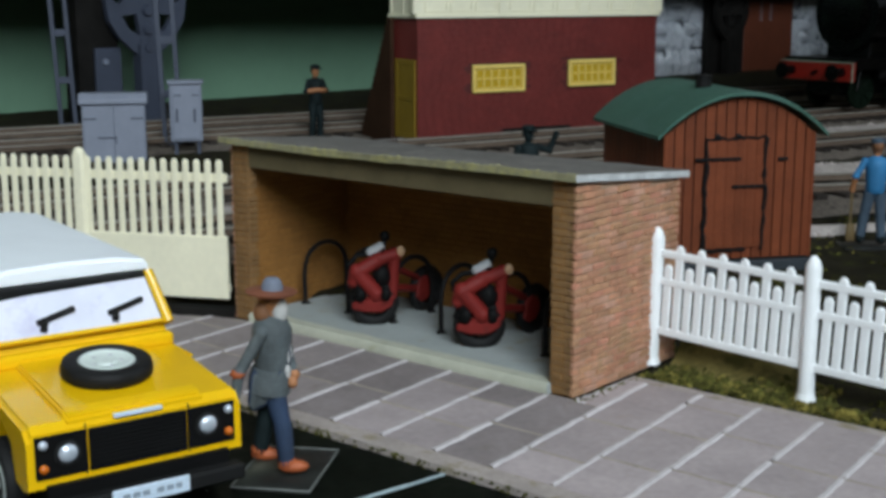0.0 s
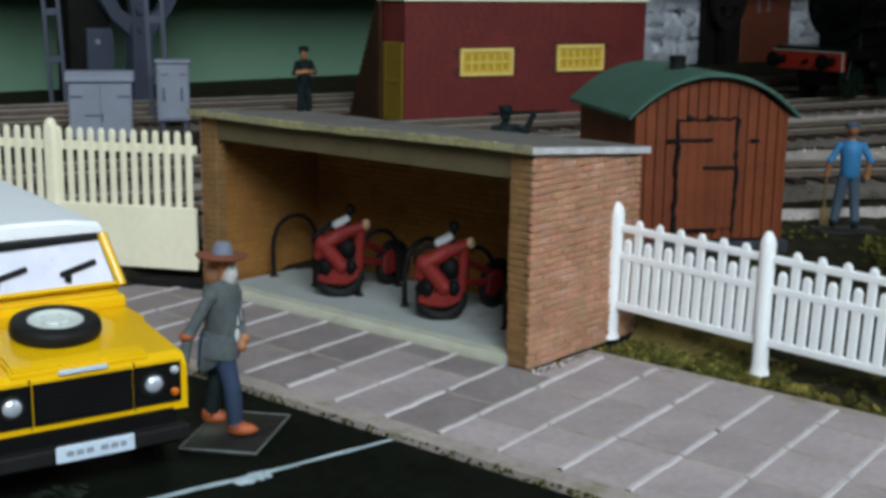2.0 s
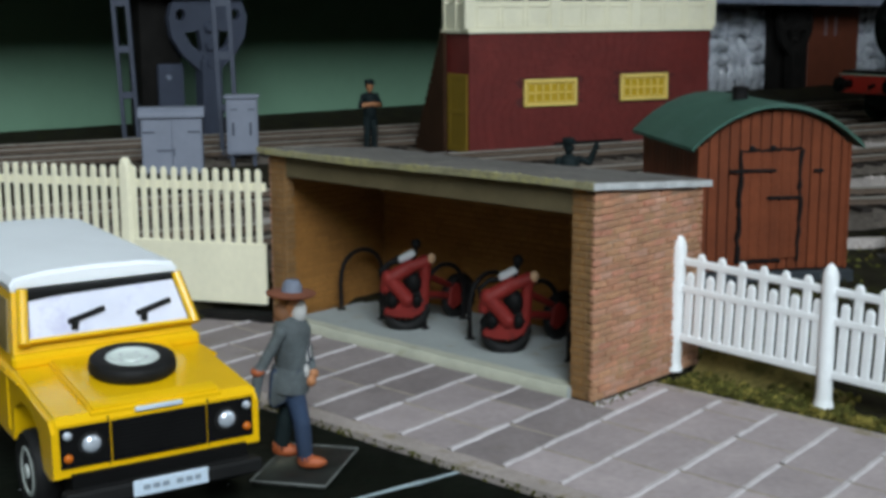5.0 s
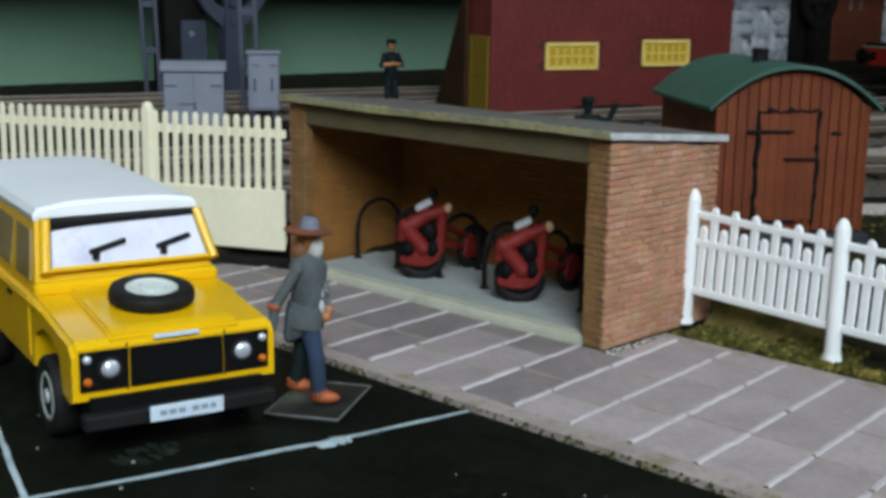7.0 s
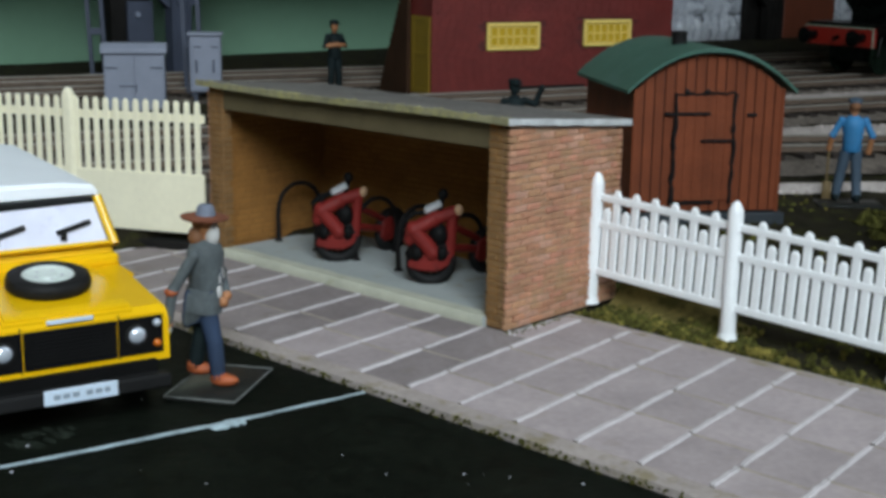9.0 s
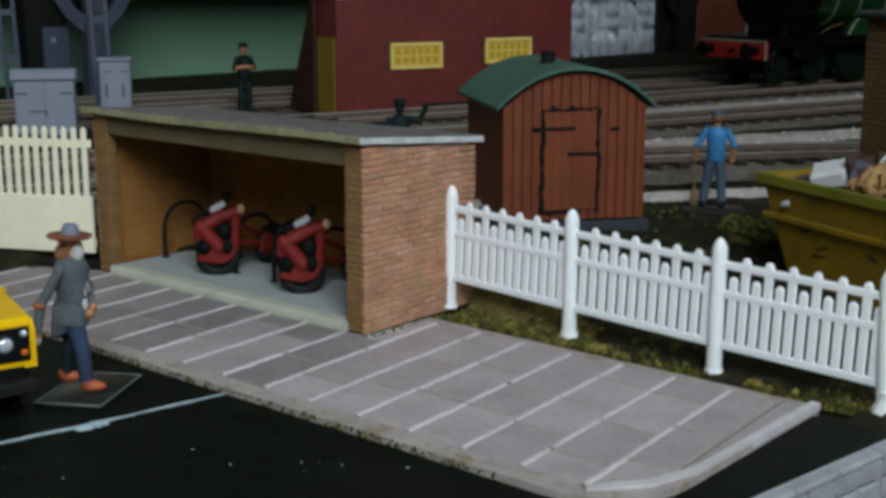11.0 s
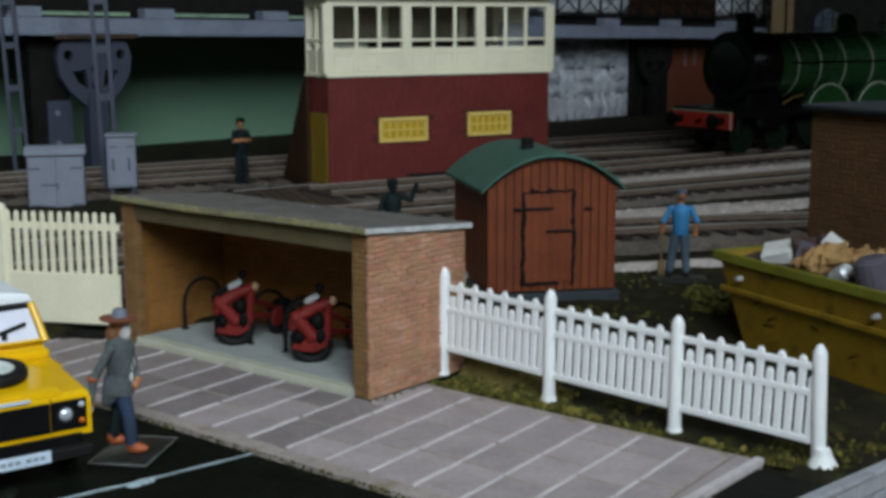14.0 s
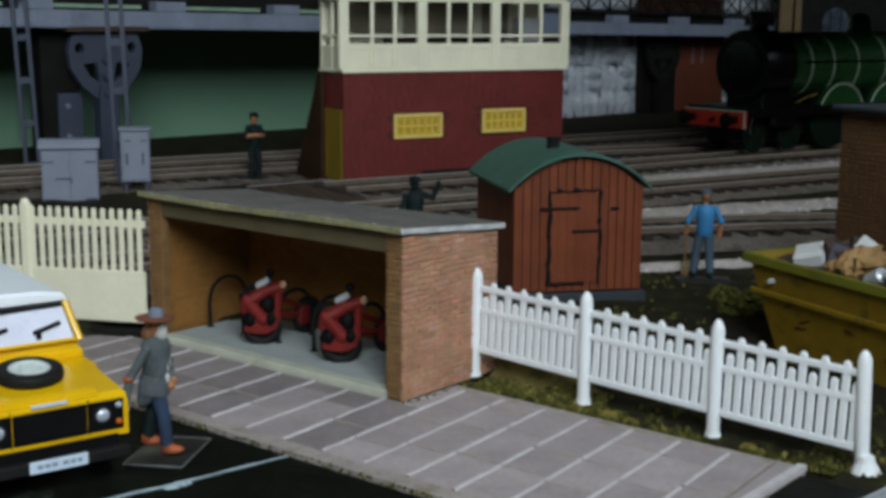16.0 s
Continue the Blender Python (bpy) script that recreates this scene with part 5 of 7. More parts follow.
    bm = bmesh.new()  # dark band under the roof's lip, deeper at one end
    va = [bm.verts.new(ws(u, w_, 0.034)) for u, w_ in ((-0.955, 0.80), (-0.6, 0.85), (-0.1, 0.875), (0.5, 0.90), (0.955, 0.915), (0.955, 0.97), (-0.955, 0.97))]
    vb = [bm.verts.new(v.co + Vector((0.012, 0, 0.006))) for v in va]
    bm.faces.new(vb)
    for i in range(len(va)):
        bm.faces.new((va[i], va[(i + 1) % len(va)], vb[(i + 1) % len(va)], vb[i]))
    bmesh.ops.recalc_face_normals(bm, faces=bm.faces)
    p("top_band", bm, MAT["blackp"], "black band across the top of the windscreen", parent=w)
    for u in (-0.42, 0.40):
        bm = bmesh.new()
        tube(bm, [ws(u, 0.12, 0.04), ws(u + 0.03, 0.34, 0.06)], 0.034, 6)
        tube(bm, [ws(u - 0.06, 0.28, 0.055), ws(u + 0.38, 0.47, 0.055)], 0.026, 6)
        p("wiper", bm, MAT["rubber"], "black windscreen wiper", True, w)
    for s in (-1, 1):
        bm = bmesh.new()
        tube(bm, [ws(s * 1.0, -0.05, 0.03), ws(s * 1.0, 1.03, 0.03)], 0.05, 8)
        p("screen_pillar", bm, Y, "", True)
    bm = bmesh.new()
    bx(bm, -1.34, -1.22, -0.86, 0.86, 1.12, 1.25, 0.03)
    p("scuttle", bm, Y, "yellow scuttle panel below the windscreen")
    # roof
    bm = bmesh.new()
    prism(bm, [(-0.76, 1.735), (-0.775, 1.79), (-0.73, 1.85), (-0.45, 1.89), (0.0, 1.90), (0.45, 1.89), (0.73, 1.85), (0.775, 1.79), (0.76, 1.735)], -4.55, -1.53, "x")
    bmesh.ops.bevel(bm, geom=[e for e in bm.edges if abs(e.verts[0].co.x - e.verts[1].co.x) < 1e-6], offset=0.03, segments=2, affect="EDGES")
    p("roof", bm, MAT["roofwhite"], "glossy white roof", 22)
    # side windows, doors
    for s in (-1, 1):
        for x0, x1 in ((-2.12, -1.62), (-3.0, -2.24), (-3.9, -3.12)):
            bm = bmesh.new()
            ys = [s * (0.845 - 0.134 * (z - 1.13)) for z in (1.24, 1.66)]
            va = [bm.verts.new(c) for c in ((x0 + (0.12 if x1 > -1.7 else 0), ys[0], 1.24), (x1 + (0.14 if x1 > -1.7 else 0), ys[0], 1.24), (x1, ys[1], 1.66), (x0, ys[1], 1.66))]
            f = bm.faces.new(va)
            r = bmesh.ops.extrude_face_region(bm, geom=[f])
            for v in r["geom"]:
                if isinstance(v, bmesh.types.BMVert):
                    v.co.y += s * 0.012
            bmesh.ops.recalc_face_normals(bm, faces=bm.faces)
            # opaque pane: the fence seen through the glass is put into its colour
            p("side_window", bm, MAT["sideglass"], "side window painted in the beige seen through it")
        bm = bmesh.new()
        bx(bm, -2.2, -1.34, s * 0.885 - 0.012, s * 0.885 + 0.012, 0.52, 1.12, 0.01)
        d = p("door", bm, Y, "yellow front door")
        bm = bmesh.new()
        bx(bm, -2.12, -1.96, s * 0.90 - 0.01, s * 0.90 + 0.02, 0.98, 1.02, 0.008)
        p("door_handle", bm, B, "", parent=d)
        bm = bmesh.new()
        bx(bm, -4.0, -0.95, s * 0.895 - 0.012, s * 0.895 + 0.012, 1.055, 1.085, 0.006)
        p("waist_line", bm, Y)
    # wheels
    for x in (-0.77, -3.19):
        for s in (-1, 1):
            bm = bmesh.new()
            yc = s * 0.80
            lathe(bm, [(0.20, -0.10), (0.33, -0.115), (0.355, -0.08), (0.36, 0.0), (0.355, 0.08), (0.33, 0.115), (0.20, 0.10)], (x, yc, 0.36), (0, 1, 0), 28)
            wh = p("wheel", bm, MAT["rubber"], "black tyre", True)
            bm = bmesh.new()
            lathe(bm, [(0.215, 0.0), (0.215, 0.105), (0.19, 0.112), (0.15, 0.085), (0.07, 0.085), (0.06, 0.12), (0.01, 0.125)], (x, yc, 0.36), (0, s, 0), 24)
            p("rim", bm, MAT["hubw"], "pale steel rim", True, wh)
    # spare wheel on the bonnet
    ax = Vector((0.113, 0, 1)).normalized()
    c = Vector((-0.655, 0.01, 1.128))
    bm = bmesh.new()
    lathe(bm, [(0.22, 0.0), (0.345, 0.0), (0.372, 0.035), (0.375, 0.09), (0.36, 0.135), (0.32, 0.152), (0.235, 0.145), (0.22, 0.12)], c, ax, 36)
    sp = p("spare_wheel", bm, MAT["rubber"], "spare wheel lying on the bonnet", True)
    bm = bmesh.new()
    lathe(bm, [(0.225, 0.06), (0.228, 0.14), (0.21, 0.148), (0.19, 0.128), (0.09, 0.122), (0.08, 0.14), (0.02, 0.142)], c, ax, 30)
    p("rim", bm, MAT["sparehub"], "pale steel rim", True, sp)
    for k in range(5):
        a2 = math.tau * k / 5
        bm = bmesh.new()
        q = c + Vector((math.cos(a2) * 0.12, math.sin(a2) * 0.12, 0))
        q.z = c.z - 0.113 * (q.x - c.x) + 0.12
        rod(bm, q, q + ax * 0.015, 0.018, seg=8)
        p("wheel_nut", bm, MAT["silver"], "", parent=sp)
    p("washer_jet", box(-1.02, -0.99, 0.02, 0.05, 1.16, 1.20), MAT["silver"])


car()


# ---- painted figurines: each one plain mesh ----
def figurine(name, label, at, rz, mats, arms, hat="", stride=0.1, scale=1.0, coat=False, base=None, extra=None, lean=0.0, wide=1.0, legs=None):
    """mats: legs, shoes, torso, skin, hat, hair, base. arms: for each side a list of shoulder-to-hand points."""
    bm = bmesh.new()
    LEG, SHOE, TORSO, SKIN, HAT, HAIR, BASE = range(7)
    z0 = 0.05 if base else 0.0
    lat = 0.055 if coat else 0.10
    if legs is None:
        legs = [((0.0, s * lat * 0.9, 0.86), (f * 0.6 + 0.03, s * lat, 0.47), (f, s * lat, 0.08), LEG) for s, f in ((1, stride), (-1, -stride))]
    for hip, knee, ankle, mi in legs:
        hip, knee, ankle = (Vector(q) + Vector((0, 0, z0)) for q in (hip, knee, ankle))
        rod(bm, knee, hip, 0.085, 0.11, 10, mi)
        rod(bm, ankle, knee, 0.078, 0.088, 10, mi)
        ball(bm, knee, 0.088, mi=mi)
        ball(bm, ankle + Vector((0.06, 0, -0.025)), 0.15, 0.07, 0.06, mi=SHOE)
        ball(bm, ankle + Vector((0.0, 0, 0.02)), 0.085, 0.08, 0.075, mi=SHOE)
    ball(bm, (0, 0, 0.90 + z0), 0.10 if coat else 0.13, 0.12 if coat else 0.165, 0.12, mi=LEG)
    lathe(bm, [(0.135, 0.0), (0.165, 0.05), (0.165, 0.18), (0.185, 0.38), (0.19, 0.48), (0.15, 0.56), (0.065, 0.61)], (0, 0, 0.84 + z0), (lean, 0, 1), 16, TORSO)
    if coat:
        lathe(bm, [(0.20, 0.0), (0.20, 0.12), (0.18, 0.22), (0.12, 0.24)], (-0.03, 0, 0.75 + z0), (0.12, 0, 1), 16, TORSO)
    for pts in arms:
        for k, (a, b) in enumerate(zip(pts, pts[1:])):
            rod(bm, (a[0], a[1], a[2] + z0), (b[0], b[1], b[2] + z0), 0.062 - 0.006 * k, 0.055 - 0.006 * k, 8, SKIN if (k and mats[3] is MAT["f_skin"] and not coat) else TORSO)
            ball(bm, (a[0], a[1], a[2] + z0), 0.066, mi=TORSO)
        h = pts[-1]
        ball(bm, (h[0], h[1], h[2] + z0), 0.055, mi=SKIN)
    hx = lean * 0.5
    rod(bm, (hx, 0, 1.40 + z0), (hx, 0, 1.52 + z0), 0.055, mi=SKIN)
    ball(bm, (hx + 0.015, 0, 1.58 + z0), 0.10, 0.085, 0.125, mi=SKIN)
    ball(bm, (hx - 0.03, 0, 1.61 + z0), 0.095, 0.09, 0.10, mi=HAIR)
    if hat == "brim":
        lathe(bm, [(0.02, -0.01), (0.22, 0.0), (0.23, 0.02), (0.13, 0.035), (0.02, 0.04)], (hx, 0, 1.645 + z0), (0.05, 0, 1), 20, HAT)
        lathe(bm, [(0.10, 0.0), (0.085, 0.07), (0.06, 0.105), (0.03, 0.11)], (hx + 0.01, 0, 1.675 + z0), (0.05, 0, 1), 16, BASE + 1)
    elif hat == "cap":
        lathe(bm, [(0.10, 0.0), (0.115, 0.04), (0.11, 0.08), (0.03, 0.10)], (hx, 0, 1.645 + z0), (0, 0, 1), 14, HAT)
        bx(bm, hx + 0.06, hx + 0.18, -0.075, 0.075, 1.64 + z0, 1.66 + z0, 0.008, mi=HAT)
    if extra:
        extra(bm, z0)
    for v in bm.verts:
        v.co *= scale
        if v.co.z < 1.45 * scale:
            v.co.x, v.co.y = v.co.x * wide, v.co.y * wide
    if base:
        (x0, x1, y0, y1), spin = base[:4], base[4] if len(base) > 4 else 0.0
        turn = Matrix.Rotation(math.radians(spin), 4, "Z")
        bx(bm, x0, x1, y0, y1, 0.0, 0.035, 0.006, m=turn, mi=BASE)
        if spin:  # the sheet's bright cut edges
            rim = [(x0, y0), (x1, y0), (x1, y1), (x0, y1)]
            for (ax, ay), (cx, cy) in zip(rim, rim[1:] + rim[:1]):
                rod(bm, turn @ Vector((ax, ay, 0.034)), turn @ Vector((cx, cy, 0.034)), 0.009, seg=5, mi=len(mats) - 1)
    ob = link(name, bm, mats, None, label, True)
    ob.matrix_world = pose(at[0] * S, at[1] * S, at[2] * S, 0, 0, rz)
    return tagged(ob, label, "figurine")


def old_man(bm, z0):
    """Beard, shirt front, elbow patch, cuffs, and the open jacket's tails."""
    ball(bm, (0.085, -0.01, 1.50 + z0), 0.075, 0.075, 0.13, mi=8)
    ball(bm, (0.075, 0.0, 1.40 + z0), 0.05, 0.06, 0.08, mi=8)
    ball(bm, (-0.06, 0.0, 1.47 + z0), 0.09, 0.10, 0.11, mi=5)
    prism(bm, [(0.10, 1.36 + z0), (0.17, 1.30 + z0), (0.20, 1.05 + z0), (0.165, 0.98 + z0), (0.13, 1.10 + z0)], -0.07, 0.07, "y", mi=8, bevel=0.015)
    ball(bm, (-0.27, -0.265, 0.985 + z0), 0.075, 0.068, 0.05, mi=9)
    ball(bm, (0.15, -0.04, 0.94 + z0), 0.035, 0.055, 0.085, mi=8)
    ball(bm, (0.20, -0.05, 0.845 + z0), 0.05, 0.045, 0.055, mi=3)
    ball(bm, (-0.335, -0.24, 0.635 + z0), 0.055, 0.05, 0.08, mi=8)
    prism(bm, [(-0.17, 0.98 + z0), (0.13, 0.98 + z0), (0.07, 0.82 + z0), (-0.02, 0.66 + z0), (-0.17, 0.58 + z0), (-0.22, 0.66 + z0)], -0.155, 0.13, "y", mi=2, bevel=0.03)


F = MAT
figurine("figurine", "painted model man in hat and grey jacket", (-0.92, -3.33, -0.08), 40,
         [F["f_jeans"], F["f_boot"], F["f_jacket"], F["f_skin"], F["f_hat"], F["f_hair"], F["f_base"], F["f_hatgrey"], F["f_pale"], F["f_boot"], F["f_dark"], F["f_baseedge"]],
         [[(0.02, 0.16, 1.33), (0.12, 0.20, 1.08), (0.20, 0.08, 0.88)], [(-0.06, -0.18, 1.32), (-0.26, -0.26, 0.99), (-0.33, -0.24, 0.66)]],
         hat="brim", scale=0.985, wide=0.95, coat=True, base=(-0.394, 0.636, -0.426, 0.274, 81.0), extra=old_man, lean=0.03,
         # the rear leg takes f_dark: shade on the jeans is put into its colour
         legs=[((0.02, -0.05, 0.80), (0.10, -0.06, 0.45), (0.13, -0.06, 0.09), 0), ((-0.04, 0.07, 0.80), (-0.07, 0.07, 0.48), (-0.14, 0.07, 0.16), 10)])


def shovel(bm, z0):
    rod(bm, (0.12, 0.36, 0.30 + z0), (0.10, 0.36, 0.98 + z0), 0.022, mi=8)
    bx(bm, 0.06, 0.10, 0.28, 0.44, 0.02 + z0, 0.32 + z0, 0.01, mi=8)


figurine("figurine", "painted workman in blue shirt leaning on a shovel", (-0.80, 9.75, 0.03), 128,
         [F["f_slate"], F["f_dark"], F["f_blue"], F["f_skin"], F["f_slate"], F["f_hair"], F["f_base"], F["f_dark"], F["ochrepost"]],
         [[(0, 0.20, 1.36), (0.0, 0.34, 1.12), (0.10, 0.36, 0.88)], [(0, -0.20, 1.36), (-0.03, -0.33, 1.12), (0.06, -0.31, 0.84)]],
         hat="cap", wide=0.95, base=(-0.34, 0.34, -0.55, 0.52), extra=shovel,
         legs=[((0, 0.09, 0.86), (0.05, 0.15, 0.47), (0.06, 0.20, 0.08), 0), ((0, -0.08, 0.86), (0.0, -0.11, 0.47), (-0.04, -0.14, 0.08), 0)])
figurine("figurine", "painted railwayman in dark uniform with folded arms", (-17.03, 12.9, 0.33), -8,
         [F["f_dark"], F["f_dark"], F["f_dark"], F["f_skin"], F["f_dark"], F["f_dark"], F["f_base"], F["f_dark"], F["f_dark"]],
         [[(0, 0.20, 1.36), (0.03, 0.30, 1.14), (0.20, 0.03, 1.16)], [(0, -0.20, 1.36), (0.03, -0.30, 1.14), (0.20, -0.05, 1.18)]],
         hat="cap", stride=0.03, scale=1.13, wide=0.95)
figurine("figurine", "dark painted figure with one arm raised behind the shed", (-5.55, 6.68, 0.22), -20,
         [F["f_dark"], F["f_dark"], F["f_dark"], F["f_dark"], F["f_dark"], F["f_dark"], F["f_base"], F["f_dark"], F["f_dark"]],
         [[(0, 0.20, 1.36), (0.06, 0.38, 1.30), (0.12, 0.48, 1.58)], [(0, -0.20, 1.36), (0.0, -0.28, 1.10), (0.06, -0.27, 0.86)]],
         hat="cap", stride=0.05)

# ---- lamp hut made of an old van body ----
def hut():
    W, D, H, RISE = 2.36, 2.80, 1.90, 0.56
    t = thing("hut", "red-brown planked hut with a curved green roof", "hut", at=(-2.29, 5.56, 0.19), rz=51.5)

    def arch(x, lift=0.0, over=0.0):
        u = (x - W / 2) / (W / 2 + over)
        return H + RISE * (1 - abs(u) ** 2.1) + lift
    part("core", box(0.05, W - 0.05, 0.05, D - 0.05, 0.05, H), MAT["groove"], t, "dark plank backing")
    bm = bmesh.new()
    prism(bm, [(0.05, H)] + [(W * k / 16, arch(W * k / 16) - 0.03) for k in range(1, 16)] + [(W - 0.05, H)], 0.05, D - 0.05, "y")
    part("gable_core", bm, MAT["groove"], t, "dark gable backing")
    n = 15
    w = W / n
    d0, d1, dt = 4, 10, 1.84  # door between these planks, up to this height
    for k in range(n):
        x0, x1 = k * w + 0.009, (k + 1) * w - 0.009
        bm = bmesh.new()
        z0 = 0.06
        prism(bm, [(x0, z0), (x1, z0), (x1, arch(x1) - 0.02), ((x0 + x1) / 2, arch((x0 + x1) / 2) - 0.02), (x0, arch(x0) - 0.02)], 0.012, 0.05, "y", bevel=0.006)
        part("plank", bm, MAT["plank"], t)
        bm = bmesh.new()
        prism(bm, [(x0, z0), (x1, z0), (x1, arch(x1) - 0.02), (x0, arch(x0) - 0.02)], D - 0.05, D - 0.02, "y")
        part("plank", bm, MAT["plank"], t)
    m = 14
    for k in range(m):
        y0, y1 = 0.04 + (D - 0.08) * k / m + 0.006, 0.04 + (D - 0.08) * (k + 1) / m - 0.006
        for x0, x1 in ((0.015, 0.05), (W - 0.05, W - 0.015)):
            part("plank", box(x0, x1, y0, y1, 0.06, H + 0.02, 0.006), MAT["plank"], t)
    for x0, x1 in ((-0.005, 0.05), (W - 0.05, W + 0.005)):
        part("corner_post", box(x0, x1, -0.005, 0.06, 0.04, H + 0.03, 0.01), MAT["plank"], t)
    # door: raised leaf, black gaps and ironwork
    door = part("door", box(d0 * w + 0.02, d1 * w - 0.02, -0.008, 0.014, 0.22, dt, 0.006), MAT["plank"], t, "planked door with rough black edges")
    for k in range(d0, d1):
        part("door_plank", box(k * w + 0.022, (k + 1) * w - 0.022, -0.016, -0.006, 0.23, dt - 0.01, 0.004), MAT["plank"], door)
    rng = random.Random(5)

    def ragged(a, b, r):
        bm = bmesh.new()
        pts = []
        N = 14
        for i in range(N + 1):
            q = Vector(a).lerp(Vector(b), i / N)
            pts.append(q + Vector((rng.uniform(-.018, .018), 0, rng.uniform(-.018, .018))))
        for p, q in zip(pts, pts[1:]):
            rod(bm, p, q, r * rng.uniform(0.7, 1.5), seg=6)
        return bm
    x0, x1 = d0 * w, d1 * w
    part("door_edge", ragged((x0, -0.01, 0.18), (x0 + 0.03, -0.01, dt), 0.031), MAT["iron"], door)
    part("door_edge", ragged((x1, -0.01, 0.20), (x1, -0.01, dt), 0.030), MAT["iron"], door)
    part("door_edge", ragged((x0, -0.01, dt), (x1, -0.01, dt + 0.02), 0.018), MAT["iron"], door)
    part("door_edge", ragged((x0 - 0.02, -0.01, 0.18), (x1 - 0.25, -0.01, 0.19), 0.022), MAT["iron"], door)
    for z, xa, xb in ((1.55, x0 - 0.16, x0 + 0.56), (1.14, x1 - 0.52, x1 + 0.02)):
        bm = bmesh.new()
        bx(bm, xa, xb, -0.035, -0.012, z - 0.026, z + 0.026, 0.008)
        for k in range(4):
            ball(bm, (xa + (xb - xa) * (k + 0.5) / 4, -0.035, z), 0.028, seg=8, ring=6)
        part("strap_hinge", bm, MAT["iron"], door, "black strap hinge")
    for dx in (0.18, 0.5):
        bm = bmesh.new()
        ball(bm, (x0 + dx, -0.02, dt + 0.04), 0.05, 0.03, 0.045, 8, 6)
        part("top_fixing", bm, MAT["iron"], door)
    bm = bmesh.new()
    bx(bm, x1 + 0.20, x1 + 0.36, -0.02, 0.014, 1.50, 1.56, 0.015)
    part("lamp_iron", bm, MAT["iron"], t, "black lamp iron")
    # roof: curved sheet with thickness
    bm = bmesh.new()
    N = 28
    outer, inner = [], []
    for k in range(N + 1):
        x = -0.14 + (W + 0.28) * k / N
        u = (x - W / 2) / (W / 2 + 0.14)
        z = H - 0.04 + (RISE + 0.06) * (1 - abs(u) ** 2.1)
        outer.append((x, z + 0.055))
        inner.append((x, z))
    prism(bm, outer + inner[::-1], -0.13, D + 0.12, "y")
    part("roof", bm, MAT["green"], t, "curved dull green roof")
    bm = bmesh.new()
    zc = H + RISE + 0.02
    lathe(bm, [(0.12, 0.0), (0.12, 0.24), (0.13, 0.25), (0.13, 0.29), (0.085, 0.30)], (1.0, 1.05, zc - 0.06), (0, 0, 1), 14)
    part("chimney", bm, MAT["iron"], t, "short black stove chimney")
    part("step", box(-0.03, W + 0.08, -0.10, D + 0.05, -0.16, 0.03, 0.012), MAT["slate"], t, "grey-blue timber footing")


hut()


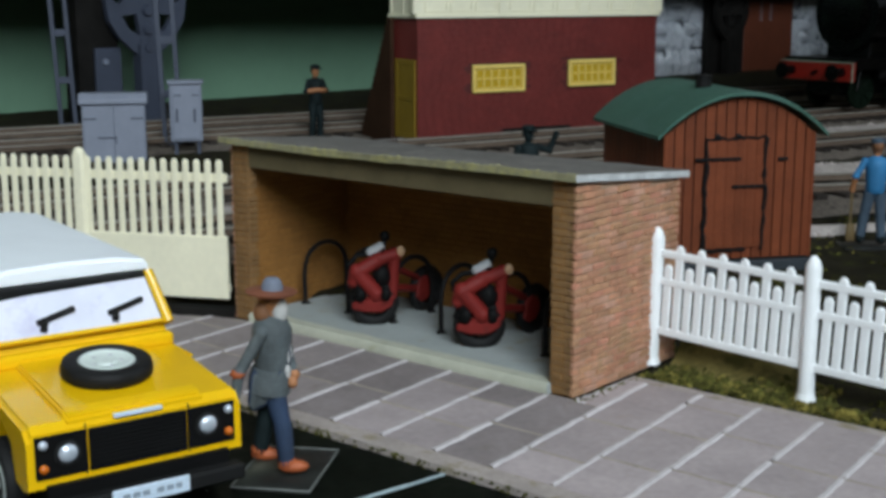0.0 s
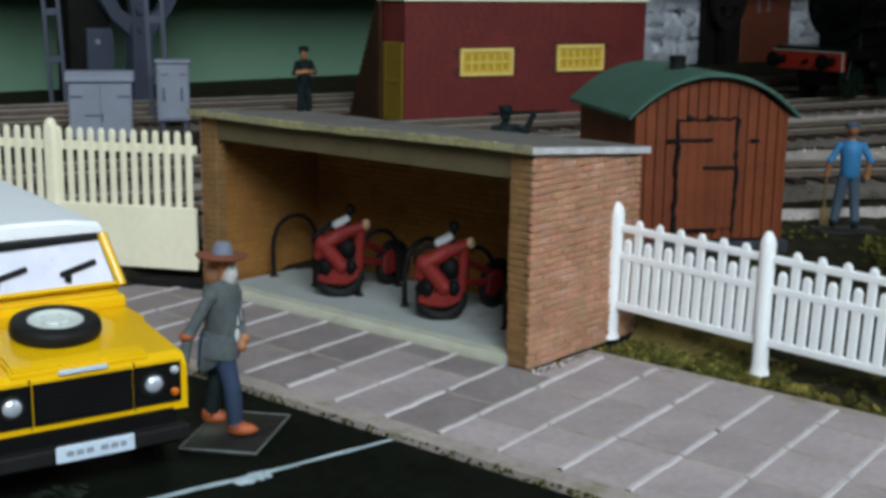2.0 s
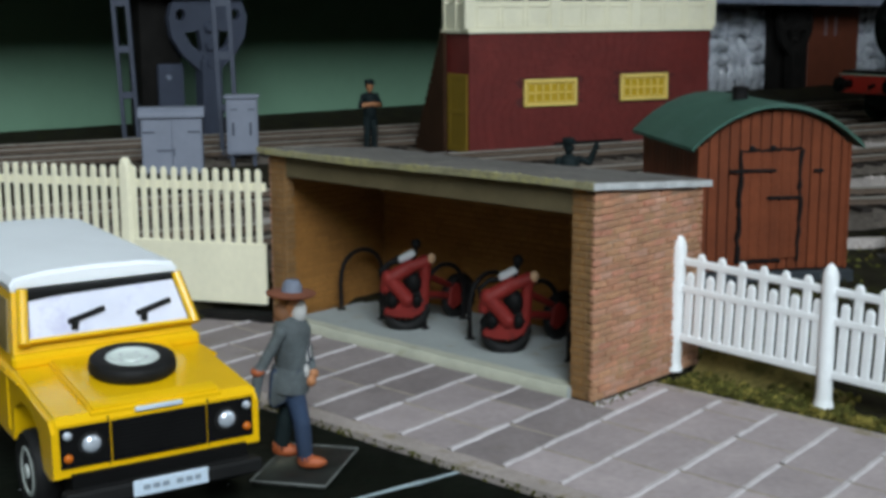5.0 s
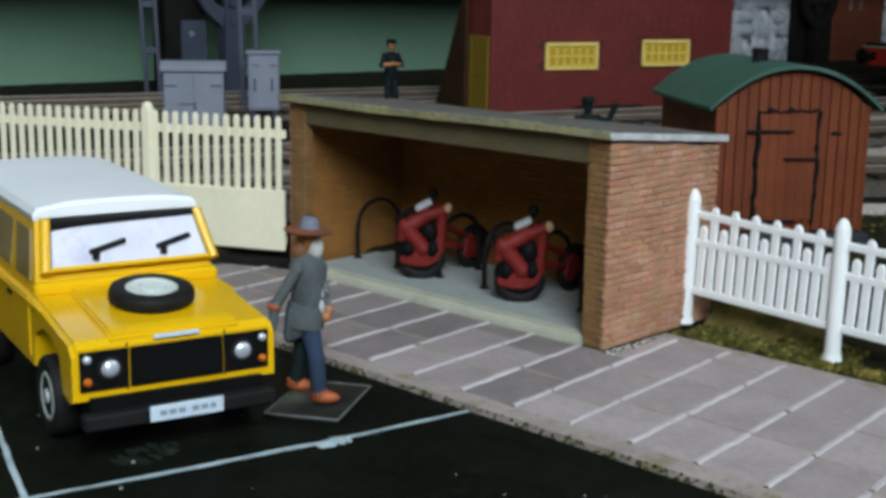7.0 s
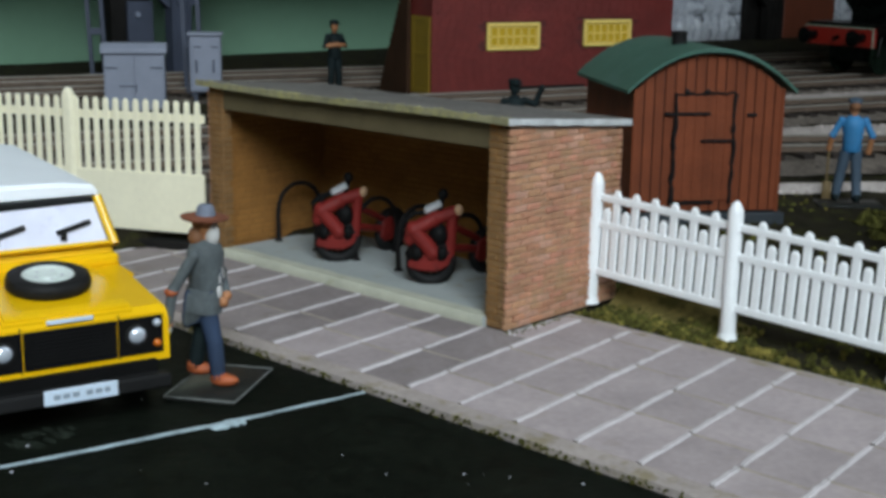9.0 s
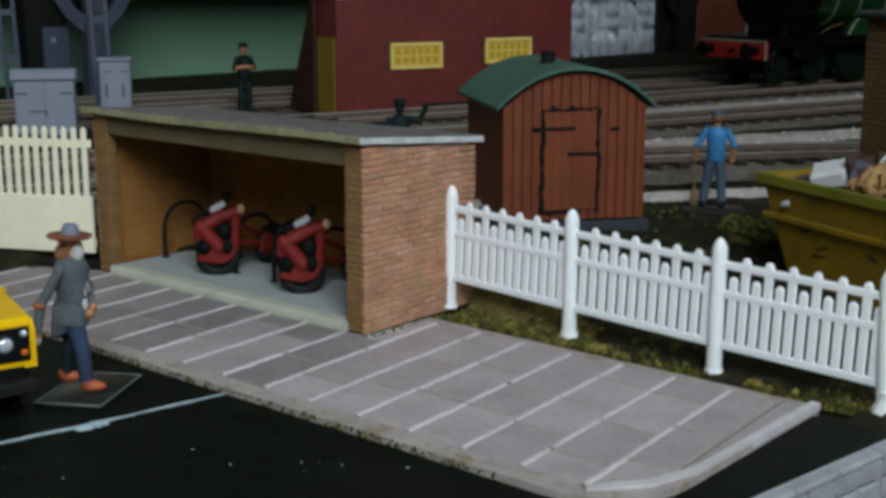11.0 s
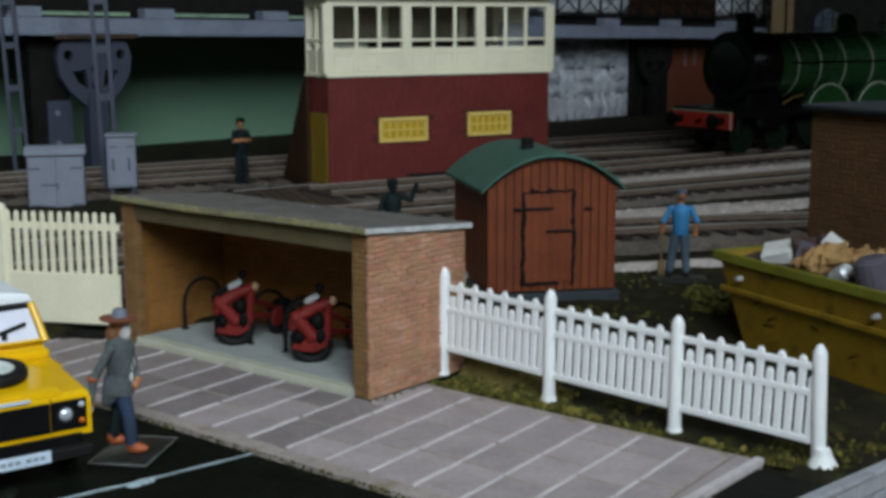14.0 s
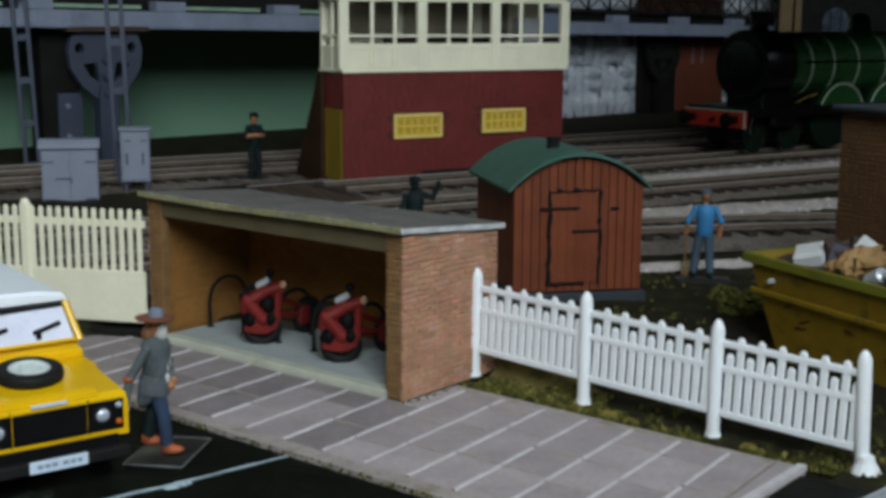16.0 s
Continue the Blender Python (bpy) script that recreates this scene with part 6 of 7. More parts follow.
# ---- signal box ----
def signal_box():
    L, D, HB, HT = 7.40, 1.45, 3.0, 5.22
    t = thing("signal_box", "signal box of maroon brick with cream windows above", "signal box", at=(-13.98, 13.48, 0.50), rz=69.5)
    part("lower_core", box(0.01, L - 0.01, 0.012, D, -0.25, HB), MAT["maroonj"], t, "maroon lower storey")
    rng = random.Random(8)
    pitch = 0.085
    wins = ((1.56, 3.10, 1.14, 1.80), (4.50, 5.98, 1.20, 1.86))

    def clear(a, b, z):
        if 2.5 < (a + b) / 2 < 4.6 and z < 0.165:
            return False
        return not any(b > w0 - 0.02 and a < w1 + 0.02 and z + pitch > z0 - 0.02 and z < z1 + 0.02 for w0, w1, z0, z1 in wins)
    bm = brick_run(L, 0.0, int(HB / pitch), pitch, rng, depth=0.012, long=0.24, short=0.115, gap=0.012, clip=clear)
    bmesh.ops.translate(bm, vec=(0, 0.012, 0), verts=bm.verts)
    tagged(part("brickwork", bm, MAT["maroon"], t, "maroon painted brickwork"), kind="stuff")
    part("end_wall", box(-0.012, 0.01, 0.0, D, -0.2, HB), MAT["maroon"], t, "shaded maroon end wall")
    part("vent", box(2.5, 4.6, -0.004, 0.02, 0.0, 0.16), MAT["dark"], t, "black opening for point rods")
    for w0, w1, z0, z1 in wins:
        wn = part("locking_room_window", box(w0, w1, -0.035, 0.005, z0, z1, 0.012), MAT["winyellow"], t, "yellow blind window with glazing bars")
        cols, rows = 6, 2
        for i in range(cols):
            for j in range(rows):
                a = w0 + 0.09 + (w1 - w0 - 0.18) * i / cols + 0.02
                b = w0 + 0.09 + (w1 - w0 - 0.18) * (i + 1) / cols - 0.02
                c = z0 + 0.09 + (z1 - z0 - 0.18) * j / rows + 0.02
                e = z0 + 0.09 + (z1 - z0 - 0.18) * (j + 1) / rows - 0.02
                bm = bmesh.new()
                for q in ((a - 0.02, a, c, e), (b, b + 0.02, c, e), (a, b, c - 0.02, c), (a, b, e, e + 0.02)):
                    bx(bm, q[0], q[1], -0.062, -0.03, q[2], q[3], 0.004)
                part("glazing_bar", bm, MAT["winpale"], wn)
        for q in ((w0 - 0.02, w1 + 0.02, z1 - 0.07, z1 + 0.02), (w0 - 0.02, w1 + 0.02, z0 - 0.02, z0 + 0.07), (w0 - 0.02, w0 + 0.06, z0, z1), (w1 - 0.06, w1 + 0.02, z0, z1)):
            part("frame", box(q[0], q[1], -0.075, 0.0, q[2], q[3], 0.01), MAT["winpale"], wn)
    # end door
    dr = part("door", box(-0.05, -0.012, 0.08, 1.15, 0.0, 1.98, 0.012), MAT["doorolive"], t, "shaded ochre end door")
    for a, b, c, e in ((0.08, 0.24, 0, 1.98), (0.99, 1.15, 0, 1.98), (0.24, 0.99, 0, 0.14), (0.24, 0.99, 0.95, 1.07), (0.24, 0.99, 1.84, 1.98)):
        part("stile", box(-0.065, -0.05, a, b, c, e, 0.006), MAT["doorolive"], dr)
    # upper storey: cream frame open to a dim room
    C = MAT["cream"]
    part("sill_band", box(-0.07, L + 0.07, -0.07, D + 0.05, HB, HB + 0.10, 0.012), C, t, "cream sill band")
    part("lower_panel", box(-0.02, L + 0.02, -0.02, 0.05, HB + 0.10, HB + 0.74), C, t, "cream panelled dado")
    part("lower_panel", box(-0.02, 0.05, 0.05, D, HB + 0.10, HB + 0.74), C, t, "cream panelled dado")
    part("lower_panel", box(L - 0.05, L + 0.02, 0.05, D, HB + 0.10, HB + 0.74), C, t, "cream panelled dado")
    part("head_band", box(-0.04, L + 0.04, -0.04, D + 0.04, HT - 0.26, HT, 0.01), C, t, "cream head band below the eaves")
    part("back_wall", box(0.0, L, D - 0.08, D, HB, HT), MAT["cream"], t, "cream rear wall")
    part("inner_floor", box(0.05, L - 0.05, 0.05, D - 0.08, HB, HB + 0.12), MAT["rust"], t, "red-brown floor inside")
    bays = 3
    bw = L / bays
    for k in range(bays + 1):
        x = k * bw
        part("window_post", box(x - 0.15, x + 0.15, -0.05, 0.10, HB + 0.10, HT - 0.2, 0.012), C, t)
    zs = ((HB + 0.74, HB + 0.80), (HB + 0.98, HB + 1.05), (HT - 0.30, HT - 0.25))
    for k in range(bays):
        a, b = k * bw + 0.15, (k + 1) * bw - 0.15
        wn = part("window_sash", box(a, b, -0.03, 0.05, zs[0][0] - 0.02, zs[0][1], 0.008), C, t, "cream window sash")
        part("rail", box(a, b, -0.03, 0.05, zs[1][0], zs[1][1], 0.008), C, wn)
        for i in range(1, 3):
            x = a + (b - a) * i / 3
            part("mullion", box(x - 0.055, x + 0.055, -0.03, 0.05, zs[0][1], HT - 0.25, 0.008), C, wn)
        for i in range(3):
            x0, x1 = a + (b - a) * i / 3, a + (b - a) * (i + 1) / 3
            part("pane", box(x0 + 0.04, x1 - 0.04, 0.0, 0.008, zs[0][1] - 0.01, HT - 0.24), MAT["glass"], wn, "dusky pane")
            # raised border of each dado panel
            bm = bmesh.new()
            for q in ((x0 + 0.03, x1 - 0.03, HB + 0.14, HB + 0.20), (x0 + 0.03, x1 - 0.03, HB + 0.64, HB + 0.70), (x0 + 0.03, x0 + 0.09, HB + 0.20, HB + 0.64), (x1 - 0.09, x1 - 0.03, HB + 0.20, HB + 0.64)):
                bx(bm, q[0], q[1], -0.045, -0.015, q[2], q[3], 0.006)
            part("panel_moulding", bm, C, wn)
    for y0, y1 in ((0.10, 0.72), (0.76, D - 0.05)):
        part("end_rail", box(-0.03, 0.04, y0, y1, HB + 0.98, HB + 1.05), C, t)
    for y in (0.70, D - 0.10):
        part("end_post", box(-0.04, 0.06, y, y + 0.10, HB + 0.10, HT - 0.2, 0.01), C, t)
    # things dimly seen inside, then the roof
    part("lever_frame", box(1.6, 5.6, 0.55, 0.75, HB + 0.12, HB + 0.95, 0.03), MAT["browndark"], t, "dark lever frame inside")
    part("locker", box(6.3, 7.0, 0.7, 1.2, HB + 0.12, HB + 1.5, 0.03), MAT["f_pale"], t, "pale locker inside")
    part("blind", box(2.6, 5.0, D - 0.14, D - 0.09, HB + 0.9, HT - 0.1), MAT["boxglass"], t, "dark rear window inside")
    part("blind", box(0.4, 2.3, D - 0.14, D - 0.09, HB + 0.9, HT - 0.1), MAT["boxglass"], t, "dark rear window inside")
    part("blind", box(5.3, 6.2, D - 0.14, D - 0.09, HB + 0.9, HT - 0.1), MAT["boxglass"], t, "dark rear window inside")
    part("gutter", box(-0.25, L + 0.25, -0.30, -0.20, HT - 0.02, HT + 0.08, 0.02), MAT["iron"], t, "black gutter")
    bm = bmesh.new()
    prism(bm, [(-0.28, HT), (-0.28, HT + 0.06), (D / 2, HT + 0.75), (D + 0.28, HT + 0.06), (D + 0.28, HT)], -0.3, L + 0.3, "x")
    part("roof", bm, MAT["f_slate"], t, "dark slate roof")
    # outside stair on the end wall, seen edge on
    bm = bmesh.new()
    steps = 16
    run = 2.6
    prof = [(run, -0.2)]
    for k in range(steps):
        prof.append((run - run * k / steps * 0.62, HB * k / steps))
        prof.append((run - run * k / steps * 0.62, HB * (k + 1) / steps))
    prof += [(run * 0.38 - 0.1, HB), (run * 0.38 - 0.1, -0.2)]
    prism(bm, prof, -0.16, -0.06, "x")
    st = part("stair", bm, MAT["browndark"], t, "dark maroon outside stair")
    st.matrix_local = pose(0, 0.30 * S, 0)


signal_box()


# ---- trackside cabinets ----
def cabinet_large():
    t = thing("trackside_cabinet", "pale grey two-door trackside cabinet", "cabinet", at=(-18.12, 6.52, 0.12), rz=52)
    part("body", box(0, 1.42, 0, 0.62, 0, 1.52, 0.02), MAT["cabin"], t)
    bm = bmesh.new()
    prism(bm, [(-0.07, 1.50), (-0.07, 1.60), (0.10, 1.74), (0.56, 1.74), (0.68, 1.60), (0.68, 1.50)], -0.06, 1.48, "x", bevel=0.015)
    part("cap", bm, MAT["cabin"], t, "overhanging sloped grey cap")
    part("shadow_gap", box(-0.01, 1.43, -0.02, 0.0, 1.475, 1.50), MAT["steel"], t)
    for a, b in ((0.04, 0.70), (0.72, 1.38)):
        d = part("door", box(a, b, -0.03, 0.0, 0.06, 1.46, 0.01), MAT["cabin"], t)
        h0 = a + 0.0 if a < 0.5 else b - 0.28
        for z in (0.18, 1.15):
            part("hinge", box(h0, h0 + 0.28, -0.045, -0.03, z, z + 0.035), MAT["steel"], d)
    part("handle", box(0.36, 0.72, -0.05, -0.03, 0.72, 0.75), MAT["steel"], t, "thin dark latch bar")
    part("handle", box(0.74, 0.77, -0.06, -0.03, 0.60, 0.78), MAT["steel"], t, "thin dark latch bar")


def cabinet_small():
    t = thing("trackside_cabinet", "small pale grey cabinet on a steel stand", "cabinet", at=(-17.72, 8.72, 0.20), rz=50)
    part("body", box(0, 0.76, 0, 0.55, 0.40, 1.78, 0.02), MAT["cabin"], t)
    part("side", box(-0.012, 0.0, 0.0, 0.55, 0.42, 1.76), MAT["steel"], t)
    part("cap", box(-0.05, 0.81, -0.06, 0.60, 1.78, 1.86, 0.02), MAT["cabin"], t, "flat grey cap")
    d = part("door", box(0.07, 0.71, -0.03, 0.0, 0.46, 1.70, 0.012), MAT["cabin"], t)
    for x in (0.14, 0.56):
        part("handle", box(x, x + 0.05, -0.06, -0.03, 0.88, 1.20, 0.01), MAT["steel"], d)
        part("louvre", box(x - 0.03, x + 0.14, -0.04, -0.03, 1.50, 1.53), MAT["steel"], d)
    for x in (0.08, 0.62):
        part("leg", box(x, x + 0.08, 0.1, 0.18, -0.05, 0.40), MAT["steel"], t)
        part("leg", box(x, x + 0.08, 0.4, 0.48, -0.05, 0.40), MAT["steel"], t)


cabinet_large()
cabinet_small()


# ---- barrow crossing ----
def crossing():
    t = thing("board_crossing", "dark brown boarded crossing with pale worn edges", "boarding")
    a, b, c = Vector((-15.2, 10.95, 0)), Vector((-14.6, 13.6, 0)), Vector((-10.7, 11.15, 0))
    e = a + (c - b)
    n = 9
    for k in range(n):
        u0, u1 = k / n + 0.006, (k + 1) / n - 0.006
        q = [a.lerp(b, u0), a.lerp(b, u1), e.lerp(c, u1), e.lerp(c, u0)]
        bm = bmesh.new()
        va = [bm.verts.new((p.x, p.y, height(p.x, p.y) - 0.05)) for p in q]
        vb = [bm.verts.new((p.x, p.y, height(p.x, p.y) + 0.16)) for p in q]
        bm.faces.new(vb)
        for i in range(4):
            bm.faces.new((va[i], va[(i + 1) % 4], vb[(i + 1) % 4], vb[i]))
        bmesh.ops.recalc_face_normals(bm, faces=bm.faces)
        part("board", bm, MAT["wood"], t)
    for p, q in ((a, b), (b, c)):
        bm = bmesh.new()
        rod(bm, (p.x, p.y, height(p.x, p.y) + 0.16), (q.x, q.y, height(q.x, q.y) + 0.16), 0.03, seg=6)
        part("edge_strip", bm, MAT["paleedge"], t, "pale worn edge strip")


crossing()


# ---- rubbish skip ----
def skip():
    t = thing("skip", "battered ochre skip heaped with rubbish", "skip", at=(1.86, 6.22, -0.04), rz=-25)
    L, D, H = 4.3, 1.9, 1.42
    inset = 0.62

    def corner(x, y, z):
        k = 1 - z / H
        return (x + (inset if x < L / 2 else -inset) * k, y + (0.12 if y > 0 else 0.0) * (-k) + (0.10 * k if y <= 0 else 0), z)
    bm = bmesh.new()
    outer = [(0, 0), (L, 0), (L, D), (0, D)]
    bot = [bm.verts.new(corner(x, y, 0)) for x, y in outer]
    top = [bm.verts.new(corner(x, y, H)) for x, y in outer]
    inn = [bm.verts.new((x + (0.06 if x == 0 else -0.06), y + (0.06 if y == 0 else -0.06), H)) for x, y in outer]
    inb = [bm.verts.new((x + (0.5 if x == 0 else -0.5), y + (0.12 if y == 0 else -0.12), 0.5)) for x, y in outer]
    bm.faces.new(list(reversed(bot)))
    for i in range(4):
        j = (i + 1) % 4
        bm.faces.new((bot[i], bot[j], top[j], top[i]))
        bm.faces.new((top[i], top[j], inn[j], inn[i]))
        bm.faces.new((inn[i], inn[j], inb[j], inb[i]))
    bm.faces.new(inb)
    bmesh.ops.recalc_face_normals(bm, faces=bm.faces)
    part("tub", bm, MAT["skip"], t, "sloping ochre steel tub")
    for y in (-0.07, D):
        bm = bmesh.new()
        bx(bm, -0.08, L + 0.08, y, y + 0.07, H - 0.13, H + 0.03, 0.034, 3)
        part("rim", bm, MAT["skipgreen"], t, "green-stained rim")
        bm = bmesh.new()
        bx(bm, 0.12, L - 0.12, y + (0.015 if y < 0 else 0.0), y + 0.07, H - 0.60, H - 0.50, 0.02)
        part("rib", bm, MAT["skip"], t, "pressed side rib")
        for x in (0.62, L - 0.75):
            bm = bmesh.new()
            rod(bm, (x, y + 0.05, H - 0.33), (x, y - 0.06, H - 0.33), 0.05, 0.035, 10)
            part("lug", bm, MAT["silver"], t, "bare metal lifting lug")
    for x in (-0.09, L + 0.02):
        part("end_rim", box(x, x + 0.07, -0.04, D + 0.04, H - 0.12, H + 0.02, 0.03, 3), MAT["skipgreen"], t, "green-stained rim")
    rng = random.Random(77)
    for k in range(5):  # dents and scratches
        x, z = rng.uniform(0.8, L - 0.8), rng.uniform(0.18, 0.75)
        bm = bmesh.new()
        L2 = rng.uniform(0.14, 0.34)
        rod(bm, (x, 0.06, z), (x + L2, 0.06, z + rng.uniform(-.12, .12)), 0.016, 0.008, 5)
        ob = part("scratch", bm, MAT["browndark"], t)
        ob.location.y = (0.10 * (1 - z / H) - 0.075) * S
    # the fill and the single pieces on it
    bm = bmesh.new()
    N = 22
    g = {}
    for i in range(N + 1):
        for j in range(10):
            x, y = 0.1 + (L - 0.2) * i / N, 0.08 + (D - 0.16) * j / 9
            z = H - 0.10 + 0.16 * math.sin(math.pi * j / 9) * (0.4 + 0.6 * math.sin(math.pi * i / N)) + 0.09 * noise.noise((x * 2.4, y * 2.4, 9.0))
            g[i, j] = bm.verts.new((x, y, z))
    for i in range(N):
        for j in range(9):
            bm.faces.new((g[i, j], g[i + 1, j], g[i + 1, j + 1], g[i, j + 1]))
    part("fill", bm, MAT["j_brown"], t, "dark heaped rubble")
    return t


sk = skip()


def junk(name, label, at, size, rot, mat, round_=False):
    bm = bmesh.new()
    if round_:
        lathe(bm, [(size[0] * 0.8, 0), (size[0], size[2] * 0.1), (size[0], size[2] * 0.9), (size[0] * 0.7, size[2])], (0, 0, 0), (0, 0, 1), 16)
    else:
        bx(bm, -size[0] / 2, size[0] / 2, -size[1] / 2, size[1] / 2, 0, size[2], min(size) * 0.14)
        rng = random.Random(name + str(at))
        for v in bm.verts:
            v.co += Vector((rng.uniform(-1, 1), rng.uniform(-1, 1), rng.uniform(-1, 1))) * min(size) * 0.06
        if name in ("sack", "carton", "sand_lump"):  # torn and crumpled
            bmesh.ops.subdivide_edges(bm, edges=bm.edges, cuts=3, use_grid_fill=True)
            off = rng.uniform(0, 50)
            for v in bm.verts:
                q = v.co / max(size)
                v.co += Vector([noise.noise((q.x * 3.1 + off, q.y * 3.1, q.z * 3.1 + 7 * k)) for k in range(3)]) * max(size) * 0.34
    ob = link(name, bm, MAT[mat])
    base = pose(1.86 * S, 6.22 * S, -0.04 * S, 0, 0, -25)
    ob.matrix_world = base @ pose(at[0] * S, at[1] * S, at[2] * S, *rot)
    return tagged(ob, label, "rubbish", "rubbish in the skip")


junk("crate", "crumpled white crate lying on the skip", (0.86, 0.56, 1.32), (0.50, 0.42, 0.32), (18, -14, 35), "j_white")
junk("sack", "brown bundle of sacking in the skip", (1.30, 0.80, 1.34), (0.50, 0.46, 0.42), (8, 20, 10), "j_brown")
junk("panel_piece", "violet-grey panel leaning in the skip", (1.46, 0.50, 1.38), (0.40, 0.12, 0.36), (-20, 12, 25), "j_violet")
junk("board_scrap", "white scrap of board sticking up", (1.72, 0.72, 1.66), (0.34, 0.07, 0.24), (-35, 25, 15), "j_white")
junk("carton", "torn sandy carton in the skip", (2.02, 0.58, 1.42), (0.52, 0.40, 0.34), (15, -18, 50), "j_sand")
junk("carton", "torn sandy carton in the skip", (1.92, 0.30, 1.34), (0.26, 0.20, 0.34), (25, 10, -20), "j_sand")
junk("tin_drum", "crumpled silver tin in the skip", (2.36, 0.26, 1.36), (0.14, 0.14, 0.32), (20, 55, 30), "silver", True)
junk("sand_lump", "sandy lump of rubble in the skip", (2.60, 0.70, 1.46), (0.60, 0.26, 0.24), (10, -24, -15), "j_sand")
junk("sand_lump", "sandy lump of rubble in the skip", (2.22, 0.95, 1.44), (0.50, 0.30, 0.26), (-10, 20, 25), "j_sand")
junk("oil_drum", "dull violet-grey drum in the skip", (3.12, 0.40, 1.22), (0.27, 0.27, 0.60), (12, -8, 0), "j_violet", True)
junk("sack", "brown bundle of sacking in the skip", (2.80, 1.10, 1.40), (0.50, 0.45, 0.40), (5, -15, 40), "j_brown")
junk("scrap_plate", "dark flat scrap lying on the fill", (1.15, 1.15, 1.48), (0.6, 0.4, 0.08), (8, 14, 20), "j_violet")
junk("sand_lump", "sandy lump of rubble in the skip", (0.45, 0.95, 1.32), (0.36, 0.28, 0.18), (10, 5, 15), "j_sand")
junk("sand_lump", "sandy lump of rubble in the skip", (1.66, 0.22, 1.36), (0.26, 0.22, 0.16), (10, 25, 65), "j_sand")


# ---- flat-roofed brick building ----
def brick_building():
    t = thing("brick_building", "umber brick building with a flat dark roof", "building", at=(2.02, 9.2, -0.02), rz=-25)
    L, D, H = 4.9, 2.6, 3.55
    part("core", box(0.02, L, 0.02, D, -0.1, H), MAT["joint_dark"], t, "mortar core")
    rng = random.Random(14)
    pitch = 0.085
    bm = brick_run(L, 0.0, int(H / pitch), pitch, rng, depth=0.016)
    bmesh.ops.translate(bm, vec=(0, 0.02, 0), verts=bm.verts)
    tagged(part("brickwork", bm, MAT["bricks_dark"], t, "umber brickwork"), kind="stuff")
    bm = brick_run(D, 0.0, int(H / pitch), pitch, rng, depth=0.016)
    bmesh.ops.transform(bm, matrix=pose(0.02, D, 0, 0, 0, -90), verts=bm.verts)
    tagged(part("brickwork", bm, MAT["bricks_dark"], t, "umber brickwork"), kind="stuff")
    part("roof", box(-0.13, L + 0.13, -0.13, D + 0.13, H, H + 0.07, 0.02), MAT["slate"], t, "dark slate-grey roof slab")
    part("coping", box(-0.14, L + 0.14, -0.14, D + 0.14, H - 0.05, H, 0.01), MAT["dark"], t, "dark eaves board")


brick_building()


def dark_timbers():
    for r, s, L, rz in ((15.5, 5.05, 2.6, 58), (17.4, 6.0, 1.6, 60)):
        x, y = rs(r, s)
        t = thing("timber_baulk", "black timber baulk lying beside the track", "timber", at=(x, y, height(x, y) - 0.02), rz=rz, group="loose timbers")
        part("baulk", box(0, L, -0.12, 0.12, 0, 0.20, 0.02), MAT["dark"], t)


dark_timbers()

# ---- backboard, viaduct and station ----
WALL = pose(-27.6, 9.2, 0, 0, 0, -6.5)  # local y runs along the board, local x away from it


def at_wall(ob):
    m = WALL.copy()
    m.translation = m.translation * S
    ob.matrix_world = m
    return ob


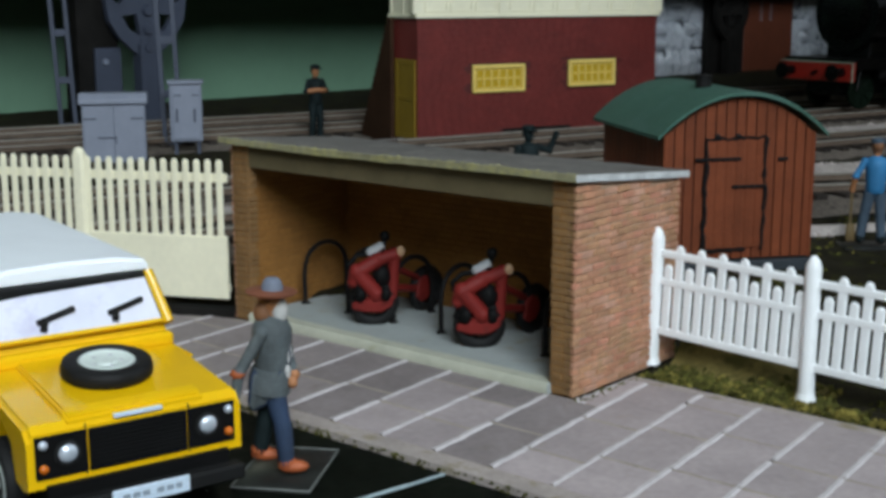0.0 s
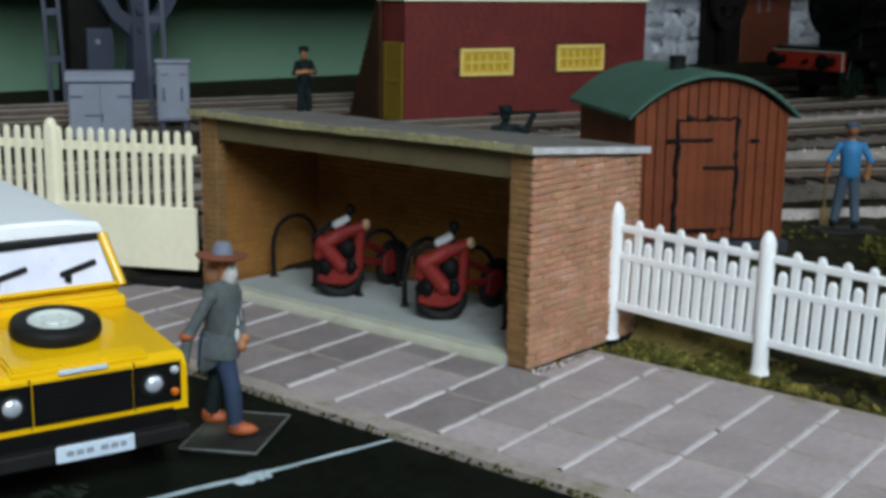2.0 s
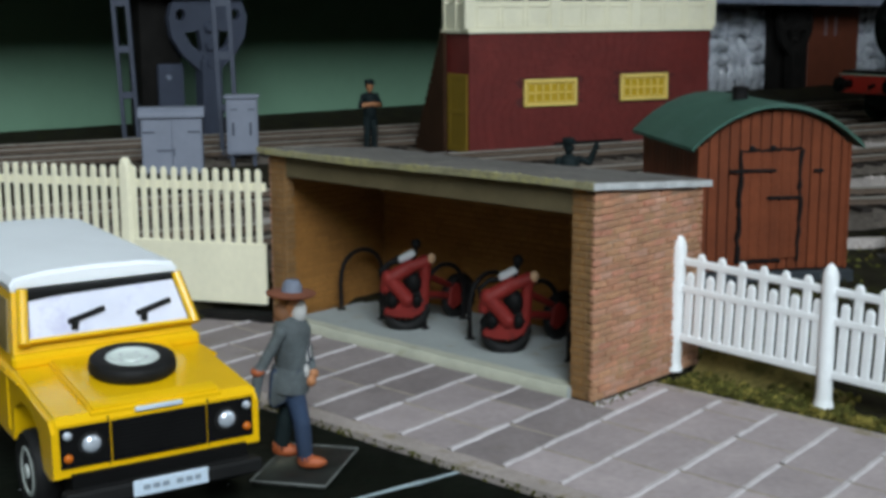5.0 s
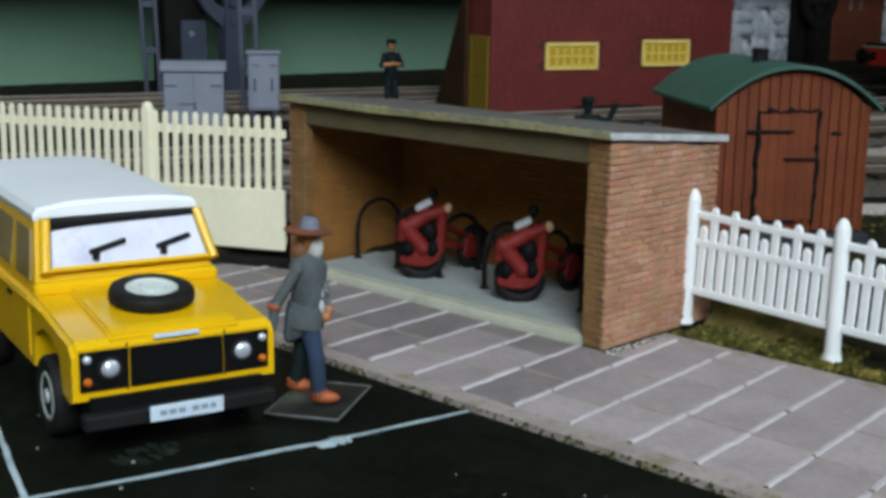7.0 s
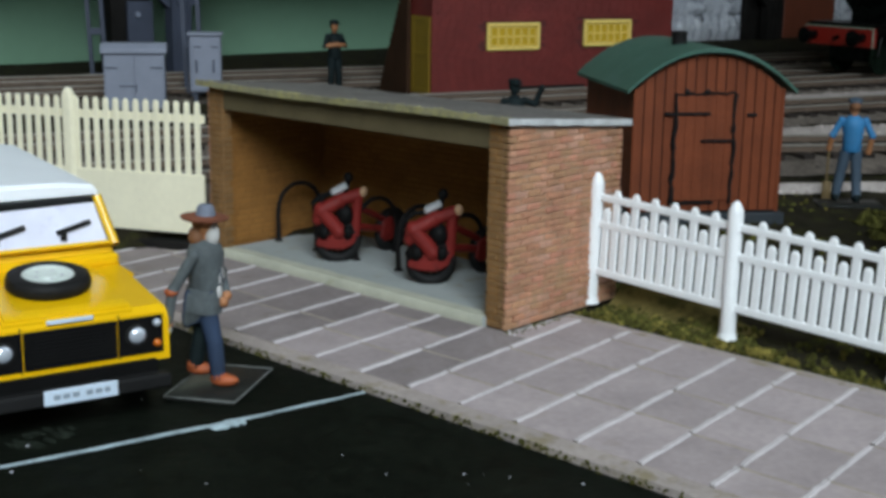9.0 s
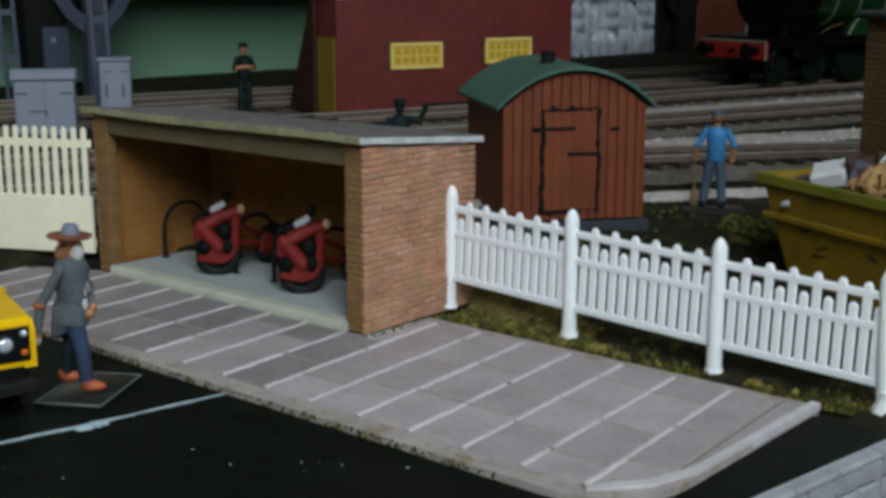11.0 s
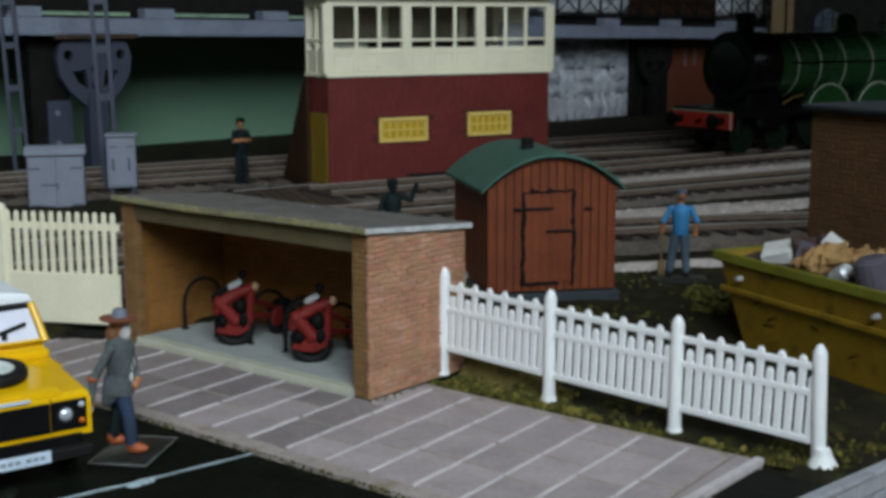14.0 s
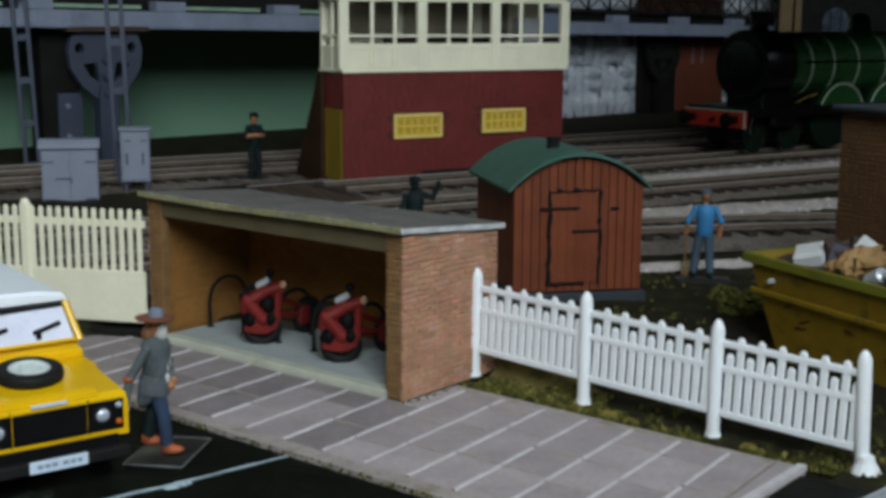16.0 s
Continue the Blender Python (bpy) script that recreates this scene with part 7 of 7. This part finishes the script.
def back_scene():
    b = link("backboard", box(-4.0, -3.4, -27, 24.0, -0.3, 16.0), MAT["wallgreen"])
    at_wall(b)
    tagged(b, "green painted backboard behind the railway", "backboard", kind="structure")
    # woven foil panel
    fo = thing("foil_panel", "crinkled silver foil strips woven into a panel", "foil panel")
    at_wall(fo)
    rng = random.Random(19)
    Y0, Y1, Z0, Z1 = 24.5, 62.0, 0.2, 9.0
    part("backing", box(-0.8, -0.32, Y0, Y1, 0.0, Z1), MAT["steel"], fo, "grey backing board")

    def strip(y0, y1, z0, z1, bulge):
        bm = bmesh.new()
        fine_ = 0.085 if y1 - y0 < 3 else 0.3
        ny, nz = max(6, int((y1 - y0) / fine_)), max(6, int((z1 - z0) / (1.3 * fine_)))
        g = {}
        for i in range(ny + 1):
            for j in range(nz + 1):
                y, z = y0 + (y1 - y0) * i / ny, z0 + (z1 - z0) * j / nz
                u = max(math.sin(math.pi * i / ny), 0.0) ** 0.7 * max(math.sin(math.pi * j / nz), 0.0) ** 0.7
                g[i, j] = bm.verts.new((bulge * u + 0.20 * noise.noise((y * 2.4, z * 1.5, bulge * 40)) + 0.10 * noise.noise((y * 6.1, z * 5.1, bulge * 90)), y, z))
        for i in range(ny):
            for j in range(nz):
                bm.faces.new((g[i, j], g[i + 1, j], g[i + 1, j + 1], g[i, j + 1]))
        bmesh.ops.recalc_face_normals(bm, faces=bm.faces)
        return bm
    y, k, cell = Y0 + 1.0, 0, 1.25
    part("foil_sheet", strip(Y0, y, Z0, 5.4, 0.1), MAT["foil"], fo, "", True)
    while y < 50.0:
        for r in range(7):
            z = Z0 + r * cell * 1.03
            if (k + r) % 2 or rng.random() < 0.15:
                spots = [(0, 0.5, 0, 1.15), (0.5, 1, -0.1, 1.0)]
            else:
                spots = [(-0.1, 1.1, 0, 0.5), (0.0, 1.0, 0.5, 1.0)]
            for a, b, c, d in spots:
                part("foil_strip", strip(y + a * cell, y + b * cell, max(z + c * cell, 0.1), z + d * cell, rng.uniform(0.22, 0.46)), MAT["foil"], fo, "", True)
        y += cell
        k += 1
    part("foil_sheet", strip(y, Y1, Z0, 8.0, 0.1), MAT["foil"], fo, "", True)
    # red-brown panel with two pale marks, and its dark pillar
    pn = thing("painted_panel", "red-brown painted panel with two pale marks", "panel")
    at_wall(pn)
    part("board", box(0.3, 0.6, 38.5, 42.8, 0.2, 5.0, 0.03), MAT["rust"], pn)
    for k in (0, 1):
        bm = bmesh.new()
        bx(bm, 0.6, 0.62, 39.8 + 0.85 * k, 40.05 + 0.85 * k, 2.7, 3.7, 0.01)
        part("pale_mark", bm, MAT["palemark"], pn, "short pale upright mark")
    part("dark_board", box(0.3, 0.58, 35.5, 38.5, 0.2, 5.0), MAT["dark"], pn)


back_scene()


def viaduct():
    t = thing("viaduct_deck", "grey girder viaduct with lattice parapet", "viaduct")
    m = WALL.copy()
    m.translation = m.translation * S
    t.matrix_world = m @ pose(0, 0, 0, -0.75, 0, 0)
    X1, Z = 2.3, 4.72
    part("girder", box(X1 - 0.16, X1, -20, 46, Z, Z + 0.52, 0.02), MAT["deck"], t, "pale grey edge girder")
    part("flange", box(X1 - 0.3, X1 + 0.08, -20, 46, Z - 0.05, Z, 0.01), MAT["deck"], t)
    part("deck", box(-3.45, X1 - 0.16, -20, 46, Z + 0.1, Z + 0.45), MAT["deck"], t, "grey underside of the deck")
    y = -18.0
    while y < 44:
        part("bearer", box(X1 - 0.5, X1 + 0.02, y, y + 1.15, Z + 0.52, Z + 0.86, 0.02), MAT["deck"], t, "grey deck bearer")
        part("strip", box(X1 - 0.42, X1 - 0.30, y + 1.15, y + 4.5, Z + 0.60, Z + 0.72), MAT["palegreen"] if y < 16 else MAT["dark"], t, "thin rail between the bearers")
        y += 4.9
    part("ballast_board", box(X1 - 0.9, X1 - 0.7, -20, 17, Z + 0.45, Z + 1.9), MAT["dark"], t, "dark parapet board")
    part("ballast_board", box(X1 - 0.9, X1 - 0.7, 17, 46, Z + 0.45, Z + 1.0), MAT["dark"], t, "dark kerb board")
    # lattice parapet
    P0 = Z + 1.0
    for z in (P0, P0 + 1.1):
        part("parapet_rail", box(X1 - 0.34, X1 - 0.24, 14, 46, z, z + 0.12), MAT["iron"], t, "dark parapet rail")
    y = 14.0
    while y < 45.0:
        bm = bmesh.new()
        rod(bm, (X1 - 0.29, y, P0 + 0.06), (X1 - 0.29, y + 1.55, P0 + 1.14), 0.04, seg=5)
        rod(bm, (X1 - 0.29, y + 1.55, P0 + 0.06), (X1 - 0.29, y, P0 + 1.14), 0.04, seg=5)
        part("lattice", bm, MAT["iron"], t)
        part("parapet_post", box(X1 - 0.33, X1 - 0.25, y - 0.05, y + 0.05, P0, P0 + 1.2), MAT["iron"], t)
        y += 1.55
    part("parapet_board", box(X1 - 1.3, X1 - 1.15, 34.5, 41.5, P0, P0 + 2.4), MAT["browndark"], t, "red-brown boarding behind the lattice")


viaduct()


def viaduct_column(y, x=2.0, z=0.30, mat="steel"):
    """A pillar with a heart-shaped gusset under the girder."""
    t = thing("steel_column", ("blue-grey" if mat == "steel" else "plain black") + " steel column with a pierced heart-shaped bracket", "column", group="viaduct columns")
    m = WALL.copy()
    m.translation = m.translation * S
    t.matrix_world = m @ pose(x * S, y * S, z * S, 0, 0, 0)
    part("shaft", box(-0.18, 0.18, -0.27, 0.27, -0.2, 2.5, 0.02), MAT[mat], t)
    for s in (-1, 1):
        part("flange", box(-0.24, 0.24, s * 0.29 - 0.05, s * 0.29 + 0.05, -0.2, 2.3, 0.01), MAT[mat], t)
    bm = bmesh.new()
    outline = [(0, 1.95), (0.38, 2.0), (0.95, 2.5), (1.27, 3.0), (1.36, 3.6), (1.22, 4.05), (0.9, 4.2), (-0.9, 4.2), (-1.22, 4.05), (-1.36, 3.6), (-1.27, 3.0), (-0.95, 2.5), (-0.38, 2.0)]
    holes = [[(0.25, 2.55), (0.62, 2.75), (0.85, 3.15), (0.35, 3.2)], [(-0.25, 2.55), (-0.35, 3.2), (-0.85, 3.15), (-0.62, 2.75)]]
    rounds = [(0.95, 3.68, 0.17), (-0.95, 3.68, 0.17), (0.0, 2.2, 0.15)]
    edges = []
    for loop in [outline] + holes + [[(cx + r * math.cos(a), cz + r * math.sin(a)) for a in [math.tau * k / 12 for k in range(12)]] for cx, cz, r in rounds]:
        vs = [bm.verts.new((-0.10, a, b)) for a, b in loop]
        edges += [bm.edges.new((vs[i], vs[(i + 1) % len(vs)])) for i in range(len(vs))]
    fill = bmesh.ops.triangle_fill(bm, edges=edges, use_beauty=True)
    faces = [f for f in fill["geom"] if isinstance(f, bmesh.types.BMFace)]
    r = bmesh.ops.extrude_face_region(bm, geom=faces)
    for v in r["geom"]:
        if isinstance(v, bmesh.types.BMVert):
            v.co.x += 0.22
    bmesh.ops.recalc_face_normals(bm, faces=bm.faces)
    part("bracket", bm, MAT[mat], t, "pierced heart-shaped bracket")
    for k in range(3):
        bm = bmesh.new()
        rod(bm, (0.12, 0, 2.2 + 0.55 * k), (0.24, 0, 2.2 + 0.55 * k), 0.20, 0.14, 12)
        part("boss", bm, MAT[mat], t)
    part("cap_plate", box(-0.4, 0.4, -1.5, 1.5, 4.2, 4.36, 0.02), MAT["wood" if mat == "steel" else mat], t, "brown bearing timber")
    return t


viaduct_column(4.72)
viaduct_column(36.6, 1.1, -0.15, "dark")


def pier():
    t = thing("dark_pier", "very dark pier with a blue-grey plinth", "pier")
    m = WALL.copy()
    m.translation = m.translation * S
    t.matrix_world = m @ pose(1.2 * S, 3.25 * S, 0.2 * S)
    part("shaft", box(-0.4, 0.4, -0.6, 0.75, -0.1, 4.5), MAT["dark"], t)
    part("plinth", box(0.4, 0.55, -0.1, 0.75, -0.1, 2.3, 0.02), MAT["steel"], t, "blue-grey plinth")
    for z in (0.9, 1.9):
        bm = bmesh.new()
        rod(bm, (0.55, 0.2, z), (0.62, 0.2, z), 0.09, seg=10)
        part("bolt", bm, MAT["deck"], t)


pier()


def lattice_mast(at, width, top, rz, lean=0.0):
    t = thing("lattice_mast", "tall blue-grey mast of two posts with cross plates", "mast", at=at, rz=rz, group="lattice masts", ry=lean)
    for s in (-1, 1):
        bm = bmesh.new()
        bx(bm, s * width / 2 - 0.06, s * width / 2 + 0.06, -0.06, 0.06, -0.15, top, 0.01)
        part("post", bm, MAT["steel"], t)
    z = 0.0
    while z < top:
        part("cross_plate", box(-width / 2 - 0.06, width / 2 + 0.06, -0.05, 0.05, z, z + 0.20, 0.01), MAT["steel"], t)
        z += 1.32
    part("foot", box(-width / 2 - 0.15, width / 2 + 0.15, -0.2, 0.2, -0.15, 0.06, 0.02), MAT["steel"], t)
    return t


lattice_mast((-18.72, 9.58, 0.24), 0.38, 9.0, 48, -1.6)
lattice_mast((-24.62, 10.5, 0.28), 0.40, 9.0, 48, -2.2)


def station():
    """The dark trainshed front at the far end: timber post, arch and a lit window."""
    t = thing("station_front", "dark station front with ochre posts and arched windows", "station building")
    t.matrix_world = pose(-18.8 * S, 53.2 * S, 0.2 * S, 0, 0, 24)
    part("wall", box(-1.0, 48, 0.3, 0.8, 0, 20), MAT["dark"], t, "very dark station wall")
    part("post", box(-0.9, -0.2, -0.2, 0.3, 0, 12, 0.05), MAT["ochrepost"], t, "ochre timber post")
    part("post", box(-0.1, 0.25, -0.1, 0.3, 0, 12, 0.04), MAT["ochrepost"], t, "ochre timber post")
    for x in (2.0, 6.8):
        w = bmesh.new()
        pts = [(x - 0.65, 4.0), (x + 0.65, 4.0)] + [(x + 0.65 * math.cos(a), 4.8 + 0.65 * math.sin(a)) for a in [math.pi * k / 10 for k in range(11)]]
        prism(w, pts, 0.22, 0.3, "y")
        wn = part("arched_window", w, MAT["darkpane"], t, "arched window with a bluish gleam")
        for dx in (-0.27, 0.27):
            part("bar", box(x + dx - 0.03, x + dx + 0.03, 0.18, 0.22, 4.0, 5.4), MAT["dark"], wn)
    lamp = thing("brass_fitting", "small brass fitting before the station wall", "fitting")
    lamp.matrix_world = t.matrix_world @ pose(6.0 * S, -0.5 * S, 0)
    part("stem", box(-0.05, 0.05, -0.05, 0.05, 0, 4.2), MAT["browndark"], lamp)
    part("head", box(-0.25, 0.25, -0.15, 0.15, 4.2, 4.8, 0.05), MAT["brass"], lamp)



def train_shed_roof():
    """A roof on iron columns, added out of view to throw shade on the engine."""
    t = thing("train_shed_roof", "added dark roof out of view that shades the locomotive", "roof", at=(0, 0, 0))
    part("covering", box(-10.5, -3.0, 20.5, 47.0, 6.45, 6.7), MAT["dark"], t)
    for x in (-9.5, -6.5, -4.0):
        part("purlin", box(x, x + 0.25, 20.5, 47.0, 6.3, 6.45), MAT["iron"], t)
    for y in (34.0, 41.0, 46.0):
        part("column", box(-3.4, -3.1, y, y + 0.3, -0.3, 6.45, 0.05), MAT["iron"], t, "iron column of the added roof")


station()
train_shed_roof()


# ---- steam locomotive ----
def locomotive():
    t = thing("locomotive", "green steam locomotive with a black smokebox and red buffer beam", "locomotive")
    # local x runs back along the engine from the buffer beam, z from the rail top
    t.matrix_world = pose(-9.36 * S, 26.45 * S, 0.654 * S, 0, 0, 74.4)
    t.scale = (1.084, 1.084, 1.084)
    G, K = MAT["loco"], MAT["locoblack"]
    bb = part("buffer_beam", box(-0.08, 0.06, -1.22, 1.22, 0.80, 1.32, 0.02), MAT["beamred"], t, "red buffer beam")
    part("beam_edge", box(-0.095, -0.07, -1.24, 1.24, 1.30, 1.335), MAT["lining"], bb)
    part("beam_edge", box(-0.095, -0.07, -1.24, -1.20, 0.80, 1.30), MAT["lining"], bb)
    for s in (-1, 1):
        bm = bmesh.new()
        lathe(bm, [(0.13, 0.0), (0.12, 0.25), (0.09, 0.26), (0.09, 0.38), (0.22, 0.40), (0.22, 0.44), (0.05, 0.46)], (-0.08, s * 0.86, 1.06), (-1, 0, 0), 18)
        part("buffer", bm, K, t, "black buffer", True)
    bm = bmesh.new()
    rod(bm, (-0.25, 0, 1.0), (0.0, 0, 1.06), 0.06)
    part("coupling_hook", bm, K, t)
    part("footplate", box(0.05, 13.5, -1.25, 1.25, 1.33, 1.42, 0.01), K, t, "black footplate")
    part("valance", box(0.06, 13.5, -1.22, -1.16, 1.12, 1.33), K, t)
    part("frames", box(0.3, 13.0, -0.62, 0.62, 0.45, 1.40), K, t, "black frames")
    cz, R = 2.62, 1.04
    bm = bmesh.new()
    lathe(bm, [(0.05, -0.13), (0.62, -0.11), (0.78, -0.06), (0.80, 0.0), (R + 0.03, 0.0), (R + 0.06, 0.05), (R + 0.06, 1.30), (R + 0.02, 1.33)], (1.05, 0, cz), (1, 0, 0), 36)
    part("smokebox", bm, K, t, "black smokebox with a round door", True)
    bm = bmesh.new()
    rod(bm, (0.86, -0.3, cz), (0.86, 0.3, cz), 0.03)
    rod(bm, (0.84, 0, cz), (0.92, 0, cz), 0.09)
    part("door_handle", bm, K, t)
    part("saddle", box(1.2, 2.7, -0.75, 0.75, 1.4, 2.0, 0.04), K, t)
    bm = bmesh.new()
    lathe(bm, [(R, 0.0), (R, 7.25), (R * 1.04, 7.35), (R * 1.04, 7.45)], (2.35, 0, cz), (1, 0, 0), 36)
    part("boiler", bm, G, t, "glossy green boiler", True)
    for x in (3.1, 4.15, 5.35, 6.75, 8.0):
        bm = bmesh.new()
        lathe(bm, [(R + 0.002, 0.0), (R + 0.014, 0.01), (R + 0.014, 0.05), (R + 0.002, 0.06)], (x, 0, cz), (1, 0, 0), 36)
        part("boiler_band", bm, MAT["lining"], t, "pale lined boiler band", True)
    bm = bmesh.new()
    rod(bm, (2.8, -R - 0.04, cz + 0.12), (9.6, -R - 0.04, cz + 0.12), 0.03, seg=8)
    part("handrail", bm, K, t, "", True)
    bm = bmesh.new()
    lathe(bm, [(0.42, 0.0), (0.30, 0.12), (0.27, 0.5), (0.34, 0.58), (0.34, 0.66), (0.25, 0.68)], (1.75, 0, cz + R - 0.05), (0, 0, 1), 20)
    part("chimney", bm, K, t, "black chimney", True)
    bm = bmesh.new()
    lathe(bm, [(0.48, 0.0), (0.38, 0.15), (0.36, 0.45), (0.22, 0.62), (0.03, 0.66)], (6.6, 0, cz + R - 0.05), (0, 0, 1), 20)
    part("dome", bm, G, t, "green dome", True)
    bm = bmesh.new()
    rod(bm, (8.9, 0, cz + R), (8.9, 0, cz + R + 0.35), 0.10)
    part("safety_valve", bm, MAT["brass"], t, "brass safety valve")
    part("cab", box(9.8, 12.2, -1.2, 1.2, 1.42, 4.0, 0.05), G, t, "green cab")
    part("firebox", box(8.6, 9.8, -1.06, 1.06, 1.42, cz + R * 0.96, 0.3), G, t, "green firebox")
    # splashers and driving wheels
    for x in (4.45, 6.9):
        for s in (-1, 1):
            bm = bmesh.new()
            pts = [(x + 1.1 * math.cos(a), 0.95 + 1.1 * math.sin(a)) for a in [math.radians(d) for d in range(22, 159, 8)]]
            prism(bm, pts, min(s * 0.98, s * 1.2), max(s * 0.98, s * 1.2), "y")
            sp = part("splasher", bm, G, t, "green splasher")
            bm = bmesh.new()
            tube(bm, [(px, s * 1.2, pz) for px, pz in pts], 0.028, 6)
            part("beading", bm, MAT["lining"], sp, "pale beading", True)
            bm = bmesh.new()
            lathe(bm, [(0.95, -0.08), (1.0, -0.06), (1.0, 0.06), (0.95, 0.08), (0.85, 0.05)], (x, s * 0.72, 0.98), (0, 1, 0), 30)
            part("driving_wheel", bm, MAT["wheelgreen"], t, "green driving wheel", True)
    for x in (0.95, 2.55):
        for s in (-1, 1):
            bm = bmesh.new()
            lathe(bm, [(0.10, -0.08), (0.46, -0.07), (0.52, -0.04), (0.52, 0.05), (0.46, 0.07), (0.40, 0.04), (0.12, 0.06), (0.10, 0.10)], (x, s * 0.70, 0.52), (0, s, 0), 24)
            wh = part("bogie_wheel", bm, MAT["wheelgreen"], t, "green bogie wheel with a dark tyre", True)
            for k in range(8):
                a = math.tau * k / 8
                bm = bmesh.new()
                rod(bm, (x + 0.1 * math.cos(a), s * 0.78, 0.52 + 0.1 * math.sin(a)), (x + 0.42 * math.cos(a), s * 0.77, 0.52 + 0.42 * math.sin(a)), 0.03, seg=5)
                part("spoke", bm, MAT["wheelgreen"], wh)
    part("bogie_frame", box(0.4, 3.1, -0.5, 0.5, 0.35, 0.8, 0.03), K, t, "black bogie frame")
    part("cylinder", box(1.3, 2.5, -1.15, -0.75, 0.75, 1.30, 0.12), K, t, "black outside cylinder")
    bm = bmesh.new()
    rod(bm, (0.45, -1.1, 1.3), (0.28, -1.12, 0.55), 0.05, 0.035, 8)
    part("guard_iron", bm, K, t, "black guard iron", True)
    bm = bmesh.new()
    tube(bm, [(2.3, -1.15, 1.5), (2.8, -1.12, 1.68), (3.3, -1.10, 1.75)], 0.03, 6)
    part("steam_pipe", bm, MAT["brass"], t, "thin brass pipe", True)


locomotive()
